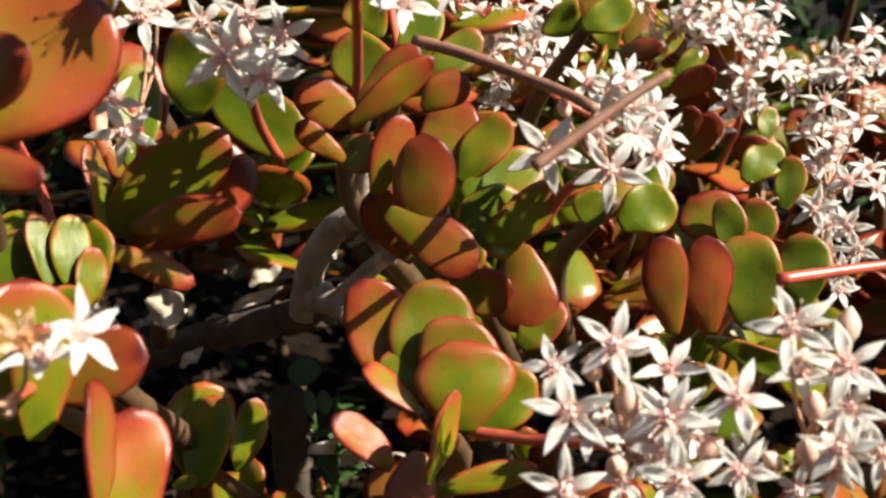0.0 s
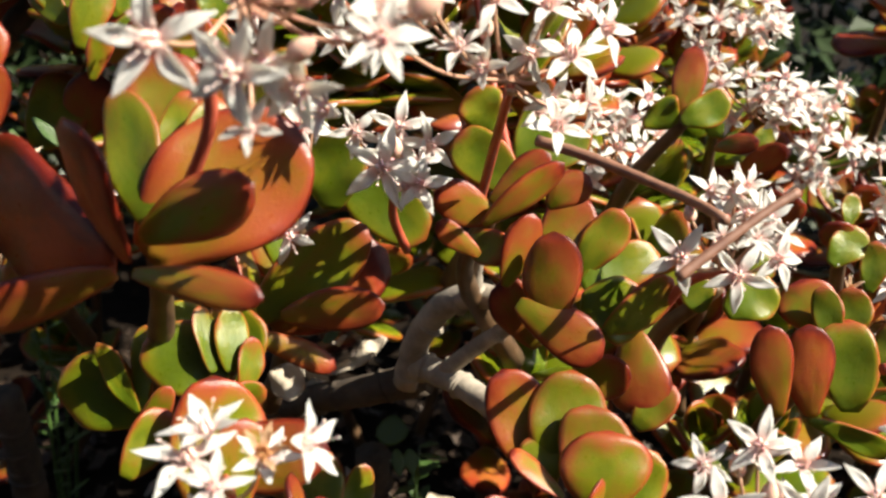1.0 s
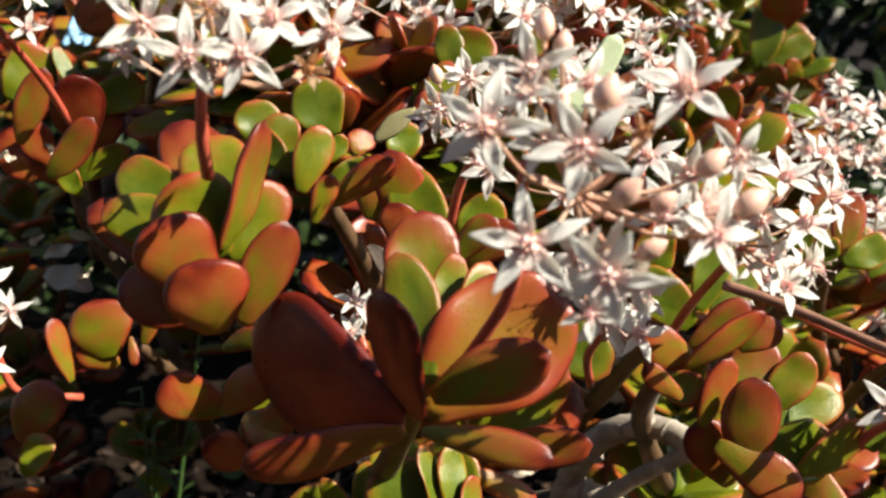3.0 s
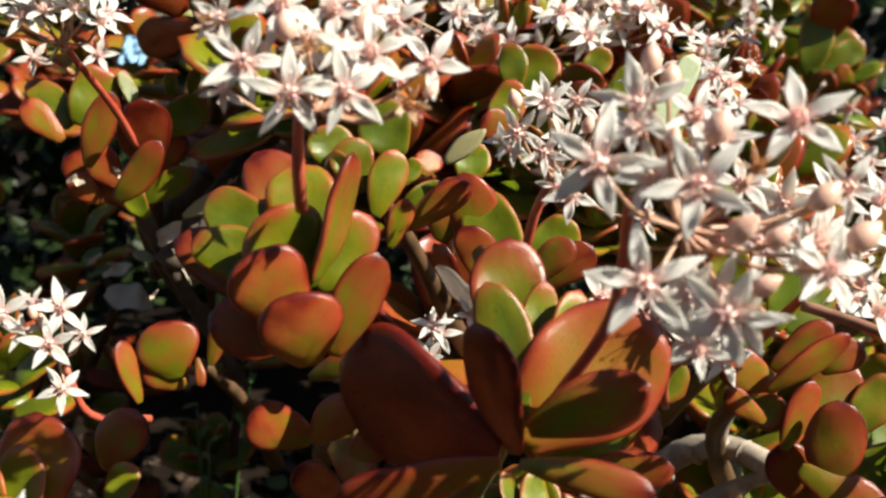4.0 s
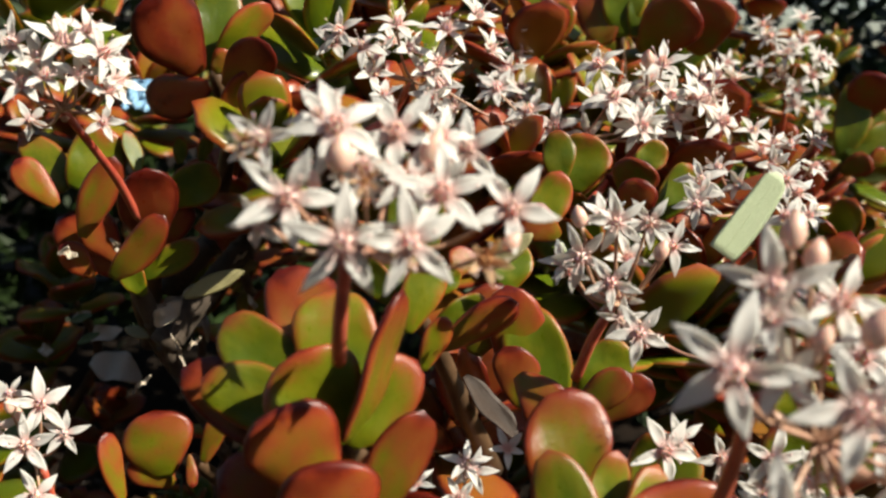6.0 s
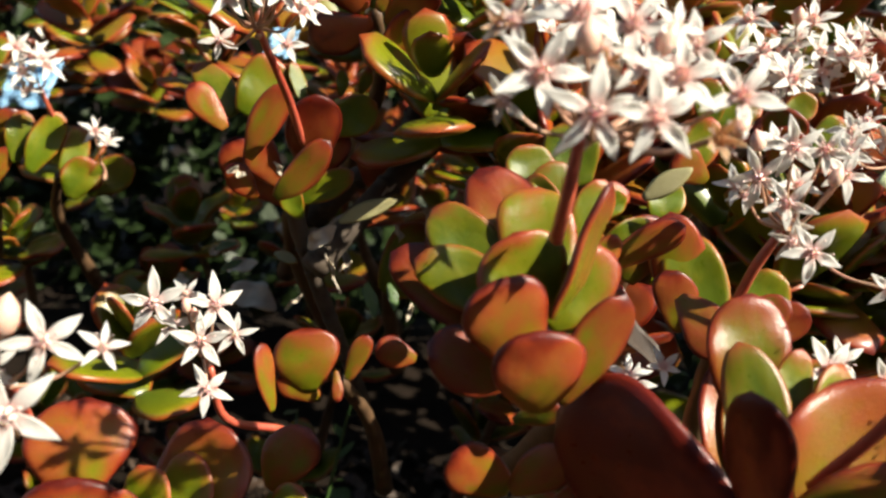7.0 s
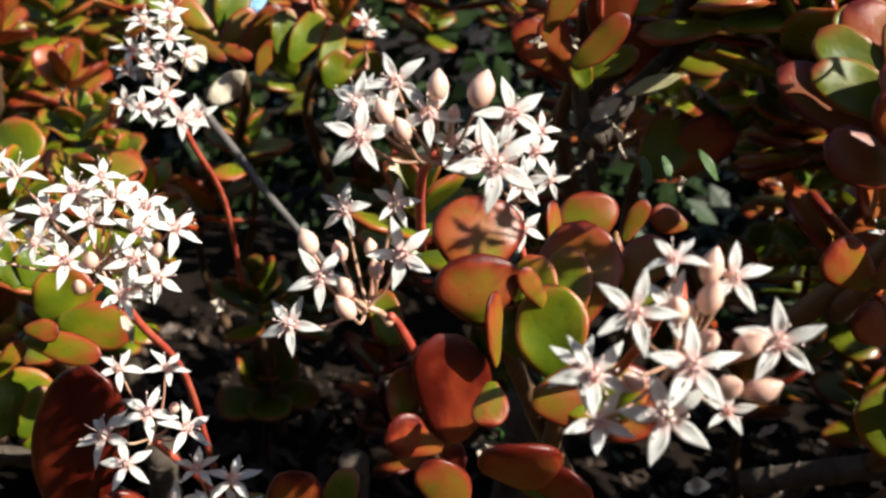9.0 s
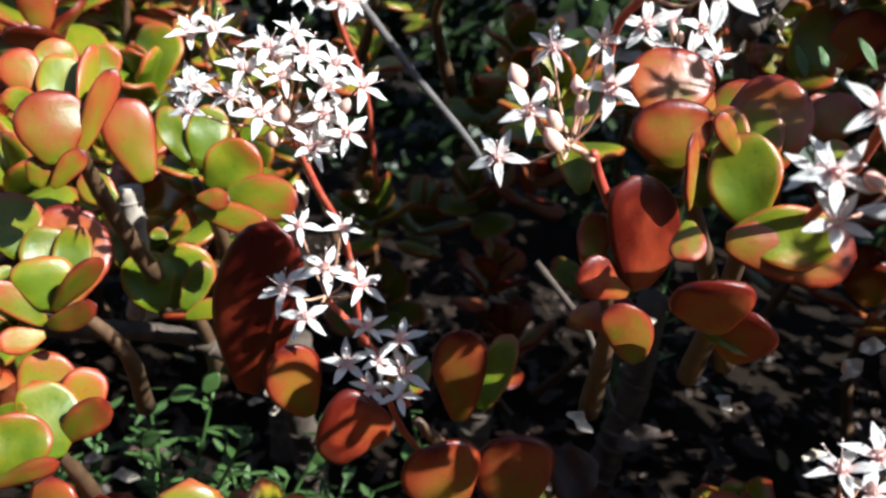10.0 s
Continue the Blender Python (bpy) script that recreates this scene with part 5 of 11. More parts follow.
leaf(sh, (0.0965, 0.2603, 0.2770), (0.0995, 0.2674, 0.2906), 0.0087, (-0.30, -0.82, 0.49), 0.2, False)
leaf(sh, (0.0898, 0.2720, 0.2857), (0.0881, 0.2700, 0.2962), 0.0099, (-0.26, -0.94, -0.22), 0.85, True)
leaf(sh, (0.0939, 0.2748, 0.2934), (0.0954, 0.2802, 0.3023), 0.0066, (0.06, -0.86, 0.51), 0.2, False)
stem(sh, (0.0915, 0.2720, 0.2870), (0.1010, 0.2950, 0.2610), (0.1192, 0.3300, 0.2190))
sh = shoot(0.0745, 0.3640, 0.2994, SHOOT_LABEL)
place(sh)
leaf(sh, (0.0716, 0.3673, 0.3048), (0.0748, 0.3806, 0.3326), 0.0158, (-0.17, -0.88, 0.44), 0.72, True)
leaf(sh, (0.0731, 0.3640, 0.3046), (0.0898, 0.3691, 0.3156), 0.0114, (0.07, -0.94, 0.33), 0.12, False)
leaf(sh, (0.0706, 0.3619, 0.3045), (0.0830, 0.3630, 0.3106), 0.0126, (-0.02, -0.97, 0.23), 0.1, False)
leaf(sh, (0.0821, 0.3533, 0.2899), (0.0972, 0.3457, 0.3026), 0.0100, (-0.46, -0.89, 0.01), 0.85, True)
leaf(sh, (0.0645, 0.3696, 0.3055), (0.0604, 0.3765, 0.3215), 0.0129, (-0.22, -0.91, 0.34), 0.2, False)
leaf(sh, (0.0854, 0.3557, 0.2993), (0.0968, 0.3589, 0.3081), 0.0075, (-0.01, -0.94, 0.35), 0.15, False)
stem(sh, (0.0745, 0.3660, 0.3034), (0.0802, 0.3890, 0.2774), (0.0986, 0.4240, 0.2354))
sh = shoot(0.0405, 0.2720, 0.3223, SHOOT_LABEL)
place(sh)
leaf(sh, (0.0399, 0.2723, 0.3267), (0.0427, 0.2805, 0.3475), 0.0099, (-0.31, -0.87, 0.39), 0.8, True)
leaf(sh, (0.0383, 0.2700, 0.3262), (0.0521, 0.2724, 0.3341), 0.0105, (-0.06, -0.92, 0.38), 0.15, False)
leaf(sh, (0.0364, 0.2717, 0.3249), (0.0316, 0.2756, 0.3311), 0.0123, (-0.37, -0.89, 0.27), 0.1, False)
leaf(sh, (0.0474, 0.2659, 0.3194), (0.0581, 0.2594, 0.3231), 0.0059, (-0.55, -0.82, 0.16), 0.85, True)
stem(sh, (0.0405, 0.2740, 0.3263), (0.0289, 0.2970, 0.3003), (0.0205, 0.3320, 0.2583))

# ---- flower clusters ----
cl = cluster(0.0376, 0.2033, 0.3045, CLUSTER_LABEL)
flower(cl, (0.0340, 0.1896, 0.3078), (-0.17, -0.97, 0.16), 0.0174, (-0.00, -0.27, -0.96))
flower(cl, (0.0214, 0.1919, 0.3112), (-0.26, -0.95, 0.19), 0.0187, (-0.90, -0.01, -0.43))
flower(cl, (0.0447, 0.1965, 0.3094), (0.14, -0.89, 0.44), 0.0156, (0.33, -0.31, -0.89))
flower(cl, (0.0373, 0.2075, 0.3219), (-0.12, -0.57, 0.82), 0.0149, (-0.09, 0.19, 0.98))
flower(cl, (0.0444, 0.2035, 0.3169), (0.11, -0.81, 0.58), 0.0135, (0.85, -0.07, 0.53))
flower(cl, (0.0411, 0.1999, 0.3128), (-0.09, -0.90, 0.42), 0.0124, (-0.49, 0.29, 0.82))
flower(cl, (0.0312, 0.2076, 0.3222), (-0.21, -0.65, 0.73), 0.0134, (-0.86, 0.21, 0.47))
flower(cl, (0.0393, 0.2039, 0.3180), (-0.06, -0.75, 0.66), 0.0133, (0.49, 0.08, 0.87))
flower(cl, (0.0477, 0.2021, 0.3129), (0.30, -0.86, 0.41), 0.0109, (0.92, -0.28, -0.29))
flower(cl, (0.0330, 0.2001, 0.3133), (-0.15, -0.85, 0.51), 0.0107, (-0.17, 0.25, 0.95))
back_flower(cl, (0.0461, 0.2044, 0.3092), (0.12, -0.80, 0.59), 0.0122)
back_flower(cl, (0.0420, 0.2097, 0.3166), (-0.12, -0.69, 0.71), 0.0110)
back_flower(cl, (0.0390, 0.2053, 0.3240), (0.11, -0.71, 0.70), 0.0122)
back_flower(cl, (0.0367, 0.2123, 0.3193), (-0.29, -0.64, 0.72), 0.0127)
back_flower(cl, (0.0406, 0.2102, 0.3139), (-0.06, -0.74, 0.67), 0.0114)
back_flower(cl, (0.0418, 0.2052, 0.3113), (-0.08, -0.73, 0.68), 0.0137)
back_flower(cl, (0.0467, 0.2114, 0.3166), (0.22, -0.76, 0.61), 0.0123)
bud(cl, (0.0260, 0.2037, 0.3174), (-0.53, 0.29, 1.35), 0.0031)
bud(cl, (0.0309, 0.1973, 0.3116), (-0.47, -0.14, 1.25), 0.0024)
stalks(cl, (0.0291, 0.2116, 0.2982), (0.0237, 0.2180, 0.2865))
cl = cluster(-0.0433, 0.2146, 0.3209, CLUSTER_LABEL)
flower(cl, (-0.0455, 0.2016, 0.3291), (0.12, -0.98, 0.15), 0.0213, (-0.85, -0.11, 0.52))
flower(cl, (-0.0371, 0.2032, 0.3247), (0.37, -0.92, 0.11), 0.0162, (0.46, -0.07, -0.88))
flower(cl, (-0.0421, 0.2136, 0.3358), (0.17, -0.79, 0.59), 0.0183, (0.17, 0.14, 0.97))
flower(cl, (-0.0346, 0.2112, 0.3322), (0.44, -0.80, 0.41), 0.0161, (0.85, 0.20, 0.48))
flower(cl, (-0.0524, 0.2152, 0.3344), (-0.09, -0.86, 0.51), 0.0148, (-0.49, -0.01, 0.87))
flower(cl, (-0.0368, 0.2089, 0.3286), (0.36, -0.87, 0.33), 0.0121, (0.97, 0.19, 0.15))
back_flower(cl, (-0.0406, 0.2086, 0.3228), (0.47, -0.88, 0.09), 0.0134)
back_flower(cl, (-0.0433, 0.2114, 0.3276), (-0.09, -0.96, 0.25), 0.0154)
back_flower(cl, (-0.0410, 0.2124, 0.3254), (0.09, -0.79, 0.61), 0.0131)
back_flower(cl, (-0.0439, 0.2129, 0.3279), (0.15, -0.85, 0.50), 0.0150)
bud(cl, (-0.0425, 0.2077, 0.3312), (0.05, -0.17, 1.41), 0.0034)
stalks(cl, (-0.0446, 0.2312, 0.3082), (-0.0416, 0.2425, 0.2953))
cl = cluster(-0.0691, 0.2128, 0.3161, CLUSTER_LABEL)
flower(cl, (-0.0670, 0.1991, 0.3136), (0.31, -0.95, 0.02), 0.0169, (-0.94, -0.34, -0.10))
flower(cl, (-0.0702, 0.2054, 0.3191), (0.08, -0.75, 0.66), 0.0136, (0.47, 0.32, 0.82))
flower(cl, (-0.0653, 0.2136, 0.3358), (0.28, -0.87, 0.40), 0.0183, (-0.90, -0.31, -0.31))
flower(cl, (-0.0622, 0.2163, 0.3373), (0.44, -0.76, 0.48), 0.0136, (0.83, 0.29, 0.47))
stalks(cl, (-0.0703, 0.2196, 0.3054), (-0.0748, 0.2256, 0.2927))
cl = cluster(0.0336, 0.1531, 0.2660, BUDDED_LABEL)
flower(cl, (0.0297, 0.1522, 0.2869), (-0.07, -0.73, 0.68), 0.0169, (0.25, 0.38, 0.89))
flower(cl, (0.0195, 0.1526, 0.2823), (-0.26, -0.75, 0.61), 0.0131, (-0.37, 0.46, 0.81))
flower(cl, (0.0213, 0.1446, 0.2778), (-0.23, -0.85, 0.48), 0.0175, (-0.98, 0.19, 0.09))
flower(cl, (0.0385, 0.1461, 0.2759), (-0.21, -0.62, 0.76), 0.0173, (0.46, 0.35, 0.82))
flower(cl, (0.0501, 0.1454, 0.2800), (-0.19, -0.81, 0.56), 0.0171, (-0.68, 0.52, 0.52))
flower(cl, (0.0517, 0.1447, 0.2664), (-0.18, -0.95, 0.26), 0.0140, (-0.90, 0.04, -0.43))
flower(cl, (0.0210, 0.1419, 0.2645), (-0.32, -0.88, 0.35), 0.0167, (-0.93, 0.29, 0.22))
flower(cl, (0.0402, 0.1398, 0.2676), (-0.23, -0.91, 0.36), 0.0164, (0.63, -0.55, -0.56))
flower(cl, (0.0389, 0.1475, 0.2683), (-0.22, -0.83, 0.52), 0.0129, (-0.33, -0.43, -0.84))
flower(cl, (0.0318, 0.1475, 0.2625), (-0.18, -0.82, 0.54), 0.0131, (-0.17, 0.57, 0.80))
back_flower(cl, (0.0420, 0.1518, 0.2740), (-0.06, -0.46, 0.89), 0.0141)
back_flower(cl, (0.0412, 0.1576, 0.2686), (0.16, -0.54, 0.82), 0.0148)
back_flower(cl, (0.0312, 0.1557, 0.2827), (-0.18, -0.31, 0.93), 0.0148)
back_flower(cl, (0.0334, 0.1570, 0.2661), (-0.11, -0.51, 0.85), 0.0136)
back_flower(cl, (0.0264, 0.1531, 0.2694), (-0.24, -0.66, 0.71), 0.0133)
back_flower(cl, (0.0470, 0.1567, 0.2661), (0.15, -0.70, 0.70), 0.0131)
back_flower(cl, (0.0415, 0.1595, 0.2783), (-0.07, -0.59, 0.80), 0.0154)
back_flower(cl, (0.0554, 0.1544, 0.2621), (0.25, -0.89, 0.38), 0.0131)
back_flower(cl, (0.0410, 0.1525, 0.2705), (-0.21, -0.79, 0.58), 0.0133)
back_flower(cl, (0.0377, 0.1547, 0.2668), (-0.17, -0.55, 0.81), 0.0125)
back_flower(cl, (0.0401, 0.1473, 0.2612), (0.07, -0.72, 0.69), 0.0129)
back_flower(cl, (0.0348, 0.1550, 0.2644), (0.01, -0.88, 0.48), 0.0145)
bud(cl, (0.0326, 0.1503, 0.2758), (-0.07, 0.05, 1.52), 0.0046)
bud(cl, (0.0303, 0.1448, 0.2666), (-0.29, -0.47, 0.80), 0.0037)
bud(cl, (0.0464, 0.1475, 0.2683), (0.72, -0.04, 0.88), 0.0036)
bud(cl, (0.0268, 0.1541, 0.2805), (-0.34, 0.32, 1.47), 0.0034)
stalks(cl, (0.0196, 0.1656, 0.2596), (0.0054, 0.1750, 0.2560))
cl = cluster(0.0676, 0.1531, 0.2660, BUDDED_LABEL)
flower(cl, (0.0599, 0.1514, 0.2905), (-0.33, -0.75, 0.57), 0.0167, (-0.32, 0.50, 0.81))
flower(cl, (0.0700, 0.1510, 0.2837), (-0.18, -0.77, 0.61), 0.0169, (-0.19, 0.51, 0.84))
flower(cl, (0.0682, 0.1442, 0.2709), (-0.28, -0.87, 0.42), 0.0148, (0.46, -0.61, -0.64))
flower(cl, (0.0618, 0.1435, 0.2631), (-0.32, -0.91, 0.25), 0.0120, (-0.82, 0.52, 0.25))
flower(cl, (0.0706, 0.1484, 0.2766), (-0.19, -0.86, 0.48), 0.0140, (-0.00, -0.49, -0.87))
flower(cl, (0.0781, 0.1493, 0.2672), (-0.11, -0.84, 0.52), 0.0141, (0.70, 0.08, 0.71))
back_flower(cl, (0.0687, 0.1586, 0.2825), (-0.32, -0.30, 0.90), 0.0126)
back_flower(cl, (0.0653, 0.1571, 0.2785), (-0.38, -0.38, 0.84), 0.0144)
back_flower(cl, (0.0721, 0.1584, 0.2776), (-0.28, -0.48, 0.83), 0.0138)
back_flower(cl, (0.0730, 0.1547, 0.2599), (-0.53, -0.77, 0.35), 0.0133)
back_flower(cl, (0.0737, 0.1554, 0.2646), (-0.17, -0.61, 0.77), 0.0146)
back_flower(cl, (0.0711, 0.1531, 0.2701), (-0.25, -0.69, 0.68), 0.0128)
back_flower(cl, (0.0820, 0.1558, 0.2624), (0.07, -0.73, 0.68), 0.0138)
back_flower(cl, (0.0732, 0.1519, 0.2664), (-0.33, -0.80, 0.50), 0.0132)
back_flower(cl, (0.0630, 0.1562, 0.2890), (-0.22, -0.26, 0.94), 0.0132)
bud(cl, (0.0635, 0.1456, 0.2689), (-0.36, -0.39, 1.01), 0.0043)
bud(cl, (0.0645, 0.1484, 0.2766), (-0.21, -0.04, 1.46), 0.0041)
bud(cl, (0.0729, 0.1585, 0.2867), (0.19, 0.47, 1.50), 0.0045)
bud(cl, (0.0583, 0.1468, 0.2664), (-0.66, -0.17, 0.78), 0.0034)
stalks(cl, (0.0685, 0.1622, 0.2502), (0.0639, 0.1672, 0.2345))
cl = cluster(-0.0170, 0.1938, 0.3493, CLUSTER_LABEL)
flower(cl, (-0.0213, 0.1875, 0.3671), (-0.06, -0.78, 0.63), 0.0176)
flower(cl, (-0.0099, 0.1911, 0.3654), (0.09, -0.70, 0.71), 0.0173)
flower(cl, (-0.0053, 0.1891, 0.3559), (0.05, -0.71, 0.70), 0.0186)
flower(cl, (-0.0132, 0.1942, 0.3554), (-0.38, -0.87, 0.30), 0.0154)
flower(cl, (0.0026, 0.1959, 0.3606), (0.58, -0.73, 0.38), 0.0172)
flower(cl, (-0.0281, 0.1845, 0.3579), (-0.28, -0.58, 0.77), 0.0152)
flower(cl, (0.0002, 0.1959, 0.3444), (0.76, -0.65, -0.07), 0.0164)
flower(cl, (-0.0003, 0.1989, 0.3699), (0.51, -0.53, 0.68), 0.0154)
flower(cl, (-0.0420, 0.1648, 0.3621), (-0.28, -0.84, 0.46), 0.0179)
flower(cl, (-0.0441, 0.1733, 0.3720), (-0.26, -0.72, 0.64), 0.0162)
flower(cl, (-0.0076, 0.2012, 0.3445), (0.23, -0.90, 0.36), 0.0142)
flower(cl, (-0.0350, 0.1775, 0.3686), (-0.11, -0.63, 0.77), 0.0145)
back_flower(cl, (-0.0074, 0.1912, 0.3404), (0.34, -1.20, 0.92), 0.0170)
back_flower(cl, (-0.0230, 0.1864, 0.3535), (-0.60, -0.82, 0.30), 0.0140)
back_flower(cl, (-0.0002, 0.1995, 0.3437), (1.11, -0.37, 0.29), 0.0151)
back_flower(cl, (0.0025, 0.2182, 0.3612), (-0.13, -0.28, 1.00), 0.0141)
back_flower(cl, (-0.0530, 0.1704, 0.3475), (-0.59, -0.37, 0.19), 0.0165)
back_flower(cl, (-0.0346, 0.1758, 0.3675), (-0.63, -0.97, 0.39), 0.0165)
back_flower(cl, (-0.0522, 0.1909, 0.3680), (-0.51, -0.67, -0.07), 0.0149)
back_flower(cl, (-0.0491, 0.1812, 0.3789), (-0.93, -0.57, 0.48), 0.0149)
back_flower(cl, (-0.0097, 0.2099, 0.3407), (0.63, -1.03, 0.18), 0.0130)
bud(cl, (-0.0345, 0.1898, 0.3647), (-0.47, -0.45, 1.46), 0.0067)
bud(cl, (-0.0231, 0.1886, 0.3610), (-0.03, -0.79, 1.31), 0.0038)
stalks(cl, (-0.0198, 0.2259, 0.3242), (-0.0226, 0.2419, 0.3052))
cl = cluster(0.0237, 0.3099, 0.3068, CLUSTER_LABEL)
flower(cl, (0.0207, 0.3066, 0.3252), (-0.14, -0.61, 0.78), 0.0184)
flower(cl, (0.0309, 0.3047, 0.3199), (0.04, -0.55, 0.83), 0.0184)
flower(cl, (0.0256, 0.3017, 0.3117), (0.24, -0.64, 0.73), 0.0167)
flower(cl, (0.0353, 0.3073, 0.3272), (0.39, -0.64, 0.66), 0.0167)
flower(cl, (0.0172, 0.2999, 0.3067), (-0.39, -0.78, 0.48), 0.0140)
flower(cl, (0.0116, 0.3071, 0.3265), (-0.07, -0.46, 0.89), 0.0167)
flower(cl, (0.0327, 0.3012, 0.3104), (0.30, -0.69, 0.65), 0.0149)
flower(cl, (0.0239, 0.3036, 0.3170), (0.22, -0.50, 0.84), 0.0149)
flower(cl, (0.0151, 0.3030, 0.3153), (-0.12, -0.73, 0.67), 0.0140)
back_flower(cl, (0.0294, 0.3191, 0.3154), (-0.23, -0.87, 0.89), 0.0170)
back_flower(cl, (0.0392, 0.3065, 0.3155), (0.34, -0.75, 0.59), 0.0170)
back_flower(cl, (0.0285, 0.3101, 0.3061), (0.25, -0.13, 0.57), 0.0153)
back_flower(cl, (0.0200, 0.3127, 0.3038), (0.34, -0.52, -0.03), 0.0153)
back_flower(cl, (0.0283, 0.3247, 0.3224), (-0.11, -0.73, 0.92), 0.0153)
back_flower(cl, (0.0152, 0.3105, 0.2968), (-0.19, -0.31, 0.47), 0.0129)
back_flower(cl, (0.0181, 0.3055, 0.2990), (-0.07, -1.37, 0.39), 0.0129)
back_flower(cl, (0.0119, 0.3056, 0.3240), (0.05, -0.49, 0.95), 0.0153)
back_flower(cl, (0.0354, 0.3102, 0.3104), (0.71, -0.85, 0.74), 0.0137)
back_flower(cl, (0.0274, 0.3045, 0.3190), (-0.46, -0.68, 0.46), 0.0137)
back_flower(cl, (0.0101, 0.3146, 0.3176), (0.03, -0.67, 1.29), 0.0129)
back_flower(cl, (0.0173, 0.3185, 0.3172), (-0.40, -1.08, 0.15), 0.0129)
stalks(cl, (0.0504, 0.3156, 0.2916), (0.0772, 0.3052, 0.2825))
cl = cluster(0.1253, 0.3030, 0.2703, CLUSTER_LABEL)
flower(cl, (0.1227, 0.3074, 0.2981), (0.13, -0.19, 0.97), 0.0178)
flower(cl, (0.1350, 0.3203, 0.3044), (-0.00, -0.17, 0.99), 0.0169)
flower(cl, (0.1252, 0.3308, 0.3039), (-0.16, -0.37, 0.92), 0.0162)
flower(cl, (0.1296, 0.2951, 0.2935), (-0.09, -0.51, 0.86), 0.0172)
flower(cl, (0.1212, 0.3006, 0.2794), (-0.10, -0.55, 0.83), 0.0167)
flower(cl, (0.1261, 0.2891, 0.2770), (-0.37, -0.68, 0.63), 0.0162)
flower(cl, (0.1114, 0.2765, 0.2718), (-0.45, -0.78, 0.43), 0.0163)
flower(cl, (0.1240, 0.2795, 0.2654), (-0.32, -0.93, 0.15), 0.0159)
flower(cl, (0.1144, 0.2726, 0.2610), (-0.45, -0.89, 0.04), 0.0156)
flower(cl, (0.1198, 0.2700, 0.2538), (-0.20, -0.95, 0.25), 0.0143)
flower(cl, (0.1350, 0.2952, 0.2793), (-0.12, -0.35, 0.93), 0.0150)
flower(cl, (0.1283, 0.3090, 0.2880), (-0.09, -0.31, 0.95), 0.0155)
flower(cl, (0.1397, 0.3181, 0.2983), (0.06, -0.11, 0.99), 0.0157)
flower(cl, (0.1201, 0.3136, 0.2859), (-0.20, -0.12, 0.97), 0.0150)
flower(cl, (0.1271, 0.2773, 0.2593), (-0.28, -0.93, 0.24), 0.0145)
back_flower(cl, (0.1221, 0.3099, 0.2931), (-0.82, -0.23, 0.11), 0.0164)
back_flower(cl, (0.1311, 0.3101, 0.2873), (-0.42, -0.50, 1.01), 0.0164)
back_flower(cl, (0.1420, 0.3219, 0.3050), (-0.68, -0.12, 1.37), 0.0155)
back_flower(cl, (0.1257, 0.3449, 0.2999), (0.09, -0.40, 1.04), 0.0149)
back_flower(cl, (0.1251, 0.3014, 0.2832), (-0.30, -0.58, 1.27), 0.0158)
back_flower(cl, (0.1298, 0.3086, 0.2703), (-0.52, -0.23, 0.28), 0.0154)
back_flower(cl, (0.1211, 0.3056, 0.2757), (-0.09, -0.70, 1.17), 0.0154)
back_flower(cl, (0.1413, 0.3032, 0.2704), (0.47, -0.90, 0.31), 0.0149)
back_flower(cl, (0.1166, 0.2875, 0.2694), (-0.30, -1.02, 0.78), 0.0150)
back_flower(cl, (0.1274, 0.2908, 0.2621), (0.18, -0.85, 0.74), 0.0146)
back_flower(cl, (0.1206, 0.2877, 0.2637), (-0.01, -1.03, 0.38), 0.0146)
back_flower(cl, (0.1206, 0.2729, 0.2475), (0.30, -1.44, 0.40), 0.0144)
back_flower(cl, (0.1148, 0.2793, 0.2519), (0.36, -1.11, 0.45), 0.0131)
back_flower(cl, (0.1164, 0.2770, 0.2541), (0.26, -1.25, -0.02), 0.0131)
back_flower(cl, (0.1444, 0.2898, 0.2747), (-0.30, 0.20, 0.97), 0.0138)
back_flower(cl, (0.1354, 0.3256, 0.2877), (-0.51, -0.92, 0.66), 0.0142)
back_flower(cl, (0.1248, 0.3128, 0.2861), (0.02, -0.59, 0.98), 0.0142)
back_flower(cl, (0.1432, 0.3190, 0.2926), (0.28, 0.32, 0.62), 0.0145)
back_flower(cl, (0.1494, 0.3247, 0.2923), (0.02, -0.03, 1.09), 0.0145)
back_flower(cl, (0.1139, 0.3246, 0.2851), (-0.30, 0.06, 0.61), 0.0138)
back_flower(cl, (0.1290, 0.2840, 0.2550), (-0.33, -1.49, -0.14), 0.0133)
stalks(cl, (0.1293, 0.3190, 0.2483), (0.1313, 0.3480, 0.2203), (0.1313, 0.3780, 0.1703))
cl = cluster(0.1191, 0.3821, 0.2896, CLUSTER_LABEL)
flower(cl, (0.1242, 0.3780, 0.3021), (0.12, -0.67, 0.73), 0.0180)
flower(cl, (0.1176, 0.3754, 0.2949), (0.09, -0.78, 0.63), 0.0180)
flower(cl, (0.1111, 0.3718, 0.2852), (0.08, -0.72, 0.69), 0.0189)
flower(cl, (0.1269, 0.3811, 0.3107), (0.33, -0.40, 0.85), 0.0180)
flower(cl, (0.1133, 0.3808, 0.3099), (-0.28, -0.58, 0.77), 0.0176)
flower(cl, (0.1278, 0.3663, 0.2992), (0.16, -0.75, 0.64), 0.0175)
flower(cl, (0.1027, 0.3834, 0.3169), (-0.45, -0.25, 0.86), 0.0176)
flower(cl, (0.1291, 0.3841, 0.3190), (0.12, -0.40, 0.91), 0.0171)
flower(cl, (0.1187, 0.3669, 0.2862), (0.25, -0.92, 0.30), 0.0165)
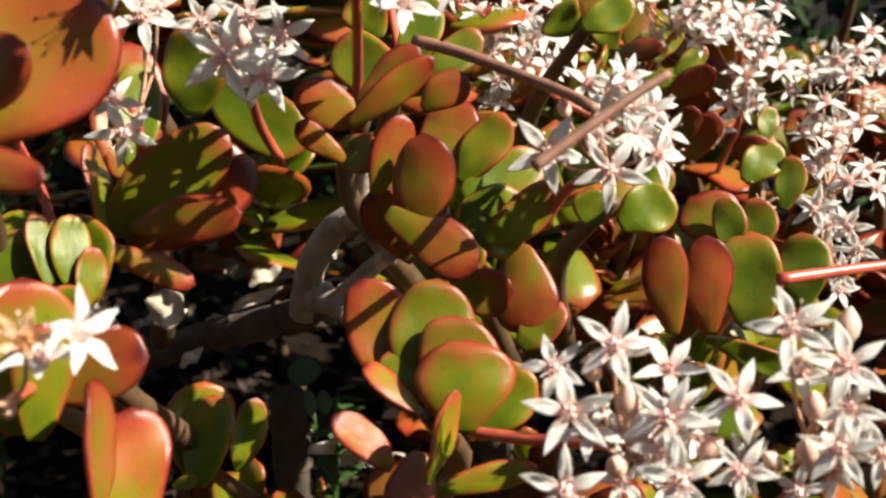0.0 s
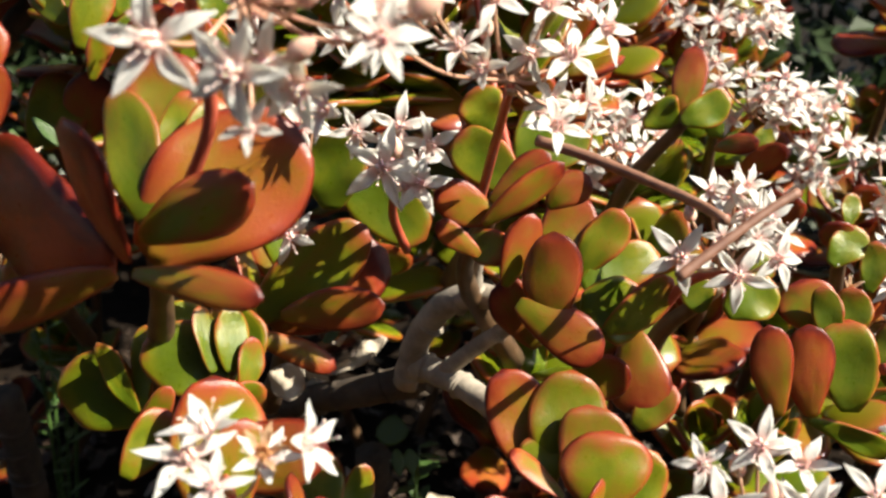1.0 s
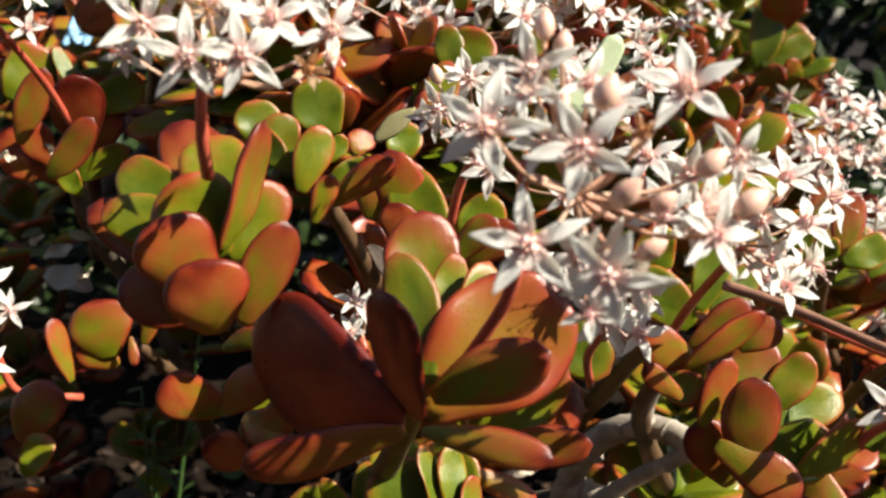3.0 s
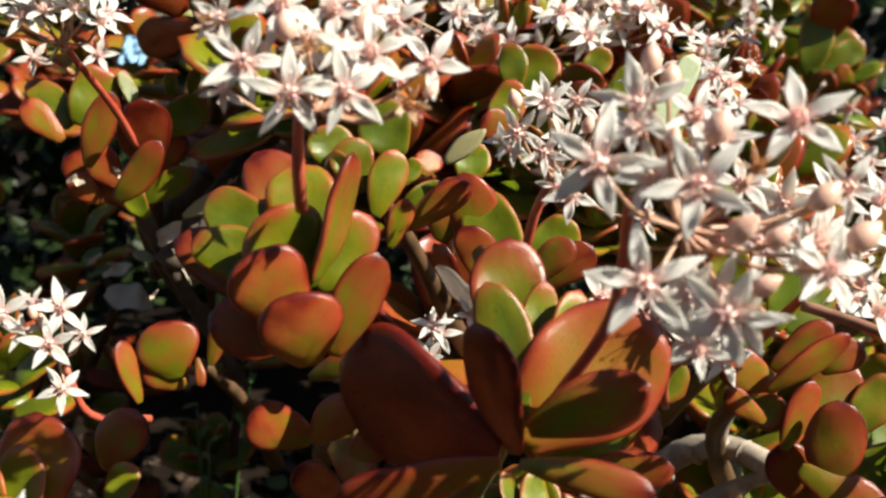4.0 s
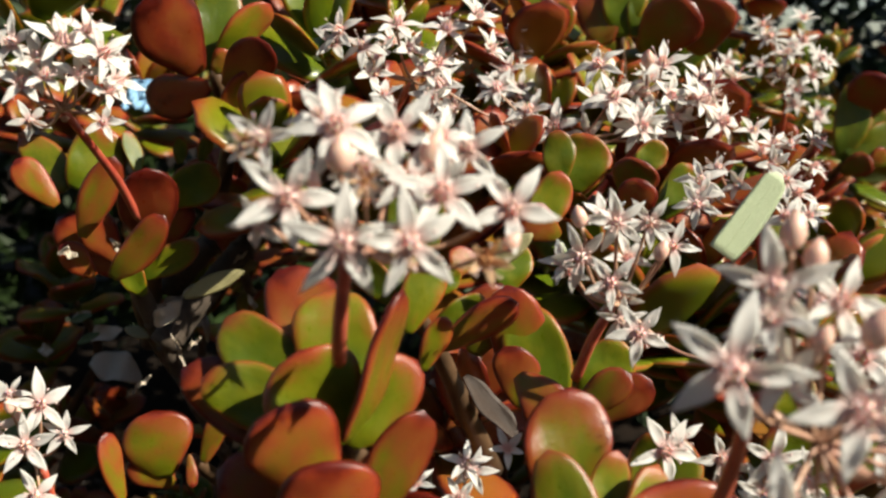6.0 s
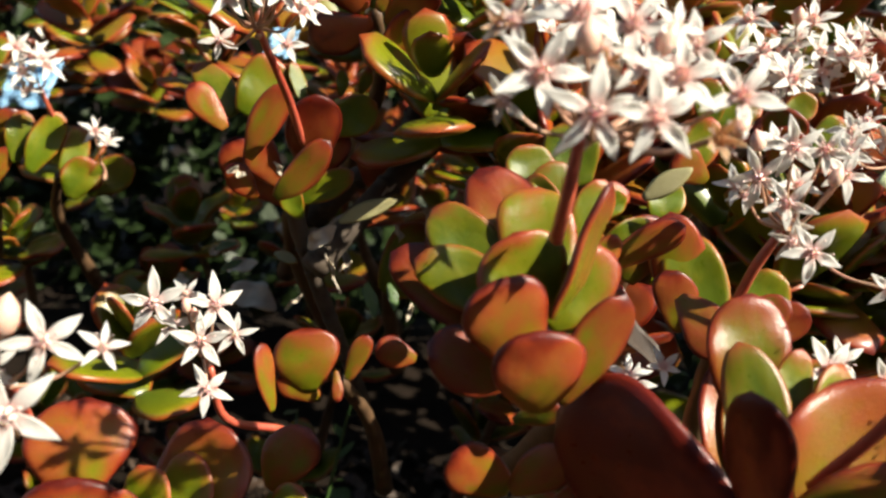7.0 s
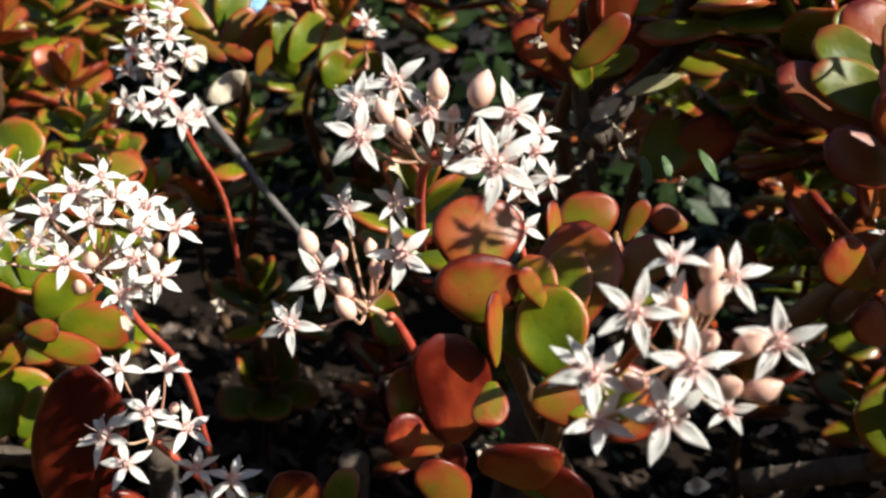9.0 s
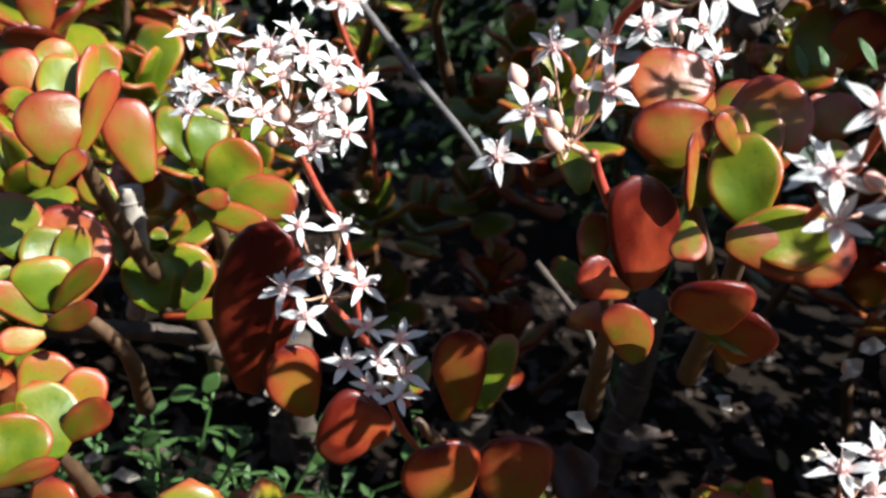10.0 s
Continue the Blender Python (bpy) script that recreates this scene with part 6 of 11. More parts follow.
flower(cl, (0.1067, 0.3686, 0.2763), (-0.23, -0.97, 0.10), 0.0154)
flower(cl, (0.1341, 0.3735, 0.2897), (0.51, -0.84, 0.20), 0.0154)
flower(cl, (0.1176, 0.3836, 0.3175), (-0.03, -0.73, 0.68), 0.0154)
back_flower(cl, (0.1214, 0.3952, 0.3032), (0.41, -1.19, 1.01), 0.0166)
back_flower(cl, (0.1170, 0.3824, 0.2944), (0.22, -0.67, 1.31), 0.0166)
back_flower(cl, (0.1288, 0.3925, 0.2954), (-0.77, -0.16, 0.67), 0.0166)
back_flower(cl, (0.1201, 0.3798, 0.2896), (-0.84, -1.26, 0.12), 0.0170)
back_flower(cl, (0.1292, 0.3962, 0.3092), (-0.37, -0.45, 0.78), 0.0166)
back_flower(cl, (0.1062, 0.3829, 0.3077), (-0.19, -0.75, 1.30), 0.0162)
back_flower(cl, (0.1218, 0.4003, 0.3111), (-0.27, -0.63, 1.03), 0.0162)
back_flower(cl, (0.1430, 0.3592, 0.3000), (0.07, -0.64, 0.72), 0.0161)
back_flower(cl, (0.1051, 0.3914, 0.3117), (-0.92, -0.50, 1.01), 0.0162)
back_flower(cl, (0.1200, 0.3819, 0.3110), (0.21, -0.78, 0.40), 0.0158)
back_flower(cl, (0.1323, 0.4075, 0.3052), (0.43, -0.55, 0.80), 0.0158)
back_flower(cl, (0.1164, 0.3729, 0.2829), (0.42, -0.97, 0.12), 0.0151)
back_flower(cl, (0.1028, 0.3781, 0.2730), (-0.24, -0.75, 0.57), 0.0141)
back_flower(cl, (0.1296, 0.3841, 0.2793), (0.39, -1.63, -0.08), 0.0141)
back_flower(cl, (0.1248, 0.3929, 0.3110), (-0.36, -0.91, 1.00), 0.0141)
stalks(cl, (0.1231, 0.3981, 0.2676), (0.1251, 0.4271, 0.2396), (0.1251, 0.4571, 0.1896))
cl = cluster(0.1531, 0.3619, 0.2961, CLUSTER_LABEL)
flower(cl, (0.1593, 0.3659, 0.3127), (0.30, -0.66, 0.69), 0.0173)
flower(cl, (0.1389, 0.3424, 0.3065), (-0.46, -0.86, 0.22), 0.0163)
flower(cl, (0.1508, 0.3531, 0.3069), (-0.20, -0.39, 0.90), 0.0152)
flower(cl, (0.1635, 0.3621, 0.3024), (0.21, -0.49, 0.85), 0.0169)
back_flower(cl, (0.1377, 0.3452, 0.3009), (-0.64, -0.65, 0.47), 0.0150)
back_flower(cl, (0.1393, 0.3462, 0.3035), (-0.21, -0.57, 0.35), 0.0150)
back_flower(cl, (0.1431, 0.3564, 0.2994), (-0.19, -0.95, 0.83), 0.0139)
back_flower(cl, (0.1737, 0.3621, 0.2973), (0.23, 0.32, 1.14), 0.0155)
stalks(cl, (0.1571, 0.3779, 0.2741), (0.1591, 0.4069, 0.2461), (0.1591, 0.4369, 0.1961))
cl = cluster(0.0894, 0.2678, 0.2589, CLUSTER_LABEL)
flower(cl, (0.0894, 0.2578, 0.2789), (0.09, -0.60, 0.79), 0.0126, None, True)
back_flower(cl, (0.0904, 0.2687, 0.2843), (0.20, -0.61, 0.68), 0.0116)
stalks(cl, (0.0934, 0.2838, 0.2369), (0.0954, 0.3128, 0.2089), (0.0954, 0.3428, 0.1589))
cl = cluster(-0.0661, 0.1289, 0.2881, CLUSTER_LABEL)
flower(cl, (-0.0719, 0.1254, 0.2990), (-0.04, -0.51, 0.86), 0.0190)
flower(cl, (-0.0601, 0.1256, 0.2997), (0.28, -0.66, 0.70), 0.0171, None, True)
flower(cl, (-0.0661, 0.1178, 0.2985), (0.04, -0.67, 0.74), 0.0136)
back_flower(cl, (-0.0693, 0.1279, 0.3023), (-0.22, -0.21, 1.39), 0.0170)
back_flower(cl, (-0.0614, 0.1334, 0.2931), (0.11, -0.25, 0.97), 0.0157)
back_flower(cl, (-0.0537, 0.1283, 0.3000), (1.00, -0.48, 0.35), 0.0157)
back_flower(cl, (-0.0680, 0.1161, 0.2920), (0.16, -1.02, 1.07), 0.0125)
stalks(cl, (-0.0761, 0.1597, 0.2751), (-0.0862, 0.1744, 0.2680))
cl = cluster(-0.0712, 0.1418, 0.3751, BUDDED_LABEL)
flower(cl, (-0.0783, 0.1300, 0.3826), (-0.12, -0.98, 0.15), 0.0201, (0.99, -0.12, 0.03))
flower(cl, (-0.0637, 0.1258, 0.3800), (-0.22, -0.94, 0.27), 0.0192, (-0.97, 0.20, -0.16))
flower(cl, (-0.0713, 0.1240, 0.3655), (-0.17, -0.97, 0.17), 0.0195, (-0.97, 0.21, 0.14))
flower(cl, (-0.0594, 0.1204, 0.3619), (-0.15, -0.98, 0.15), 0.0176, (0.96, -0.28, -0.07))
flower(cl, (-0.0402, 0.1342, 0.3651), (0.12, -0.96, 0.26), 0.0161, (0.41, -0.38, -0.83))
flower(cl, (-0.0455, 0.1398, 0.3884), (0.01, -0.87, 0.50), 0.0196, (-0.94, 0.32, 0.13))
flower(cl, (-0.0707, 0.1416, 0.3906), (-0.25, -0.84, 0.48), 0.0173, (-0.18, 0.12, 0.98))
flower(cl, (-0.0536, 0.1317, 0.3818), (-0.17, -0.88, 0.44), 0.0122, (0.83, -0.15, 0.54), True)
flower(cl, (-0.0602, 0.1323, 0.3519), (-0.19, -0.97, -0.13), 0.0118, (0.02, -0.34, -0.94))
flower(cl, (-0.0611, 0.1435, 0.3887), (-0.19, -0.79, 0.58), 0.0140, (-0.76, 0.23, 0.61))
flower(cl, (-0.0350, 0.1436, 0.3772), (0.18, -0.87, 0.46), 0.0141, (0.45, -0.02, 0.89))
back_flower(cl, (-0.0578, 0.1337, 0.3615), (-0.06, -1.00, -0.04), 0.0154)
back_flower(cl, (-0.0408, 0.1413, 0.3690), (0.33, -0.85, 0.41), 0.0152)
back_flower(cl, (-0.0673, 0.1418, 0.3782), (-0.53, -0.74, 0.42), 0.0158)
back_flower(cl, (-0.0620, 0.1330, 0.3613), (-0.54, -0.82, 0.19), 0.0140)
back_flower(cl, (-0.0527, 0.1340, 0.3578), (-0.27, -0.94, -0.20), 0.0159)
back_flower(cl, (-0.0714, 0.1390, 0.3865), (-0.54, -0.49, 0.68), 0.0136)
back_flower(cl, (-0.0429, 0.1398, 0.3645), (0.47, -0.81, 0.36), 0.0142)
back_flower(cl, (-0.0573, 0.1392, 0.3853), (-0.02, -0.61, 0.79), 0.0131)
back_flower(cl, (-0.0405, 0.1401, 0.3683), (0.54, -0.77, 0.33), 0.0158)
bud(cl, (-0.0572, 0.1272, 0.3725), (0.54, -0.38, 0.67), 0.0041)
bud(cl, (-0.0506, 0.1292, 0.3712), (0.66, -0.22, 0.65), 0.0033)
bud(cl, (-0.0595, 0.1349, 0.3872), (0.50, -0.11, 1.31), 0.0044)
bud(cl, (-0.0423, 0.1349, 0.3764), (0.76, 0.01, 0.81), 0.0041)
bud(cl, (-0.0344, 0.1376, 0.3695), (0.77, 0.10, 0.66), 0.0048)
bud(cl, (-0.0688, 0.1433, 0.3971), (0.07, 0.24, 1.57), 0.0035)
bud(cl, (-0.0657, 0.1427, 0.3945), (0.21, 0.23, 1.54), 0.0033)
bud(cl, (-0.0523, 0.1293, 0.3634), (0.58, -0.20, 0.41), 0.0034)
bud(cl, (-0.0664, 0.1343, 0.3856), (0.27, -0.24, 1.38), 0.0027)
stalks(cl, (-0.0714, 0.1541, 0.3504), (-0.0809, 0.1616, 0.3299))
cl = cluster(-0.0766, 0.2260, 0.3661, CLUSTER_LABEL)
flower(cl, (-0.0868, 0.2179, 0.3763), (-0.29, -0.95, 0.11), 0.0154, (-0.51, 0.13, 0.85))
flower(cl, (-0.0808, 0.2140, 0.3721), (-0.17, -0.99, 0.04), 0.0141, (-0.93, 0.01, -0.36))
flower(cl, (-0.0796, 0.2220, 0.3835), (-0.17, -0.86, 0.48), 0.0155, (-0.35, 0.11, 0.93))
flower(cl, (-0.0723, 0.2233, 0.3838), (0.10, -0.87, 0.48), 0.0139, (0.49, 0.03, 0.87))
flower(cl, (-0.0742, 0.2117, 0.3623), (0.01, -1.00, -0.01), 0.0152, (-0.02, -0.18, -0.98))
flower(cl, (-0.0559, 0.2139, 0.3559), (0.13, -0.97, 0.21), 0.0127, (0.16, 0.18, 0.97))
flower(cl, (-0.0665, 0.2253, 0.3785), (-0.02, -0.91, 0.40), 0.0134, (-0.77, 0.16, 0.62))
flower(cl, (-0.0771, 0.2180, 0.3632), (-0.07, -0.99, -0.13), 0.0117, (0.93, -0.01, 0.36))
flower(cl, (-0.0883, 0.2228, 0.3715), (-0.53, -0.85, 0.01), 0.0099, (-0.93, -0.02, -0.36))
back_flower(cl, (-0.0750, 0.2302, 0.3737), (0.00, -0.75, 0.66), 0.0134)
back_flower(cl, (-0.0759, 0.2269, 0.3655), (-0.36, -0.93, 0.08), 0.0115)
back_flower(cl, (-0.0814, 0.2318, 0.3828), (-0.10, -0.68, 0.73), 0.0128)
back_flower(cl, (-0.0774, 0.2291, 0.3654), (-0.31, -0.94, 0.18), 0.0126)
back_flower(cl, (-0.0791, 0.2273, 0.3819), (0.09, -0.62, 0.78), 0.0112)
back_flower(cl, (-0.0896, 0.2250, 0.3729), (-0.52, -0.67, 0.54), 0.0124)
bud(cl, (-0.0876, 0.2217, 0.3835), (-0.43, 0.03, 1.44), 0.0036)
bud(cl, (-0.0698, 0.2208, 0.3776), (0.37, -0.10, 1.42), 0.0033)
stalks(cl, (-0.0811, 0.2283, 0.3553), (-0.0834, 0.2335, 0.3435))
cl = cluster(-0.1295, 0.1581, 0.3863, BUDDED_LABEL)
flower(cl, (-0.1371, 0.1500, 0.3961), (-0.02, -0.99, 0.15), 0.0173, (-0.81, -0.22, -0.54))
flower(cl, (-0.1285, 0.1450, 0.3915), (0.19, -0.98, -0.04), 0.0180, (-0.01, 0.08, 1.00))
flower(cl, (-0.1194, 0.1464, 0.3919), (0.23, -0.97, -0.02), 0.0170, (-0.33, -0.12, -0.94))
flower(cl, (-0.1158, 0.1542, 0.3977), (0.20, -0.88, 0.44), 0.0173, (-0.96, -0.09, 0.25))
flower(cl, (-0.1054, 0.1571, 0.3957), (0.54, -0.81, 0.25), 0.0161, (0.99, 0.04, -0.17))
flower(cl, (-0.1090, 0.1513, 0.3892), (0.22, -0.98, -0.01), 0.0138, (0.18, -0.08, -0.98), True)
flower(cl, (-0.1321, 0.1587, 0.4056), (0.15, -0.79, 0.60), 0.0181, (-0.98, -0.20, 0.03))
flower(cl, (-0.1233, 0.1630, 0.4050), (0.21, -0.77, 0.60), 0.0170, (-0.93, -0.14, -0.35))
flower(cl, (-0.1269, 0.1550, 0.3985), (0.16, -0.93, 0.34), 0.0085, (0.75, 0.16, 0.64), True)
flower(cl, (-0.1447, 0.1574, 0.4022), (-0.06, -0.91, 0.41), 0.0106, (0.47, 0.15, 0.87), True)
flower(cl, (-0.1124, 0.1669, 0.4029), (0.36, -0.78, 0.51), 0.0137, (0.86, 0.08, 0.51))
flower(cl, (-0.1430, 0.1577, 0.3908), (-0.15, -0.99, -0.02), 0.0102, (-0.49, -0.06, 0.87))
back_flower(cl, (-0.1350, 0.1648, 0.4064), (-0.18, -0.69, 0.70), 0.0124)
back_flower(cl, (-0.1283, 0.1616, 0.3979), (0.31, -0.89, 0.34), 0.0122)
back_flower(cl, (-0.1168, 0.1632, 0.4047), (0.46, -0.65, 0.60), 0.0118)
back_flower(cl, (-0.1279, 0.1603, 0.3999), (0.34, -0.91, 0.23), 0.0125)
back_flower(cl, (-0.1206, 0.1583, 0.3985), (0.09, -0.81, 0.57), 0.0141)
back_flower(cl, (-0.1424, 0.1570, 0.4034), (-0.23, -0.91, 0.35), 0.0126)
bud(cl, (-0.1305, 0.1537, 0.4017), (-0.06, -0.03, 1.54), 0.0043)
bud(cl, (-0.1342, 0.1545, 0.3975), (-0.31, -0.03, 1.49), 0.0022)
bud(cl, (-0.1180, 0.1604, 0.4024), (0.45, 0.29, 1.42), 0.0037)
bud(cl, (-0.1054, 0.1539, 0.3910), (0.76, 0.06, 0.93), 0.0026)
stalks(cl, (-0.1301, 0.1597, 0.3761), (-0.1308, 0.1657, 0.3672))
cl = cluster(-0.2236, 0.2612, 0.2958, CLUSTER_LABEL)
flower(cl, (-0.2389, 0.2542, 0.3154), (0.15, -0.91, 0.38), 0.0213, (-0.22, 0.23, 0.95))
flower(cl, (-0.2216, 0.2560, 0.3168), (0.47, -0.79, 0.39), 0.0197, (-0.27, 0.22, 0.94))
flower(cl, (-0.2233, 0.2506, 0.3074), (0.36, -0.87, 0.33), 0.0195, (0.84, 0.42, 0.35))
flower(cl, (-0.2208, 0.2506, 0.2931), (0.32, -0.93, 0.19), 0.0168, (0.06, -0.38, -0.92))
flower(cl, (-0.2339, 0.2562, 0.3090), (0.24, -0.92, 0.31), 0.0147, (-0.92, -0.24, 0.30))
flower(cl, (-0.2155, 0.2567, 0.3086), (0.64, -0.70, 0.32), 0.0143, (0.91, 0.36, 0.21))
flower(cl, (-0.2314, 0.2595, 0.3178), (0.27, -0.78, 0.56), 0.0115, (0.35, 0.40, 0.85))
bud(cl, (-0.2302, 0.2568, 0.3145), (-0.36, -0.00, 1.51), 0.0029)
bud(cl, (-0.2274, 0.2565, 0.3124), (-0.28, -0.04, 1.53), 0.0026)
stalks(cl, (-0.2196, 0.2667, 0.2779), (-0.2055, 0.2816, 0.2701))
cl = cluster(-0.2314, 0.1524, 0.3293, BUDDED_LABEL)
flower(cl, (-0.2163, 0.1388, 0.3319), (0.29, -0.94, 0.16), 0.0204, (-0.93, -0.32, -0.20))
flower(cl, (-0.2162, 0.1497, 0.3410), (0.29, -0.79, 0.55), 0.0171, (-0.45, 0.02, 0.89))
flower(cl, (-0.2335, 0.1493, 0.3382), (0.26, -0.79, 0.55), 0.0165, (-0.83, -0.38, -0.41))
flower(cl, (-0.2418, 0.1524, 0.3432), (0.23, -0.67, 0.70), 0.0155, (0.56, 0.35, 0.75))
flower(cl, (-0.2492, 0.1497, 0.3378), (0.03, -0.86, 0.52), 0.0141, (0.03, 0.19, 0.98))
flower(cl, (-0.2464, 0.1443, 0.3318), (0.30, -0.91, 0.29), 0.0173, (-0.45, -0.38, -0.81))
flower(cl, (-0.2111, 0.1619, 0.3364), (0.52, -0.63, 0.57), 0.0111, (-0.90, -0.14, 0.41))
flower(cl, (-0.2286, 0.1538, 0.3328), (0.37, -0.84, 0.39), 0.0131, (-0.19, -0.26, -0.95))
back_flower(cl, (-0.2506, 0.1547, 0.3379), (-0.30, -0.78, 0.55), 0.0150)
back_flower(cl, (-0.2441, 0.1510, 0.3375), (0.12, -0.81, 0.57), 0.0130)
bud(cl, (-0.2322, 0.1498, 0.3433), (-0.17, 0.05, 1.55), 0.0046)
bud(cl, (-0.2232, 0.1493, 0.3438), (0.26, 0.05, 1.45), 0.0057)
bud(cl, (-0.2423, 0.1484, 0.3365), (-0.76, -0.04, 1.19), 0.0040)
bud(cl, (-0.2376, 0.1464, 0.3339), (-0.63, -0.30, 1.15), 0.0039)
bud(cl, (-0.2286, 0.1511, 0.3380), (0.12, 0.08, 1.52), 0.0030)
stalks(cl, (-0.2405, 0.1821, 0.3168), (-0.2413, 0.1971, 0.2952))
cl = cluster(-0.2366, 0.1517, 0.2917, BUDDED_LABEL)
flower(cl, (-0.2505, 0.1533, 0.3135), (0.05, -0.85, 0.52), 0.0138, (0.01, 0.30, 0.95))
flower(cl, (-0.2399, 0.1559, 0.3165), (0.29, -0.54, 0.79), 0.0128, (0.02, 0.28, 0.96))
flower(cl, (-0.2353, 0.1479, 0.3075), (0.39, -0.87, 0.31), 0.0170, (-0.49, 0.11, 0.86))
flower(cl, (-0.2519, 0.1450, 0.2995), (0.12, -0.94, 0.32), 0.0160, (0.31, 0.48, 0.82))
flower(cl, (-0.2571, 0.1432, 0.2882), (0.16, -0.97, 0.17), 0.0149, (0.32, -0.26, -0.91))
bud(cl, (-0.2562, 0.1481, 0.3056), (-0.77, 0.07, 1.22), 0.0046)
bud(cl, (-0.2496, 0.1508, 0.3040), (-0.70, 0.15, 1.32), 0.0037)
bud(cl, (-0.2456, 0.1456, 0.2978), (-0.70, -0.20, 1.16), 0.0040)
bud(cl, (-0.2448, 0.1446, 0.2935), (-0.72, -0.33, 0.90), 0.0044)
bud(cl, (-0.2412, 0.1515, 0.3013), (-0.47, 0.17, 1.49), 0.0035)
bud(cl, (-0.2431, 0.1524, 0.3056), (-0.46, 0.23, 1.49), 0.0031)
stalks(cl, (-0.2352, 0.1623, 0.2836), (-0.2251, 0.1740, 0.2629))
cl = cluster(-0.1766, 0.1227, 0.3146, BUDDED_LABEL)
flower(cl, (-0.1855, 0.1092, 0.3167), (0.04, -0.94, 0.34), 0.0168, (-0.89, 0.03, 0.45))
flower(cl, (-0.1901, 0.1074, 0.3050), (-0.02, -0.96, 0.29), 0.0161, (-0.89, -0.31, -0.32))
flower(cl, (-0.1746, 0.1071, 0.3101), (0.07, -0.92, 0.39), 0.0175, (-0.21, 0.37, 0.90))
flower(cl, (-0.1770, 0.1063, 0.3009), (0.13, -0.98, 0.15), 0.0176, (0.91, -0.12, -0.41))
flower(cl, (-0.1877, 0.1095, 0.2960), (0.11, -0.99, 0.05), 0.0144, (0.15, -0.44, -0.89))
flower(cl, (-0.1609, 0.1148, 0.3146), (0.21, -0.85, 0.47), 0.0161, (0.82, 0.19, 0.54))
flower(cl, (-0.1699, 0.1198, 0.3229), (0.17, -0.72, 0.67), 0.0146, (0.91, 0.16, 0.38))
flower(cl, (-0.1802, 0.1185, 0.3243), (-0.15, -0.43, 0.89), 0.0125, (-0.87, -0.23, -0.44))
flower(cl, (-0.1657, 0.1201, 0.2985), (0.28, -0.96, 0.05), 0.0103, (0.58, -0.34, -0.74))
back_flower(cl, (-0.1924, 0.1139, 0.3032), (-0.24, -0.70, 0.68), 0.0139)
back_flower(cl, (-0.1791, 0.1185, 0.3156), (-0.19, -0.77, 0.61), 0.0146)
bud(cl, (-0.1783, 0.1126, 0.3172), (-0.25, -0.57, 0.96), 0.0039)
bud(cl, (-0.1734, 0.1160, 0.3187), (0.18, -0.44, 1.15), 0.0044)
bud(cl, (-0.1726, 0.1124, 0.3128), (0.16, -0.55, 0.64), 0.0036)
bud(cl, (-0.1662, 0.1135, 0.3130), (0.48, -0.33, 0.68), 0.0043)
bud(cl, (-0.1626, 0.1141, 0.3054), (0.47, -0.17, 0.38), 0.0047)
bud(cl, (-0.1682, 0.1112, 0.3058), (0.28, -0.36, 0.35), 0.0043)
bud(cl, (-0.1828, 0.1104, 0.3040), (-0.40, -0.38, 0.28), 0.0036)
bud(cl, (-0.1739, 0.1192, 0.3232), (0.11, -0.09, 1.48), 0.0042)
bud(cl, (-0.1760, 0.1168, 0.3157), (-0.04, -0.59, 0.91), 0.0029)
stalks(cl, (-0.1781, 0.1383, 0.3148), (-0.1812, 0.1585, 0.2949), (-0.1916, 0.1759, 0.2687))
cl = cluster(-0.3301, 0.1867, 0.2771, BUDDED_LABEL)
flower(cl, (-0.3510, 0.1793, 0.2997), (-0.09, -0.48, 0.87), 0.0179)
flower(cl, (-0.3411, 0.1788, 0.2907), (0.23, -0.55, 0.80), 0.0179)
flower(cl, (-0.3522, 0.1738, 0.2844), (-0.08, -0.79, 0.61), 0.0163)
flower(cl, (-0.3357, 0.1825, 0.2977), (0.24, -0.50, 0.83), 0.0179)
flower(cl, (-0.3255, 0.1851, 0.2976), (0.36, -0.47, 0.81), 0.0179)
flower(cl, (-0.3169, 0.1866, 0.2957), (0.66, -0.39, 0.64), 0.0179)
flower(cl, (-0.3083, 0.1871, 0.2908), (0.67, -0.37, 0.64), 0.0179)
flower(cl, (-0.3172, 0.1818, 0.2817), (0.67, -0.66, 0.35), 0.0179)
flower(cl, (-0.3097, 0.1824, 0.2777), (0.65, -0.67, 0.35), 0.0163)
flower(cl, (-0.3184, 0.1783, 0.2722), (0.70, -0.37, 0.61), 0.0179)
flower(cl, (-0.3338, 0.1768, 0.2793), (0.38, -0.66, 0.65), 0.0179)
flower(cl, (-0.3526, 0.1715, 0.2777), (-0.19, -0.87, 0.46), 0.0144)
flower(cl, (-0.3301, 0.1814, 0.2903), (0.36, -0.68, 0.63), 0.0150)
flower(cl, (-0.3173, 0.1843, 0.2890), (0.63, -0.47, 0.62), 0.0160)
flower(cl, (-0.3425, 0.1758, 0.2830), (-0.14, -0.78, 0.60), 0.0144)
flower(cl, (-0.3296, 0.1855, 0.3020), (0.44, -0.35, 0.83), 0.0144)
back_flower(cl, (-0.3582, 0.1797, 0.2980), (-0.06, -0.99, 0.79), 0.0165)
back_flower(cl, (-0.3646, 0.1899, 0.2806), (0.25, -0.63, 0.30), 0.0150)
back_flower(cl, (-0.3378, 0.1918, 0.2940), (0.28, -1.03, 0.19), 0.0165)
back_flower(cl, (-0.3237, 0.1972, 0.2880), (0.69, -0.30, 0.68), 0.0165)
back_flower(cl, (-0.3289, 0.1957, 0.2743), (0.03, -0.76, 0.80), 0.0165)
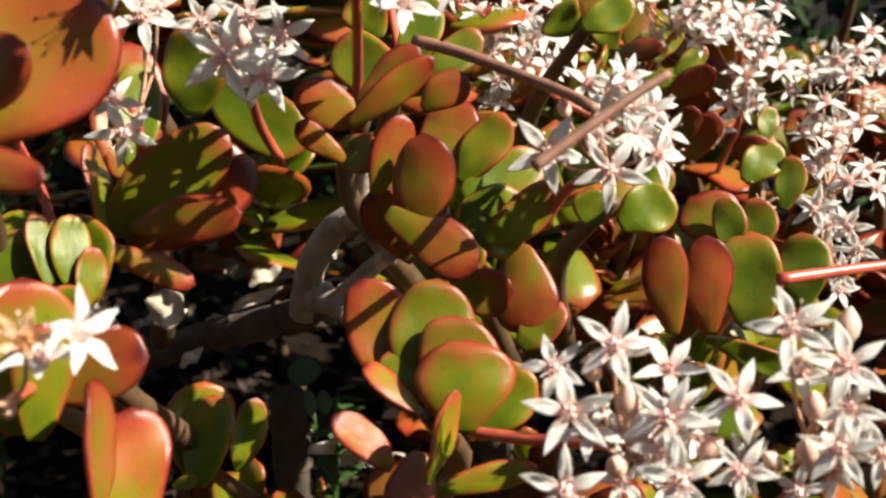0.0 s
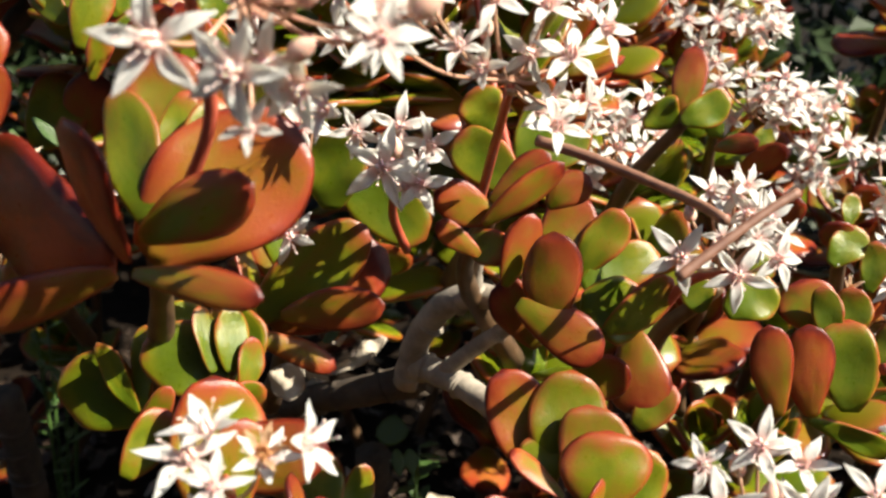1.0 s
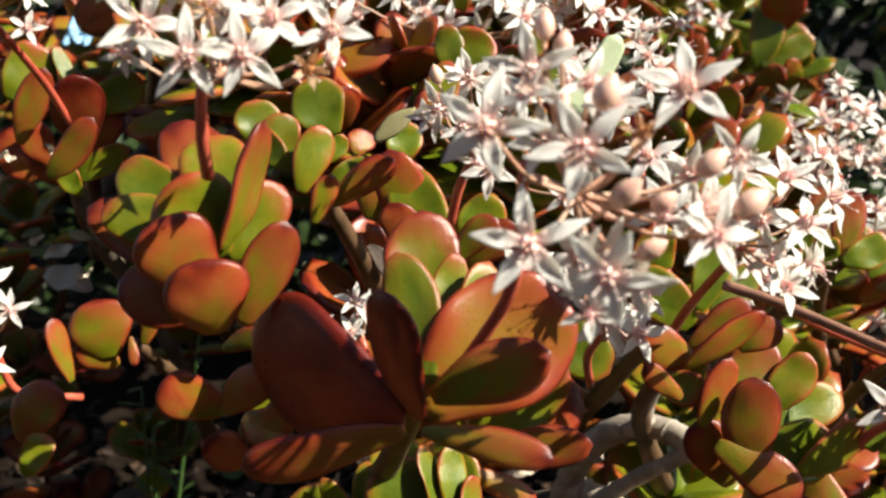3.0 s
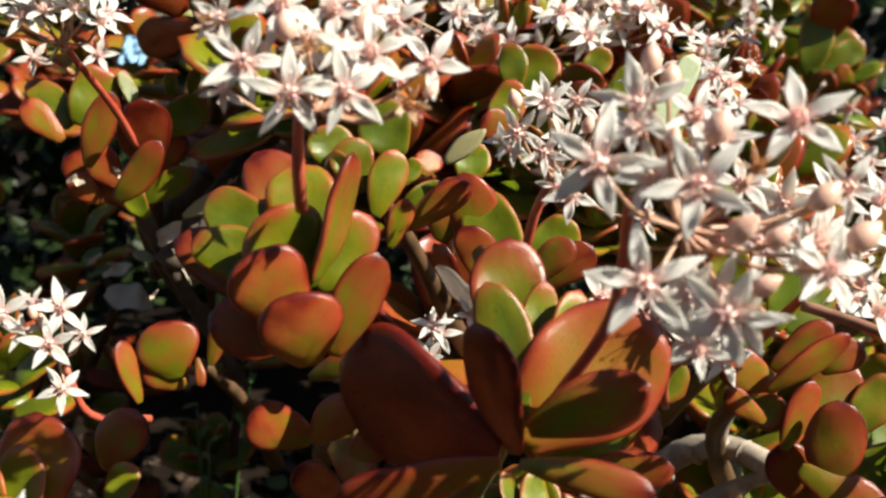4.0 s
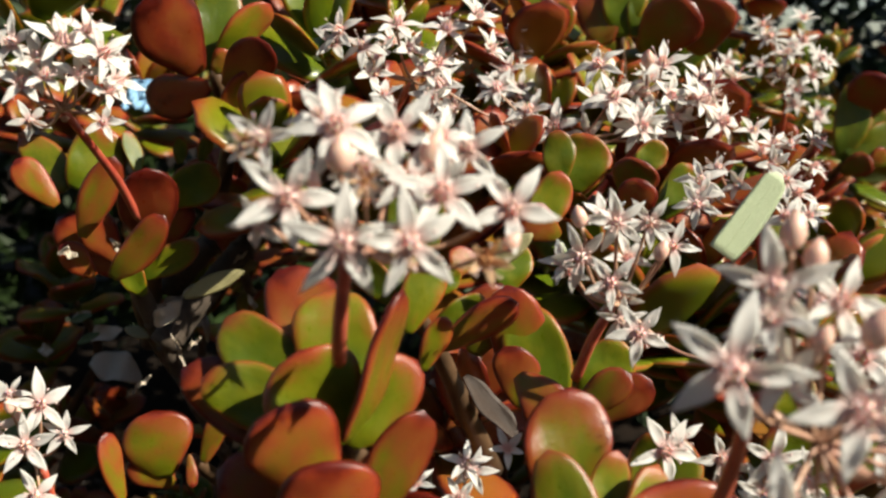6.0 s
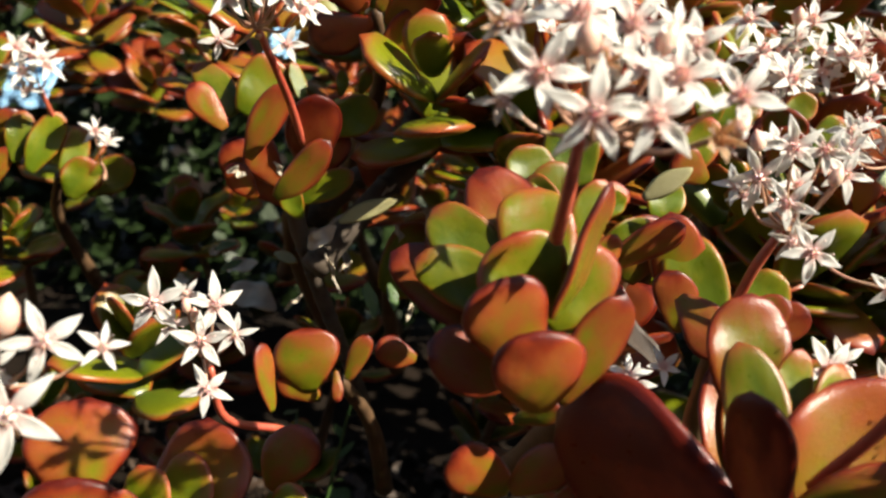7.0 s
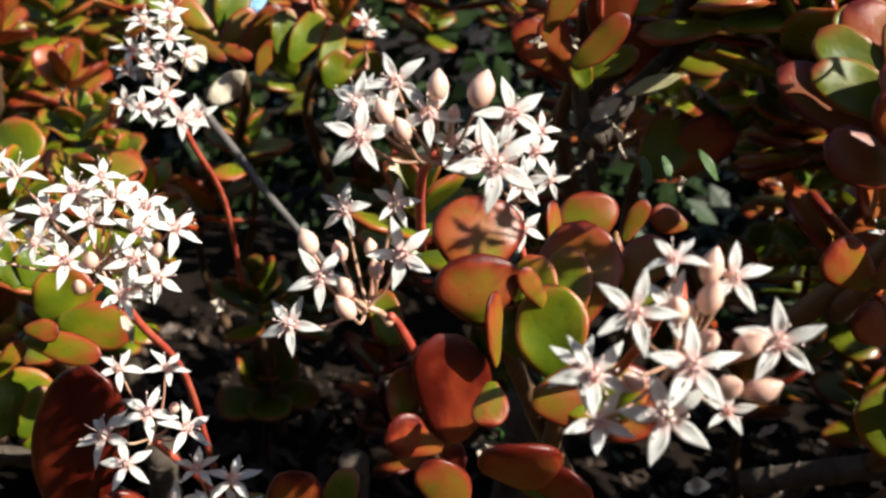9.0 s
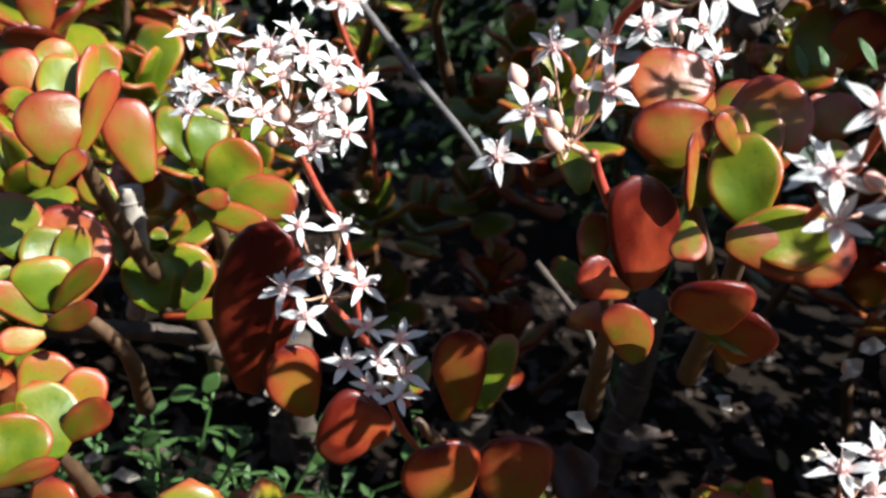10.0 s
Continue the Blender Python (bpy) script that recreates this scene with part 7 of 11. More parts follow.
back_flower(cl, (-0.3177, 0.1870, 0.2746), (0.59, -0.27, -0.25), 0.0150)
back_flower(cl, (-0.3191, 0.1846, 0.2726), (0.71, -1.07, 0.67), 0.0165)
back_flower(cl, (-0.3611, 0.1809, 0.2802), (-0.26, -1.24, -0.30), 0.0132)
back_flower(cl, (-0.3396, 0.1982, 0.2879), (0.15, -0.49, 0.80), 0.0138)
back_flower(cl, (-0.3435, 0.1822, 0.2819), (0.49, -0.36, 0.58), 0.0132)
back_flower(cl, (-0.3296, 0.1992, 0.2929), (0.51, -0.20, 0.32), 0.0132)
bud(cl, (-0.3277, 0.1785, 0.2797), (0.32, -0.70, 1.34), 0.0043)
bud(cl, (-0.3292, 0.1757, 0.2725), (0.38, -0.85, 1.06), 0.0038)
bud(cl, (-0.3115, 0.1842, 0.2844), (0.60, -0.49, 1.33), 0.0036)
stalks(cl, (-0.3261, 0.2027, 0.2551), (-0.3241, 0.2317, 0.2271), (-0.3241, 0.2617, 0.1771))
cl = cluster(-0.3161, 0.1954, 0.2218, CLUSTER_LABEL)
flower(cl, (-0.3143, 0.1891, 0.2335), (0.32, -0.57, 0.76), 0.0193)
flower(cl, (-0.3244, 0.1839, 0.2259), (-0.16, -0.75, 0.64), 0.0193)
flower(cl, (-0.3026, 0.1909, 0.2302), (0.54, -0.32, 0.78), 0.0193)
flower(cl, (-0.3169, 0.1835, 0.2189), (0.30, -0.72, 0.62), 0.0176)
flower(cl, (-0.3244, 0.1902, 0.2446), (0.22, -0.55, 0.80), 0.0158)
flower(cl, (-0.3140, 0.1991, 0.2437), (0.46, -0.32, 0.83), 0.0158)
bud(cl, (-0.3071, 0.1915, 0.2354), (0.44, -0.42, 1.50), 0.0030)
stalks(cl, (-0.3018, 0.2107, 0.1999), (-0.2875, 0.2100, 0.1840))
cl = cluster(-0.2951, 0.2027, 0.1921, CLUSTER_LABEL)
flower(cl, (-0.2876, 0.1981, 0.2016), (0.21, -0.56, 0.80), 0.0205)
flower(cl, (-0.2910, 0.2006, 0.2116), (0.09, -0.45, 0.89), 0.0188)
flower(cl, (-0.3017, 0.1985, 0.2135), (0.01, -0.43, 0.90), 0.0165)
flower(cl, (-0.3051, 0.1937, 0.2017), (0.11, -0.70, 0.71), 0.0183)
flower(cl, (-0.2966, 0.1936, 0.1951), (0.23, -0.58, 0.78), 0.0147)
flower(cl, (-0.2877, 0.1957, 0.1946), (0.28, -0.45, 0.85), 0.0165)
flower(cl, (-0.2960, 0.1967, 0.2039), (0.43, -0.52, 0.74), 0.0143)
stalks(cl, (-0.2911, 0.2187, 0.1701), (-0.2891, 0.2477, 0.1421), (-0.2891, 0.2777, 0.0921))
cl = cluster(-0.1667, 0.1332, 0.2306, CLUSTER_LABEL)
flower(cl, (-0.1713, 0.1260, 0.2414), (-0.27, -0.34, 0.90), 0.0176)
flower(cl, (-0.1646, 0.1289, 0.2451), (0.01, -0.66, 0.75), 0.0164)
flower(cl, (-0.1642, 0.1267, 0.2381), (-0.15, -0.63, 0.76), 0.0140)
stalks(cl, (-0.1627, 0.1492, 0.2086), (-0.1607, 0.1782, 0.1806), (-0.1607, 0.2082, 0.1306))
cl = cluster(-0.0789, 0.3402, 0.3887, CLUSTER_LABEL)
flower(cl, (-0.0936, 0.3408, 0.3976), (-0.32, -0.55, 0.77), 0.0205)
flower(cl, (-0.1046, 0.3473, 0.4038), (-0.31, -0.63, 0.72), 0.0205)
flower(cl, (-0.0854, 0.3347, 0.3933), (-0.03, -0.90, 0.44), 0.0205)
flower(cl, (-0.0601, 0.3204, 0.3966), (0.50, -0.72, 0.47), 0.0205)
flower(cl, (-0.0685, 0.3274, 0.4047), (0.23, -0.73, 0.65), 0.0205)
flower(cl, (-0.0406, 0.3281, 0.4057), (0.72, -0.50, 0.48), 0.0205)
flower(cl, (-0.0335, 0.3277, 0.3995), (0.62, -0.68, 0.39), 0.0197)
flower(cl, (-0.1235, 0.3317, 0.4044), (-0.36, -0.63, 0.69), 0.0205)
flower(cl, (-0.1000, 0.3495, 0.3916), (-0.41, -0.64, 0.65), 0.0190)
back_flower(cl, (-0.0989, 0.3547, 0.3877), (-0.52, -0.59, 0.37), 0.0170)
back_flower(cl, (-0.0739, 0.3371, 0.3912), (-0.67, -1.14, 0.46), 0.0170)
back_flower(cl, (-0.0601, 0.3339, 0.3976), (0.26, -0.72, -0.03), 0.0170)
back_flower(cl, (-0.0714, 0.3482, 0.4028), (0.10, -1.01, 0.73), 0.0170)
back_flower(cl, (-0.0358, 0.3382, 0.4084), (1.15, -0.45, 0.22), 0.0170)
back_flower(cl, (-0.0366, 0.3335, 0.3897), (0.32, -0.91, 0.39), 0.0170)
back_flower(cl, (-0.1184, 0.3441, 0.3959), (-0.44, -0.48, 0.43), 0.0170)
back_flower(cl, (-0.0973, 0.3564, 0.3853), (-0.55, -0.29, 0.95), 0.0170)
stalks(cl, (-0.0781, 0.3376, 0.3748), (-0.0773, 0.3190, 0.3669))
cl = cluster(-0.0521, 0.3410, 0.3954, CLUSTER_LABEL)
flower(cl, (-0.0596, 0.3232, 0.3965), (-0.17, -0.92, 0.34), 0.0197)
flower(cl, (-0.0727, 0.3370, 0.4144), (-0.49, -0.67, 0.55), 0.0203)
flower(cl, (-0.0521, 0.3382, 0.4158), (-0.04, -0.60, 0.80), 0.0205)
flower(cl, (-0.0420, 0.3362, 0.4055), (0.41, -0.80, 0.44), 0.0200)
flower(cl, (-0.0375, 0.3306, 0.4027), (0.61, -0.65, 0.45), 0.0193)
flower(cl, (-0.0561, 0.3411, 0.4067), (-0.45, -0.70, 0.55), 0.0184)
flower(cl, (-0.0481, 0.3306, 0.3999), (0.07, -0.88, 0.47), 0.0172)
flower(cl, (-0.0323, 0.3486, 0.4131), (0.57, -0.52, 0.64), 0.0180)
flower(cl, (-0.0683, 0.3294, 0.4027), (-0.49, -0.69, 0.53), 0.0161)
back_flower(cl, (-0.0590, 0.3254, 0.3983), (-0.00, -0.46, 0.71), 0.0170)
back_flower(cl, (-0.0515, 0.3544, 0.4106), (-0.13, -0.47, 1.25), 0.0170)
back_flower(cl, (-0.0537, 0.3504, 0.4107), (-0.36, -0.28, 0.63), 0.0170)
back_flower(cl, (-0.0495, 0.3332, 0.4060), (0.25, -0.67, 0.54), 0.0170)
back_flower(cl, (-0.0375, 0.3382, 0.4081), (-0.17, -0.08, 0.63), 0.0170)
back_flower(cl, (-0.0358, 0.3391, 0.4038), (0.74, -0.43, 0.53), 0.0170)
back_flower(cl, (-0.0261, 0.3469, 0.4125), (0.28, -0.06, 1.00), 0.0170)
back_flower(cl, (-0.0612, 0.3377, 0.4061), (0.24, 0.20, 1.09), 0.0170)
back_flower(cl, (-0.0522, 0.3313, 0.3940), (-0.12, -1.23, 0.45), 0.0158)
back_flower(cl, (-0.0341, 0.3574, 0.4068), (0.65, -0.80, 0.16), 0.0165)
back_flower(cl, (-0.0356, 0.3552, 0.4120), (0.87, -0.94, 0.66), 0.0165)
back_flower(cl, (-0.0764, 0.3298, 0.3848), (-0.23, -0.65, 0.96), 0.0148)
bud(cl, (-0.0571, 0.3381, 0.4167), (-0.09, -0.62, 1.48), 0.0044)
stalks(cl, (-0.0647, 0.3380, 0.3781), (-0.0773, 0.3190, 0.3669))
cl = cluster(-0.0963, 0.3754, 0.3916, CLUSTER_LABEL)
flower(cl, (-0.1014, 0.3706, 0.4089), (-0.24, -0.67, 0.71), 0.0186)
flower(cl, (-0.0962, 0.3690, 0.4008), (0.28, -0.72, 0.63), 0.0186)
flower(cl, (-0.0921, 0.3566, 0.3908), (0.06, -0.97, 0.23), 0.0180)
flower(cl, (-0.0856, 0.3685, 0.3968), (0.45, -0.61, 0.65), 0.0178)
flower(cl, (-0.0975, 0.3825, 0.4155), (0.45, -0.50, 0.74), 0.0191)
flower(cl, (-0.1049, 0.3691, 0.4031), (-0.04, -0.75, 0.66), 0.0162)
back_flower(cl, (-0.1143, 0.3861, 0.4084), (-0.36, -0.61, 0.85), 0.0170)
back_flower(cl, (-0.1028, 0.3754, 0.4031), (0.67, -0.56, 0.33), 0.0170)
back_flower(cl, (-0.0947, 0.3730, 0.3907), (-0.10, -0.74, 0.15), 0.0170)
back_flower(cl, (-0.0893, 0.3640, 0.3868), (0.04, -0.78, 0.67), 0.0166)
back_flower(cl, (-0.0961, 0.3700, 0.3938), (0.47, -0.97, 0.21), 0.0166)
back_flower(cl, (-0.0963, 0.3826, 0.3943), (0.07, -0.67, 0.92), 0.0163)
back_flower(cl, (-0.0829, 0.3798, 0.3897), (0.42, -0.88, 0.66), 0.0163)
back_flower(cl, (-0.0969, 0.3798, 0.4226), (-0.28, -0.25, 1.04), 0.0170)
back_flower(cl, (-0.0976, 0.3704, 0.3919), (-0.32, -0.69, 0.72), 0.0149)
back_flower(cl, (-0.0964, 0.3681, 0.4039), (0.08, -1.37, 0.87), 0.0149)
stalks(cl, (-0.0868, 0.3552, 0.3763), (-0.0773, 0.3190, 0.3669))
cl = cluster(0.0377, 0.4914, 0.4055, CLUSTER_LABEL)
flower(cl, (0.0333, 0.4867, 0.4231), (0.04, -0.55, 0.83), 0.0184)
flower(cl, (0.0453, 0.4851, 0.4138), (0.25, -0.90, 0.35), 0.0184)
flower(cl, (0.0406, 0.4884, 0.4294), (-0.18, -0.64, 0.75), 0.0179)
flower(cl, (0.0492, 0.4812, 0.3961), (0.37, -0.92, 0.10), 0.0179)
flower(cl, (0.0247, 0.4879, 0.4302), (-0.59, -0.47, 0.66), 0.0169)
flower(cl, (0.0382, 0.4818, 0.4003), (0.15, -0.96, 0.24), 0.0158)
flower(cl, (0.0493, 0.4870, 0.4219), (0.09, -0.58, 0.81), 0.0158)
flower(cl, (0.0207, 0.4848, 0.4169), (-0.27, -0.68, 0.68), 0.0158)
back_flower(cl, (0.0342, 0.4927, 0.4122), (-0.99, -0.70, 0.77), 0.0170)
back_flower(cl, (0.0315, 0.4869, 0.4220), (-0.18, -0.69, 0.47), 0.0170)
back_flower(cl, (0.0389, 0.4828, 0.4072), (-0.14, -0.74, 0.22), 0.0170)
back_flower(cl, (0.0396, 0.5015, 0.4276), (0.07, -0.73, 0.63), 0.0165)
back_flower(cl, (0.0421, 0.4975, 0.4398), (-0.18, -0.65, 1.08), 0.0165)
back_flower(cl, (0.0498, 0.4834, 0.3931), (0.24, -1.13, 0.72), 0.0165)
back_flower(cl, (0.0243, 0.4939, 0.4296), (-0.20, -1.06, 1.12), 0.0155)
back_flower(cl, (0.0234, 0.4982, 0.4355), (-0.37, -0.49, 0.63), 0.0155)
back_flower(cl, (0.0344, 0.4836, 0.4046), (0.74, -1.02, -0.02), 0.0145)
back_flower(cl, (0.0555, 0.4966, 0.4202), (0.34, -0.35, 0.29), 0.0145)
back_flower(cl, (0.0495, 0.4959, 0.4217), (0.51, -0.81, 0.37), 0.0145)
back_flower(cl, (0.0054, 0.4861, 0.4168), (0.36, -1.19, 0.60), 0.0145)
stalks(cl, (0.0417, 0.5074, 0.3835), (0.0437, 0.5364, 0.3555), (0.0437, 0.5664, 0.3055))
cl = cluster(-0.0247, 0.3093, 0.3749, CLUSTER_LABEL)
flower(cl, (-0.0204, 0.3140, 0.3944), (0.20, -0.52, 0.83), 0.0156)
flower(cl, (-0.0225, 0.2917, 0.3867), (-0.12, -0.85, 0.51), 0.0145)
flower(cl, (-0.0439, 0.3004, 0.3835), (-0.39, -0.73, 0.56), 0.0177)
flower(cl, (-0.0471, 0.2889, 0.3784), (-0.41, -0.82, 0.40), 0.0152)
flower(cl, (-0.0176, 0.2951, 0.3829), (0.07, -0.83, 0.55), 0.0144)
flower(cl, (-0.0083, 0.3149, 0.3962), (0.37, -0.43, 0.83), 0.0139)
flower(cl, (-0.0219, 0.2895, 0.3770), (-0.07, -0.90, 0.44), 0.0136)
flower(cl, (-0.0366, 0.3116, 0.3863), (-0.46, -0.21, 0.86), 0.0153)
flower(cl, (-0.0042, 0.3234, 0.3878), (0.46, -0.35, 0.82), 0.0140)
back_flower(cl, (-0.0220, 0.3203, 0.3911), (0.02, -0.15, 0.65), 0.0144)
back_flower(cl, (-0.0240, 0.3246, 0.3972), (-0.17, -0.83, 1.18), 0.0144)
back_flower(cl, (-0.0235, 0.3025, 0.3898), (0.07, -0.63, 0.07), 0.0134)
back_flower(cl, (-0.0451, 0.3109, 0.3762), (-0.46, -0.62, 0.32), 0.0163)
back_flower(cl, (-0.0443, 0.2973, 0.3801), (0.08, -0.99, 0.31), 0.0140)
back_flower(cl, (-0.0135, 0.2950, 0.3765), (0.08, -0.68, 0.64), 0.0133)
back_flower(cl, (-0.0117, 0.3035, 0.3742), (-0.02, -0.84, 1.09), 0.0133)
back_flower(cl, (-0.0159, 0.3117, 0.3949), (-0.36, -0.16, 1.18), 0.0128)
back_flower(cl, (-0.0253, 0.2971, 0.3734), (-0.11, -1.48, 0.44), 0.0125)
back_flower(cl, (-0.0364, 0.3198, 0.3743), (-0.52, -0.33, 0.72), 0.0141)
back_flower(cl, (-0.0307, 0.3067, 0.3823), (-1.23, -0.56, 0.58), 0.0141)
back_flower(cl, (0.0023, 0.3425, 0.3833), (0.28, 0.03, 1.67), 0.0129)
stalks(cl, (-0.0176, 0.2989, 0.3392), (-0.0105, 0.2725, 0.3095))
cl = cluster(-0.1305, 0.3004, 0.4062, CLUSTER_LABEL)
flower(cl, (-0.1214, 0.2958, 0.4220), (0.26, -0.57, 0.78), 0.0177)
flower(cl, (-0.1233, 0.2936, 0.4122), (0.40, -0.67, 0.62), 0.0171)
flower(cl, (-0.1354, 0.2954, 0.4223), (0.14, -0.48, 0.86), 0.0174)
flower(cl, (-0.1131, 0.2971, 0.4261), (0.48, -0.53, 0.70), 0.0166)
flower(cl, (-0.1445, 0.2935, 0.4154), (-0.26, -0.68, 0.68), 0.0158)
flower(cl, (-0.1243, 0.2915, 0.4031), (0.30, -0.90, 0.31), 0.0142)
flower(cl, (-0.1513, 0.2941, 0.4194), (-0.37, -0.79, 0.49), 0.0158)
back_flower(cl, (-0.1319, 0.2980, 0.4156), (1.00, -0.99, 0.62), 0.0163)
back_flower(cl, (-0.1264, 0.2946, 0.4092), (0.32, -0.77, 0.80), 0.0157)
back_flower(cl, (-0.1379, 0.3083, 0.4169), (0.18, -0.72, 1.15), 0.0160)
back_flower(cl, (-0.1403, 0.3022, 0.4125), (-0.49, -0.68, 0.89), 0.0160)
back_flower(cl, (-0.1087, 0.3040, 0.4172), (0.98, -0.56, 1.06), 0.0153)
back_flower(cl, (-0.1413, 0.2949, 0.4080), (0.22, -1.06, 0.59), 0.0145)
back_flower(cl, (-0.1235, 0.2935, 0.4016), (-0.45, -1.37, 0.59), 0.0131)
back_flower(cl, (-0.1369, 0.2859, 0.4027), (-0.01, -0.42, 0.71), 0.0131)
back_flower(cl, (-0.1534, 0.2965, 0.4160), (0.23, -0.99, 0.19), 0.0145)
stalks(cl, (-0.1370, 0.3063, 0.3955), (-0.1435, 0.2962, 0.3907))
cl = cluster(-0.2146, 0.2577, 0.3949, CLUSTER_LABEL)
flower(cl, (-0.2300, 0.2475, 0.4080), (-0.06, -0.83, 0.56), 0.0195)
flower(cl, (-0.2112, 0.2491, 0.4122), (0.34, -0.60, 0.72), 0.0202)
flower(cl, (-0.2197, 0.2465, 0.4020), (0.36, -0.74, 0.56), 0.0162)
flower(cl, (-0.2015, 0.2491, 0.4102), (0.71, -0.55, 0.44), 0.0178)
flower(cl, (-0.2030, 0.2571, 0.4007), (0.69, -0.51, 0.51), 0.0140)
flower(cl, (-0.2147, 0.2472, 0.4040), (0.31, -0.58, 0.75), 0.0162)
flower(cl, (-0.2067, 0.2476, 0.4047), (0.54, -0.68, 0.49), 0.0148)
flower(cl, (-0.2229, 0.2485, 0.4112), (-0.16, -0.93, 0.33), 0.0162)
flower(cl, (-0.2310, 0.2742, 0.3901), (0.47, -0.88, 0.03), 0.0125)
flower(cl, (-0.2057, 0.2501, 0.4153), (0.58, -0.56, 0.59), 0.0148)
back_flower(cl, (-0.2180, 0.2501, 0.4068), (0.96, -0.67, 0.21), 0.0170)
back_flower(cl, (-0.2026, 0.2612, 0.4032), (1.13, -0.50, 0.46), 0.0163)
back_flower(cl, (-0.2110, 0.2737, 0.3912), (0.38, -0.87, 0.23), 0.0129)
back_flower(cl, (-0.2185, 0.2517, 0.4085), (0.20, -0.63, 0.68), 0.0149)
back_flower(cl, (-0.2019, 0.2532, 0.4080), (0.14, -0.31, 0.62), 0.0136)
back_flower(cl, (-0.2210, 0.2535, 0.4036), (0.59, -0.32, 1.13), 0.0149)
back_flower(cl, (-0.2120, 0.2576, 0.4124), (0.66, 0.08, 0.19), 0.0136)
stalks(cl, (-0.2128, 0.2878, 0.3741), (-0.2110, 0.3019, 0.3593))
cl = cluster(-0.3671, 0.2912, 0.3110, CLUSTER_LABEL)
flower(cl, (-0.3767, 0.2890, 0.3355), (0.02, -0.48, 0.88), 0.0190)
flower(cl, (-0.3664, 0.2896, 0.3307), (0.28, -0.42, 0.86), 0.0190)
flower(cl, (-0.3676, 0.2864, 0.3202), (0.26, -0.83, 0.49), 0.0190)
flower(cl, (-0.3523, 0.2744, 0.3048), (0.68, -0.74, 0.01), 0.0184)
flower(cl, (-0.3789, 0.2856, 0.3248), (0.25, -0.55, 0.80), 0.0169)
flower(cl, (-0.3646, 0.2841, 0.3103), (0.59, -0.69, 0.42), 0.0169)
flower(cl, (-0.3695, 0.2768, 0.3060), (0.55, -0.74, 0.39), 0.0156)
flower(cl, (-0.3683, 0.2920, 0.3407), (0.33, -0.35, 0.88), 0.0169)
flower(cl, (-0.3592, 0.2894, 0.3255), (0.52, -0.40, 0.76), 0.0158)
back_flower(cl, (-0.3809, 0.2998, 0.3235), (0.76, -0.82, 0.77), 0.0170)
back_flower(cl, (-0.3554, 0.2940, 0.3036), (0.98, -0.91, 0.23), 0.0170)
back_flower(cl, (-0.3859, 0.2956, 0.3148), (0.07, -0.31, 0.48), 0.0155)
back_flower(cl, (-0.3708, 0.2896, 0.3036), (0.72, -0.40, -0.12), 0.0155)
back_flower(cl, (-0.3788, 0.2820, 0.3057), (0.26, -0.65, 0.17), 0.0143)
back_flower(cl, (-0.3739, 0.3025, 0.3377), (0.31, -0.67, 0.68), 0.0155)
stalks(cl, (-0.3631, 0.3072, 0.2890), (-0.3611, 0.3362, 0.2610), (-0.3611, 0.3662, 0.2110))
cl = cluster(-0.3606, 0.4143, 0.3538, CLUSTER_LABEL)
flower(cl, (-0.3621, 0.4091, 0.3688), (0.28, -0.71, 0.65), 0.0205)
flower(cl, (-0.3648, 0.4068, 0.3610), (0.32, -0.76, 0.57), 0.0205)
flower(cl, (-0.3550, 0.4089, 0.3646), (0.60, -0.46, 0.65), 0.0205)
back_flower(cl, (-0.3670, 0.4049, 0.3718), (0.62, -0.73, 0.28), 0.0170)
back_flower(cl, (-0.3653, 0.4110, 0.3525), (0.48, -0.82, 1.19), 0.0170)
back_flower(cl, (-0.3577, 0.4099, 0.3675), (0.77, -0.71, 0.72), 0.0170)
stalks(cl, (-0.3564, 0.4296, 0.3273), (-0.3521, 0.4290, 0.3068))
cl = cluster(-0.3212, 0.3967, 0.3219, CLUSTER_LABEL)
flower(cl, (-0.3212, 0.3867, 0.3419), (0.57, -0.44, 0.69), 0.0172)
back_flower(cl, (-0.3187, 0.3931, 0.3365), (0.33, -0.61, 1.08), 0.0158)
stalks(cl, (-0.3367, 0.4209, 0.3113), (-0.3521, 0.4290, 0.3068))
cl = cluster(-0.1069, 0.2308, 0.3119, CLUSTER_LABEL)
flower(cl, (-0.1078, 0.2225, 0.3249), (0.12, -0.66, 0.74), 0.0125)
flower(cl, (-0.1059, 0.2270, 0.3209), (-0.18, -0.88, 0.44), 0.0125)
back_flower(cl, (-0.1087, 0.2227, 0.3161), (0.04, -0.77, 0.76), 0.0115)
back_flower(cl, (-0.1191, 0.2332, 0.3137), (-0.18, -0.57, 1.05), 0.0115)
back_flower(cl, (-0.0980, 0.2341, 0.3243), (0.05, -1.04, 0.71), 0.0115)
stalks(cl, (-0.0985, 0.2293, 0.2879), (-0.0902, 0.2119, 0.2699))
cl = cluster(0.0807, 0.3909, 0.3413, CLUSTER_LABEL)
flower(cl, (0.0574, 0.3847, 0.3544), (-0.47, -0.55, 0.69), 0.0183)
flower(cl, (0.0726, 0.3855, 0.3570), (-0.40, -0.28, 0.87), 0.0178)
flower(cl, (0.0805, 0.3882, 0.3662), (-0.02, -0.60, 0.80), 0.0178)
flower(cl, (0.0889, 0.3866, 0.3608), (0.09, -0.59, 0.81), 0.0183)
flower(cl, (0.0949, 0.3844, 0.3531), (0.23, -0.60, 0.77), 0.0183)
flower(cl, (0.0858, 0.3823, 0.3461), (-0.11, -0.68, 0.73), 0.0187)
flower(cl, (0.0999, 0.3817, 0.3442), (0.15, -0.94, 0.32), 0.0178)
flower(cl, (0.0764, 0.3822, 0.3459), (-0.09, -0.82, 0.56), 0.0173)
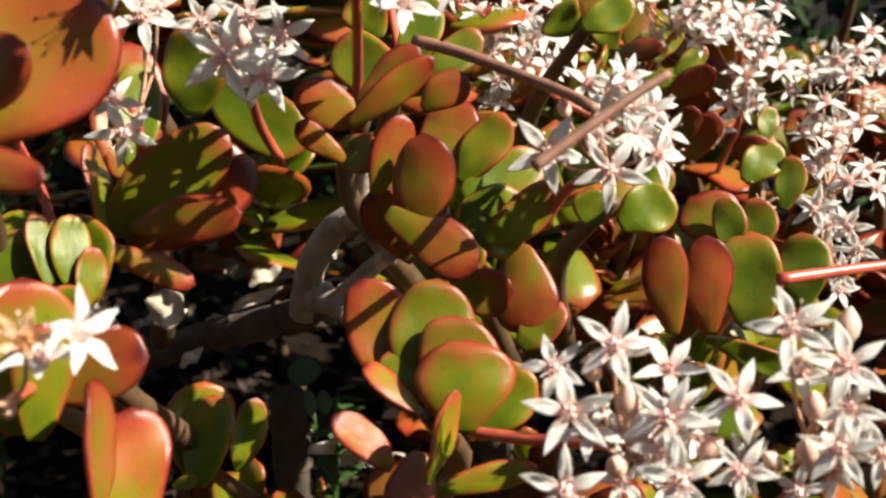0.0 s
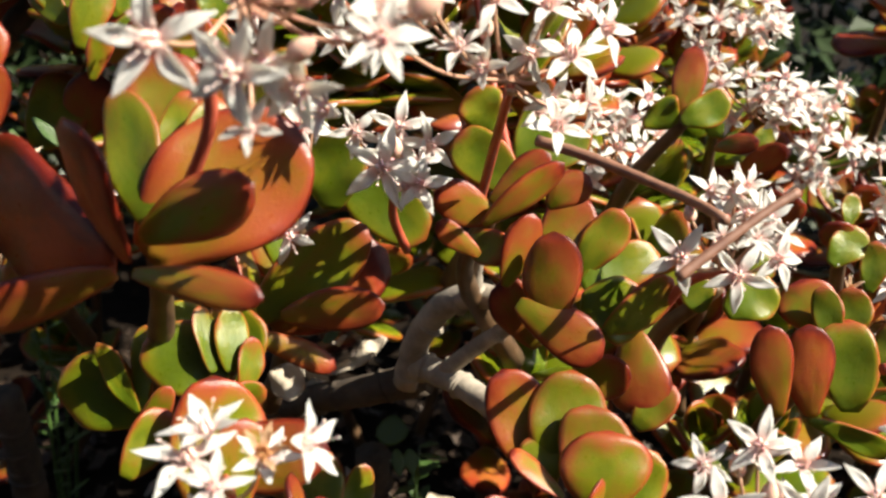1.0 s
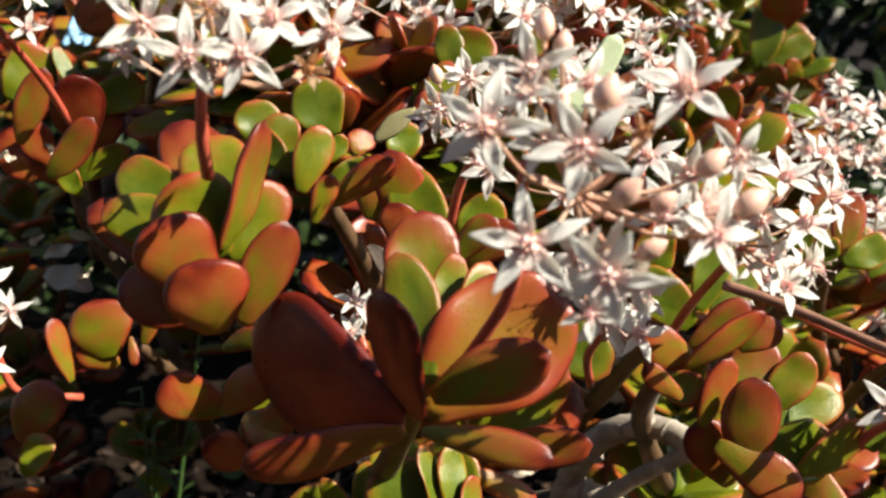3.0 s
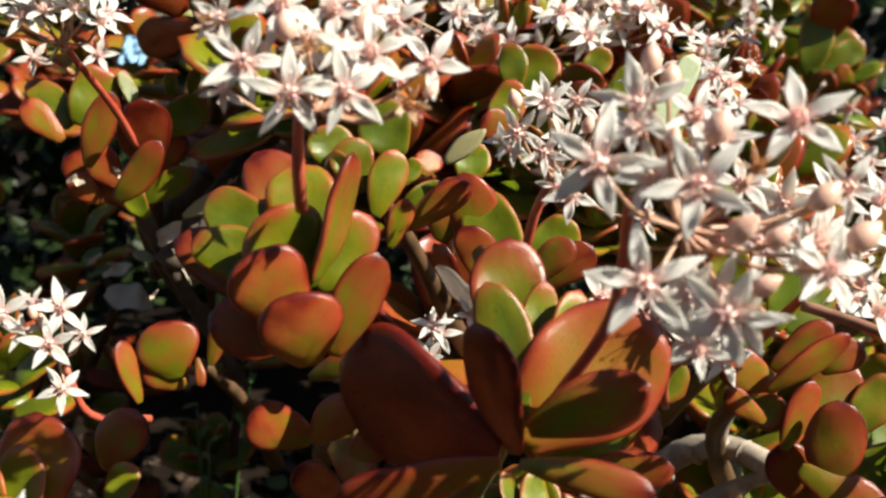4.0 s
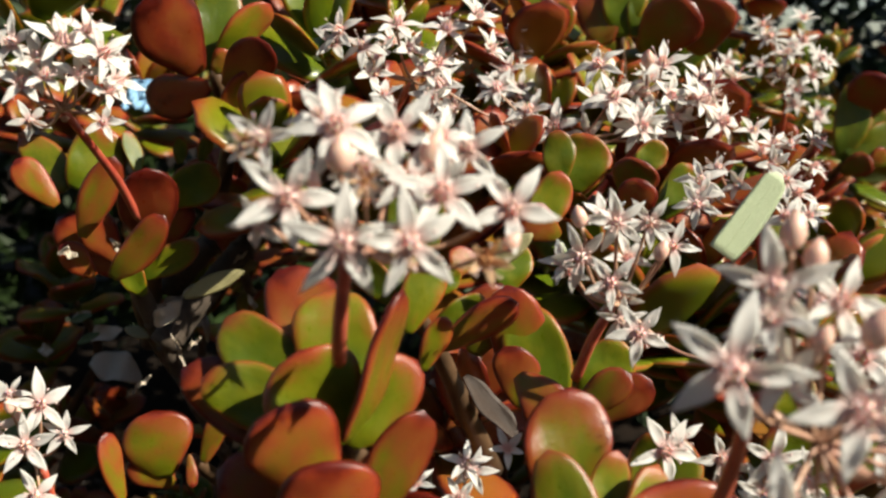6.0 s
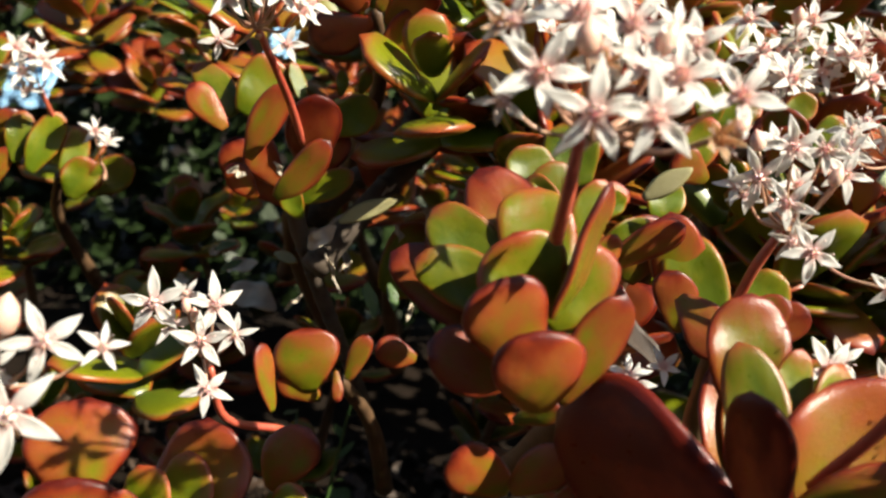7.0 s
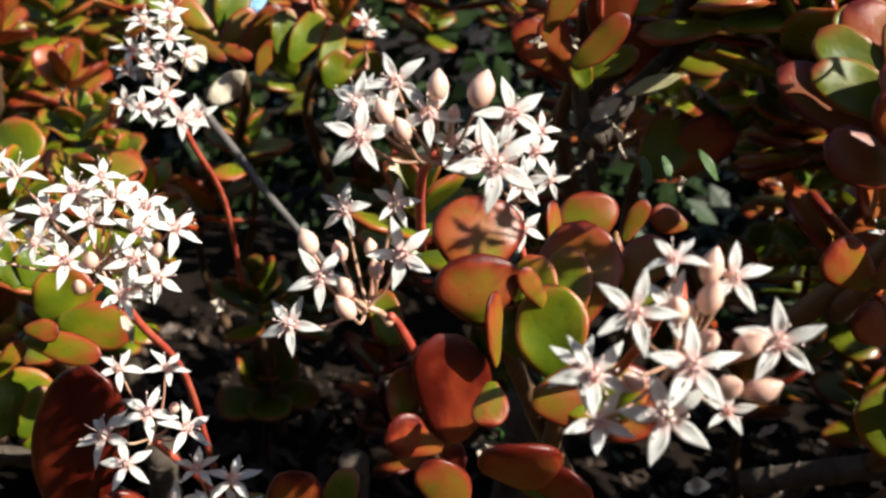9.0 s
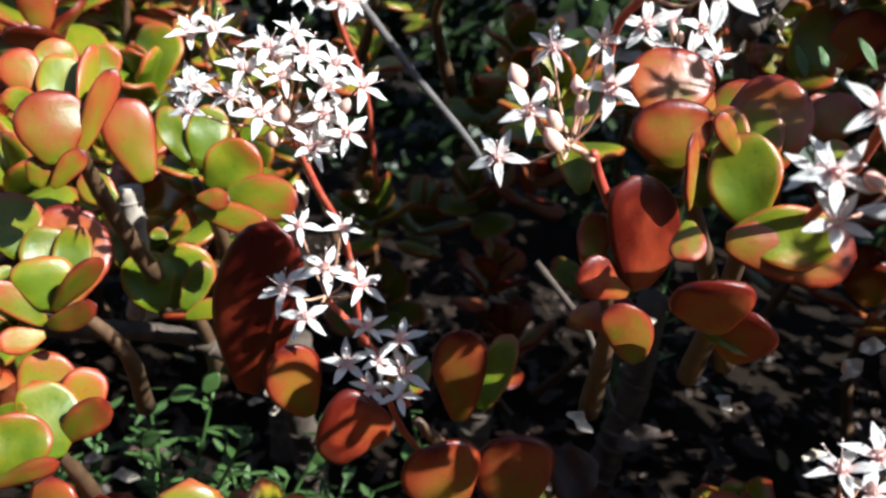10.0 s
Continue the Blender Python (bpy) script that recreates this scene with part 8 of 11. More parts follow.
flower(cl, (0.0647, 0.3821, 0.3456), (-0.25, -0.76, 0.61), 0.0169)
flower(cl, (0.0780, 0.3903, 0.3733), (-0.11, -0.38, 0.92), 0.0164)
flower(cl, (0.0929, 0.3812, 0.3423), (0.23, -0.90, 0.37), 0.0173)
flower(cl, (0.0701, 0.3795, 0.3367), (-0.53, -0.82, 0.23), 0.0164)
flower(cl, (0.0869, 0.3951, 0.3542), (-0.05, -0.55, 0.83), 0.0168)
back_flower(cl, (0.0584, 0.4027, 0.3446), (-1.05, -0.69, 0.41), 0.0168)
back_flower(cl, (0.0575, 0.3908, 0.3667), (-0.86, -0.98, 0.09), 0.0168)
back_flower(cl, (0.0757, 0.4005, 0.3581), (0.08, -0.59, 0.43), 0.0164)
back_flower(cl, (0.0861, 0.3878, 0.3618), (-0.30, -1.01, 1.05), 0.0164)
back_flower(cl, (0.1011, 0.3992, 0.3633), (0.54, -0.65, 0.68), 0.0168)
back_flower(cl, (0.0948, 0.3934, 0.3432), (0.29, -0.57, -0.06), 0.0168)
back_flower(cl, (0.0947, 0.3993, 0.3632), (0.51, -1.21, 0.68), 0.0168)
back_flower(cl, (0.0916, 0.3912, 0.3417), (-0.31, -0.77, 0.72), 0.0170)
back_flower(cl, (0.0976, 0.3857, 0.3441), (0.59, -0.86, 0.43), 0.0164)
back_flower(cl, (0.0987, 0.3765, 0.3429), (0.63, -0.60, 1.12), 0.0164)
back_flower(cl, (0.0711, 0.3850, 0.3327), (-0.11, -0.85, 0.47), 0.0159)
back_flower(cl, (0.0631, 0.3872, 0.3465), (0.10, -0.96, 0.49), 0.0155)
back_flower(cl, (0.0704, 0.3888, 0.3332), (0.18, -1.01, 0.94), 0.0155)
back_flower(cl, (0.0769, 0.3910, 0.3715), (-0.74, -0.53, 1.23), 0.0151)
back_flower(cl, (0.0999, 0.3913, 0.3474), (0.34, -0.82, -0.07), 0.0159)
back_flower(cl, (0.0975, 0.3926, 0.3351), (0.31, -0.58, 0.95), 0.0159)
back_flower(cl, (0.0795, 0.3799, 0.3266), (-0.54, -1.38, 0.27), 0.0151)
back_flower(cl, (0.0781, 0.3841, 0.3245), (-0.33, -0.27, 0.31), 0.0151)
back_flower(cl, (0.0901, 0.4016, 0.3547), (0.05, -0.41, 0.83), 0.0155)
stalks(cl, (0.0795, 0.3924, 0.3153), (0.0784, 0.3779, 0.2954))
cl = cluster(0.0808, 0.3409, 0.3161, CLUSTER_LABEL)
flower(cl, (0.0647, 0.3374, 0.3352), (-0.44, -0.53, 0.73), 0.0160)
flower(cl, (0.0666, 0.3352, 0.3278), (-0.24, -0.64, 0.73), 0.0152)
flower(cl, (0.0764, 0.3360, 0.3305), (-0.14, -0.53, 0.83), 0.0160)
flower(cl, (0.0829, 0.3345, 0.3256), (-0.16, -0.55, 0.82), 0.0160)
flower(cl, (0.0901, 0.3358, 0.3298), (0.09, -0.52, 0.85), 0.0160)
flower(cl, (0.0945, 0.3340, 0.3239), (0.14, -0.58, 0.80), 0.0152)
flower(cl, (0.0905, 0.3319, 0.3167), (0.32, -0.60, 0.74), 0.0152)
back_flower(cl, (0.0627, 0.3491, 0.3202), (-0.79, -0.58, 0.63), 0.0147)
back_flower(cl, (0.0710, 0.3389, 0.3275), (-0.40, -0.04, 0.49), 0.0147)
back_flower(cl, (0.0738, 0.3403, 0.3134), (-0.37, -0.64, 0.35), 0.0140)
back_flower(cl, (0.0827, 0.3445, 0.3200), (-0.47, -0.89, 0.52), 0.0147)
back_flower(cl, (0.0839, 0.3392, 0.3216), (-0.14, -0.87, 0.39), 0.0147)
back_flower(cl, (0.0984, 0.3434, 0.3212), (0.45, 0.41, 1.01), 0.0147)
back_flower(cl, (0.0980, 0.3421, 0.3184), (0.33, -0.32, 0.52), 0.0140)
back_flower(cl, (0.0875, 0.3367, 0.3136), (0.20, -1.05, 0.46), 0.0140)
stalks(cl, (0.0796, 0.3674, 0.3027), (0.0784, 0.3779, 0.2954))

# ---- branches and twigs ----
branch("branch", "thick grey-brown woody jade branch in the shade", [(-0.0434, 0.2758, 0.2379), (-0.0393, 0.2714, 0.2565), (-0.0294, 0.2637, 0.2717), (-0.0164, 0.2547, 0.2765), (-0.0045, 0.2414, 0.2742)], 0.0042, LIGHT_BARK)
branch("branch", "thick grey-brown woody jade branch in the shade", [(-0.0408, 0.2743, 0.2460), (-0.0301, 0.2638, 0.2462), (-0.0171, 0.2476, 0.2450), (-0.0039, 0.2219, 0.2466)], 0.0042, LIGHT_BARK)
branch("branch", "thick grey-brown woody jade branch in the shade", [(-0.0311, 0.2644, 0.2479), (-0.0191, 0.2544, 0.2626), (-0.0062, 0.2421, 0.2765), (-0.0003, 0.2248, 0.2880)], 0.0025, LIGHT_BARK)
branch("branch", "thick grey-brown woody jade branch in the shade", [(-0.0368, 0.2774, 0.2393), (-0.0617, 0.2847, 0.2297), (-0.0868, 0.2968, 0.2184), (-0.1275, 0.3101, 0.1947)], 0.0053, SHADED_BARK)
branch("branch", "thick grey-brown woody jade branch in the shade", [(-0.0221, 0.2572, 0.2744), (-0.0224, 0.2510, 0.2877), (-0.0201, 0.2399, 0.3019)], 0.0025, LIGHT_BARK)
branch("twig", "thin dry brown twig lying across the plant", [(-0.0068, 0.2392, 0.3272), (0.0048, 0.2300, 0.3254), (0.0149, 0.2206, 0.3230), (0.0260, 0.2050, 0.3208), (0.0296, 0.1880, 0.3210)], 0.0014, TWIG)
branch("twig", "thin dry brown twig lying across the plant", [(0.0170, 0.1744, 0.3128), (0.0229, 0.1768, 0.3166), (0.0294, 0.1794, 0.3207), (0.0360, 0.1819, 0.3247), (0.0432, 0.1844, 0.3285)], 0.0011, TWIG)
branch("twig", "thin dry brown twig lying across the plant", [(-0.3582, 0.2967, 0.3086), (-0.3417, 0.2958, 0.2937), (-0.3241, 0.2911, 0.2794), (-0.2987, 0.2847, 0.2605), (-0.2862, 0.2784, 0.2486)], 0.0016, GREY_TWIG)
# Lower run of the grey twig, in the darker bark to look shaded.
branch("twig", "thin dry brown twig lying across the plant", [(-0.2613, 0.2610, 0.2265), (-0.2403, 0.2506, 0.2121), (-0.2313, 0.2439, 0.2018), (-0.2232, 0.2366, 0.1900)], 0.0012, SHADED_BARK)
branch("succulent_stem", "red fleshy stem reaching out of the shrub", [(0.0767, 0.2044, 0.2782), (0.0899, 0.2087, 0.2783), (0.1099, 0.2150, 0.2783)], 0.0014, STALK)
branch("branch", "thick grey-brown woody jade branch in the shade", [(-0.4182, 0.2428, 0.2265), (-0.4156, 0.2436, 0.2109), (-0.4123, 0.2437, 0.1928), (-0.4158, 0.2465, 0.1715)], 0.0042, LIGHT_BARK)
branch("branch", "thick grey-brown woody jade branch in the shade", [(-0.4602, 0.2416, 0.1583), (-0.4341, 0.2584, 0.1562), (-0.4110, 0.2742, 0.1535), (-0.3829, 0.2791, 0.1468)], 0.0043, SHADED_BARK)
branch("branch", "thick grey-brown woody jade branch in the shade", [(-0.2150, 0.3563, 0.3324), (-0.2190, 0.3585, 0.3225), (-0.2069, 0.3586, 0.3377), (-0.1881, 0.3547, 0.3537), (-0.1797, 0.3510, 0.3761)], 0.0046, SHADED_BARK)
branch("branch", "thick grey-brown woody jade branch in the shade", [(-0.2170, 0.3110, 0.3430), (-0.2130, 0.3180, 0.3250), (-0.2060, 0.3300, 0.3000), (-0.1900, 0.3480, 0.2550)], 0.0030, SHADED_BARK)
branch("branch", "thick grey-brown woody jade branch in the shade", [(-0.2077, 0.3149, 0.3150), (-0.1973, 0.3265, 0.3304), (-0.1838, 0.3395, 0.3487), (-0.1658, 0.3595, 0.3703)], 0.0046, SHADED_BARK)

# ---- loose leaves ----
loose_leaf("olive", (-0.1979, 0.3056, 0.3350), (-0.1797, 0.3092, 0.3438), 0.0062, (0.31, -0.99, 0.57))
loose_leaf("dry", (-0.2084, 0.3092, 0.3236), (-0.1985, 0.3091, 0.3327), 0.0060, (0.31, -0.99, 0.58))
loose_leaf("dry", (-0.0827, 0.2513, 0.2464), (-0.0725, 0.2522, 0.2548), 0.0113, (0.54, -0.87, 0.84))
loose_leaf("dry", (-0.0870, 0.2208, 0.2648), (-0.0827, 0.2180, 0.2630), 0.0042, (0.59, -0.86, 0.82))
loose_leaf("dry", (-0.0877, 0.2983, 0.2146), (-0.0843, 0.2945, 0.2101), 0.0058, (0.51, -0.87, 0.87))
loose_leaf("dry", (-0.0744, 0.3121, 0.2233), (-0.0552, 0.3129, 0.2316), 0.0044, (0.46, -0.89, 0.84))
loose_leaf("dry", (-0.0662, 0.3348, 0.2272), (-0.0627, 0.3343, 0.2318), 0.0034, (0.43, -0.91, 0.81))
loose_leaf("dry", (-0.0809, 0.3016, 0.2237), (-0.0747, 0.3004, 0.2263), 0.0031, (0.49, -0.89, 0.85))
loose_leaf("green", (-0.0788, 0.3344, 0.2262), (-0.0721, 0.3340, 0.2309), 0.0042, (0.46, -0.91, 0.81))
loose_leaf("green", (-0.0577, 0.3225, 0.1935), (-0.0448, 0.3207, 0.1944), 0.0126, (0.41, -0.88, 0.90))
loose_leaf("green", (-0.0497, 0.3159, 0.1900), (-0.0483, 0.3106, 0.1812), 0.0054, (0.39, -0.87, 0.92))
loose_leaf("green", (-0.0448, 0.3186, 0.1885), (-0.0436, 0.3136, 0.1807), 0.0063, (0.37, -0.87, 0.92))
loose_leaf("dry", (-0.0420, 0.2603, 0.1982), (-0.0304, 0.2601, 0.2033), 0.0046, (0.39, -0.84, 0.97))
loose_leaf("dry", (-0.2543, 0.3730, 0.2864), (-0.2342, 0.3708, 0.2822), 0.0138, (0.59, -0.88, 0.77))
loose_leaf("dry", (-0.2186, 0.3408, 0.3195), (-0.2018, 0.3388, 0.3166), 0.0080, (0.54, -0.92, 0.73))
loose_leaf("dry", (-0.2636, 0.3936, 0.2885), (-0.2481, 0.3931, 0.2927), 0.0070, (0.60, -0.89, 0.75))
loose_leaf("dry", (-0.2779, 0.4137, 0.2887), (-0.2718, 0.4129, 0.2934), 0.0049, (0.61, -0.89, 0.74))
loose_leaf("dry", (-0.2926, 0.4101, 0.2754), (-0.2842, 0.4081, 0.2743), 0.0049, (0.64, -0.87, 0.76))
loose_leaf("dry", (-0.2486, 0.4183, 0.3044), (-0.2405, 0.4166, 0.3044), 0.0059, (0.55, -0.92, 0.71))
loose_leaf("olive", (-0.1955, 0.3350, 0.3354), (-0.1804, 0.3346, 0.3400), 0.0066, (0.49, -0.94, 0.69))
loose_leaf("dry", (-0.2077, 0.3375, 0.3256), (-0.1963, 0.3379, 0.3347), 0.0051, (0.52, -0.93, 0.72))
loose_leaf("dry", (-0.1194, 0.3024, 0.3143), (-0.1024, 0.3004, 0.3113), 0.0053, (0.26, -0.94, 0.79))
loose_leaf("brown", (-0.1090, 0.2749, 0.3270), (-0.0932, 0.2698, 0.3106), 0.0070, (0.23, -0.94, 0.78))
loose_leaf("dry", (-0.2193, 0.3518, 0.3167), (-0.2073, 0.3522, 0.3205), 0.0102, (0.44, -0.96, 0.64))
loose_leaf("dry", (-0.2062, 0.3538, 0.3181), (-0.2018, 0.3492, 0.3060), 0.0031, (0.40, -0.97, 0.63))
loose_leaf("olive", (-0.2253, 0.3298, 0.3152), (-0.2161, 0.3282, 0.3125), 0.0046, (0.46, -0.96, 0.65))
loose_leaf("green", (-0.1884, 0.3132, 0.3131), (-0.1835, 0.3091, 0.3025), 0.0052, (0.37, -0.97, 0.67))
loose_leaf("green", (-0.1805, 0.3144, 0.3140), (-0.1770, 0.3106, 0.3051), 0.0040, (0.34, -0.97, 0.67))
loose_leaf("green", (-0.2591, 0.3643, 0.3043), (-0.2498, 0.3644, 0.3080), 0.0033, (0.52, -0.94, 0.66))
loose_leaf("green", (-0.2557, 0.3628, 0.2966), (-0.2465, 0.3632, 0.3015), 0.0033, (0.51, -0.94, 0.68))
loose_leaf("dry", (-0.4083, 0.3879, 0.3081), (-0.4010, 0.3895, 0.3192), 0.0129, (0.78, -0.83, 0.61))
loose_leaf("dry", (-0.4032, 0.4049, 0.2906), (-0.3873, 0.4093, 0.3084), 0.0135, (0.76, -0.84, 0.64))
loose_leaf("dry", (-0.3345, 0.2080, 0.2532), (-0.3287, 0.2053, 0.2474), 0.0033, (0.64, -0.88, 0.71))
loose_leaf("dry", (-0.3514, 0.3117, 0.2194), (-0.3457, 0.3126, 0.2242), 0.0059, (0.58, -0.90, 0.73))
loose_leaf("dry", (-0.2211, 0.2268, 0.2237), (-0.2157, 0.2274, 0.2278), 0.0047, (0.28, -0.94, 0.80))
loose_leaf("dry", (-0.2359, 0.2134, 0.1951), (-0.2274, 0.2117, 0.1902), 0.0047, (0.32, -0.89, 0.89))
loose_leaf("dry", (-0.1980, 0.2751, 0.1887), (-0.1935, 0.2752, 0.1922), 0.0034, (0.21, -0.92, 0.84))
loose_leaf("dry", (-0.1881, 0.2767, 0.1860), (-0.1829, 0.2743, 0.1815), 0.0051, (0.18, -0.92, 0.85))
loose_leaf("dry", (-0.1645, 0.1917, 0.2378), (-0.1598, 0.1922, 0.2422), 0.0046, (0.08, -0.92, 0.79))
loose_leaf("dry", (-0.1614, 0.1946, 0.2442), (-0.1553, 0.1950, 0.2473), 0.0046, (0.07, -0.93, 0.77))
loose_leaf("brown", (-0.2191, 0.2241, 0.1822), (-0.2060, 0.2278, 0.1895), 0.0084, (0.27, -0.89, 0.91))
loose_leaf("brown", (-0.2366, 0.2236, 0.1618), (-0.2235, 0.2283, 0.1721), 0.0212, (0.32, -0.86, 0.96))
loose_leaf("dry", (-0.1811, 0.1145, 0.2469), (-0.1776, 0.1142, 0.2499), 0.0020, (0.10, -0.89, 0.88))
loose_leaf("green", (-0.3963, 0.2706, 0.1317), (-0.3904, 0.2733, 0.1418), 0.0074, (0.67, -0.78, 0.92))
loose_leaf("green", (-0.4170, 0.2567, 0.1061), (-0.4092, 0.2592, 0.1141), 0.0074, (0.71, -0.73, 0.96))
loose_leaf("green", (-0.4098, 0.2657, 0.1274), (-0.3981, 0.2686, 0.1335), 0.0074, (0.70, -0.76, 0.92))
loose_leaf("dry", (-0.4260, 0.2499, 0.0929), (-0.4128, 0.2513, 0.0934), 0.0054, (0.72, -0.70, 0.98))
loose_leaf("dry", (-0.4390, 0.2480, 0.0970), (-0.4313, 0.2490, 0.1007), 0.0049, (0.74, -0.70, 0.97))
loose_leaf("green", (-0.3955, 0.2832, 0.1362), (-0.3862, 0.2857, 0.1432), 0.0065, (0.66, -0.79, 0.90))
loose_leaf("green", (-0.3826, 0.2752, 0.1349), (-0.3771, 0.2766, 0.1413), 0.0054, (0.64, -0.80, 0.91))
loose_leaf("dry", (-0.3704, 0.2780, 0.1343), (-0.3661, 0.2791, 0.1405), 0.0049, (0.62, -0.81, 0.92))
loose_leaf("dry", (-0.3766, 0.2749, 0.1298), (-0.3711, 0.2753, 0.1331), 0.0034, (0.63, -0.80, 0.92))
loose_leaf("dry", (-0.3663, 0.2765, 0.1265), (-0.3635, 0.2766, 0.1314), 0.0030, (0.61, -0.80, 0.93))
loose_leaf("green", (-0.3506, 0.2927, 0.0986), (-0.3450, 0.2943, 0.1054), 0.0062, (0.55, -0.80, 0.97))
loose_leaf("pale", (-0.0517, 0.2397, 0.3747), (-0.0399, 0.2439, 0.3939), 0.0094, (0.25, -0.90, 0.35))
loose_leaf("olive", (-0.1062, 0.2632, 0.3616), (-0.0941, 0.2650, 0.3709), 0.0063, (0.50, -0.84, 0.85))
loose_leaf("dry", (-0.2334, 0.2956, 0.3487), (-0.2287, 0.2978, 0.3469), 0.0030, (0.47, -0.97, 0.68))
loose_leaf("dry", (-0.2204, 0.3037, 0.3524), (-0.2187, 0.3047, 0.3476), 0.0017, (0.43, -0.98, 0.67))
loose_leaf("dry", (-0.1814, 0.3196, 0.3333), (-0.1783, 0.3204, 0.3271), 0.0020, (0.31, -0.99, 0.72))
loose_leaf("dry", (-0.1728, 0.3122, 0.3017), (-0.1719, 0.3162, 0.3083), 0.0018, (0.29, -0.98, 0.80))
loose_leaf("dry", (-0.1729, 0.3311, 0.3520), (-0.1684, 0.3348, 0.3556), 0.0020, (0.29, -1.00, 0.65))
loose_leaf("dry", (-0.1731, 0.3276, 0.3392), (-0.1705, 0.3288, 0.3347), 0.0020, (0.29, -0.99, 0.70))
loose_leaf("dry", (-0.1878, 0.3262, 0.3417), (-0.1842, 0.3295, 0.3443), 0.0014, (0.33, -0.99, 0.69))
loose_leaf("green", (-0.1694, 0.3070, 0.3194), (-0.1607, 0.3075, 0.3090), 0.0043, (0.27, -0.98, 0.77))
loose_leaf("dry", (-0.2001, 0.2991, 0.3251), (-0.1947, 0.2985, 0.3125), 0.0010, (0.37, -0.98, 0.76))
loose_leaf("dry", (-0.1960, 0.3031, 0.3186), (-0.1927, 0.3063, 0.3211), 0.0016, (0.36, -0.98, 0.76))
loose_leaf("dry", (-0.2129, 0.3017, 0.3031), (-0.2080, 0.3058, 0.3079), 0.0016, (0.41, -0.97, 0.80))
loose_leaf("dry", (-0.0885, 0.2739, 0.2353), (-0.0803, 0.2775, 0.2394), 0.0046, (0.52, -0.88, 0.99))
loose_leaf("dry", (-0.0788, 0.2604, 0.2275), (-0.0721, 0.2640, 0.2317), 0.0037, (0.50, -0.87, 1.03))
loose_leaf("dry", (-0.0604, 0.2781, 0.2468), (-0.0502, 0.2816, 0.2506), 0.0053, (0.43, -0.91, 0.96))
loose_leaf("dry", (-0.0683, 0.2793, 0.2501), (-0.0635, 0.2820, 0.2519), 0.0021, (0.46, -0.91, 0.95))
loose_leaf("dry", (-0.1381, 0.3339, 0.1816), (-0.1305, 0.3383, 0.1851), 0.0037, (0.18, -0.89, 1.05))
loose_leaf("dry", (-0.1203, 0.3423, 0.2013), (-0.1131, 0.3467, 0.2054), 0.0037, (0.14, -0.91, 1.00))
loose_leaf("dry", (-0.1295, 0.3427, 0.2083), (-0.1264, 0.3461, 0.2112), 0.0021, (0.16, -0.92, 0.99))
loose_leaf("dry", (-0.1849, 0.3477, 0.1831), (-0.1786, 0.3501, 0.1805), 0.0044, (0.29, -0.90, 1.04))

# ---- the rest of the shrub, further back ----


def wild_shoot(x, y, z, size, seed):
    """A shoot that follows the plant's habit: crossed pairs of leaves, wide below and upright at the top."""
    rng = random.Random(seed)
    blush = rng.choice((0.05, 0.1, 0.2, 0.65, 0.8))
    sh = shoot(x, y, z, GREEN_LABEL if blush < 0.3 else SHOOT_LABEL if blush < 0.5 else RED_LABEL)
    place(sh)
    lean = Vector((rng.uniform(-0.4, 0.4), rng.uniform(-0.6, 0.2), 1)).normalized()
    turn = rng.uniform(0, 3)
    for k in range(5):
        tilt = radians((86, 68, 50, 34, 18)[k] + rng.uniform(-8, 8))
        foot = Vector((x, y, z)) + lean * 0.007 * k
        for s in range(2):
            a = turn + k * math.pi / 2 + s * math.pi + rng.uniform(-0.2, 0.2)
            u = lean.orthogonal().normalized()
            w = lean.cross(u)
            out = u * math.cos(a) + w * math.sin(a)
            d = out * math.sin(tilt) + lean * math.cos(tilt)
            length = size * (1.0, 1.05, 0.95, 0.75, 0.5)[k] * rng.uniform(0.85, 1.1)
            face = lean * math.sin(tilt) - out * math.cos(tilt)
            leaf(sh, foot, foot + d * length, length * rng.uniform(0.62, 0.8), face, blush + rng.uniform(-0.1, 0.2) + (0.2 if k == 0 else 0), k == 0)
    stem(sh, (x, y, z + 0.01), (x + rng.uniform(-0.01, 0.01), y + 0.012, z - 0.03), (x + rng.uniform(-0.03, 0.03), y + 0.03, max(z - 0.09, -0.01)))
    return sh


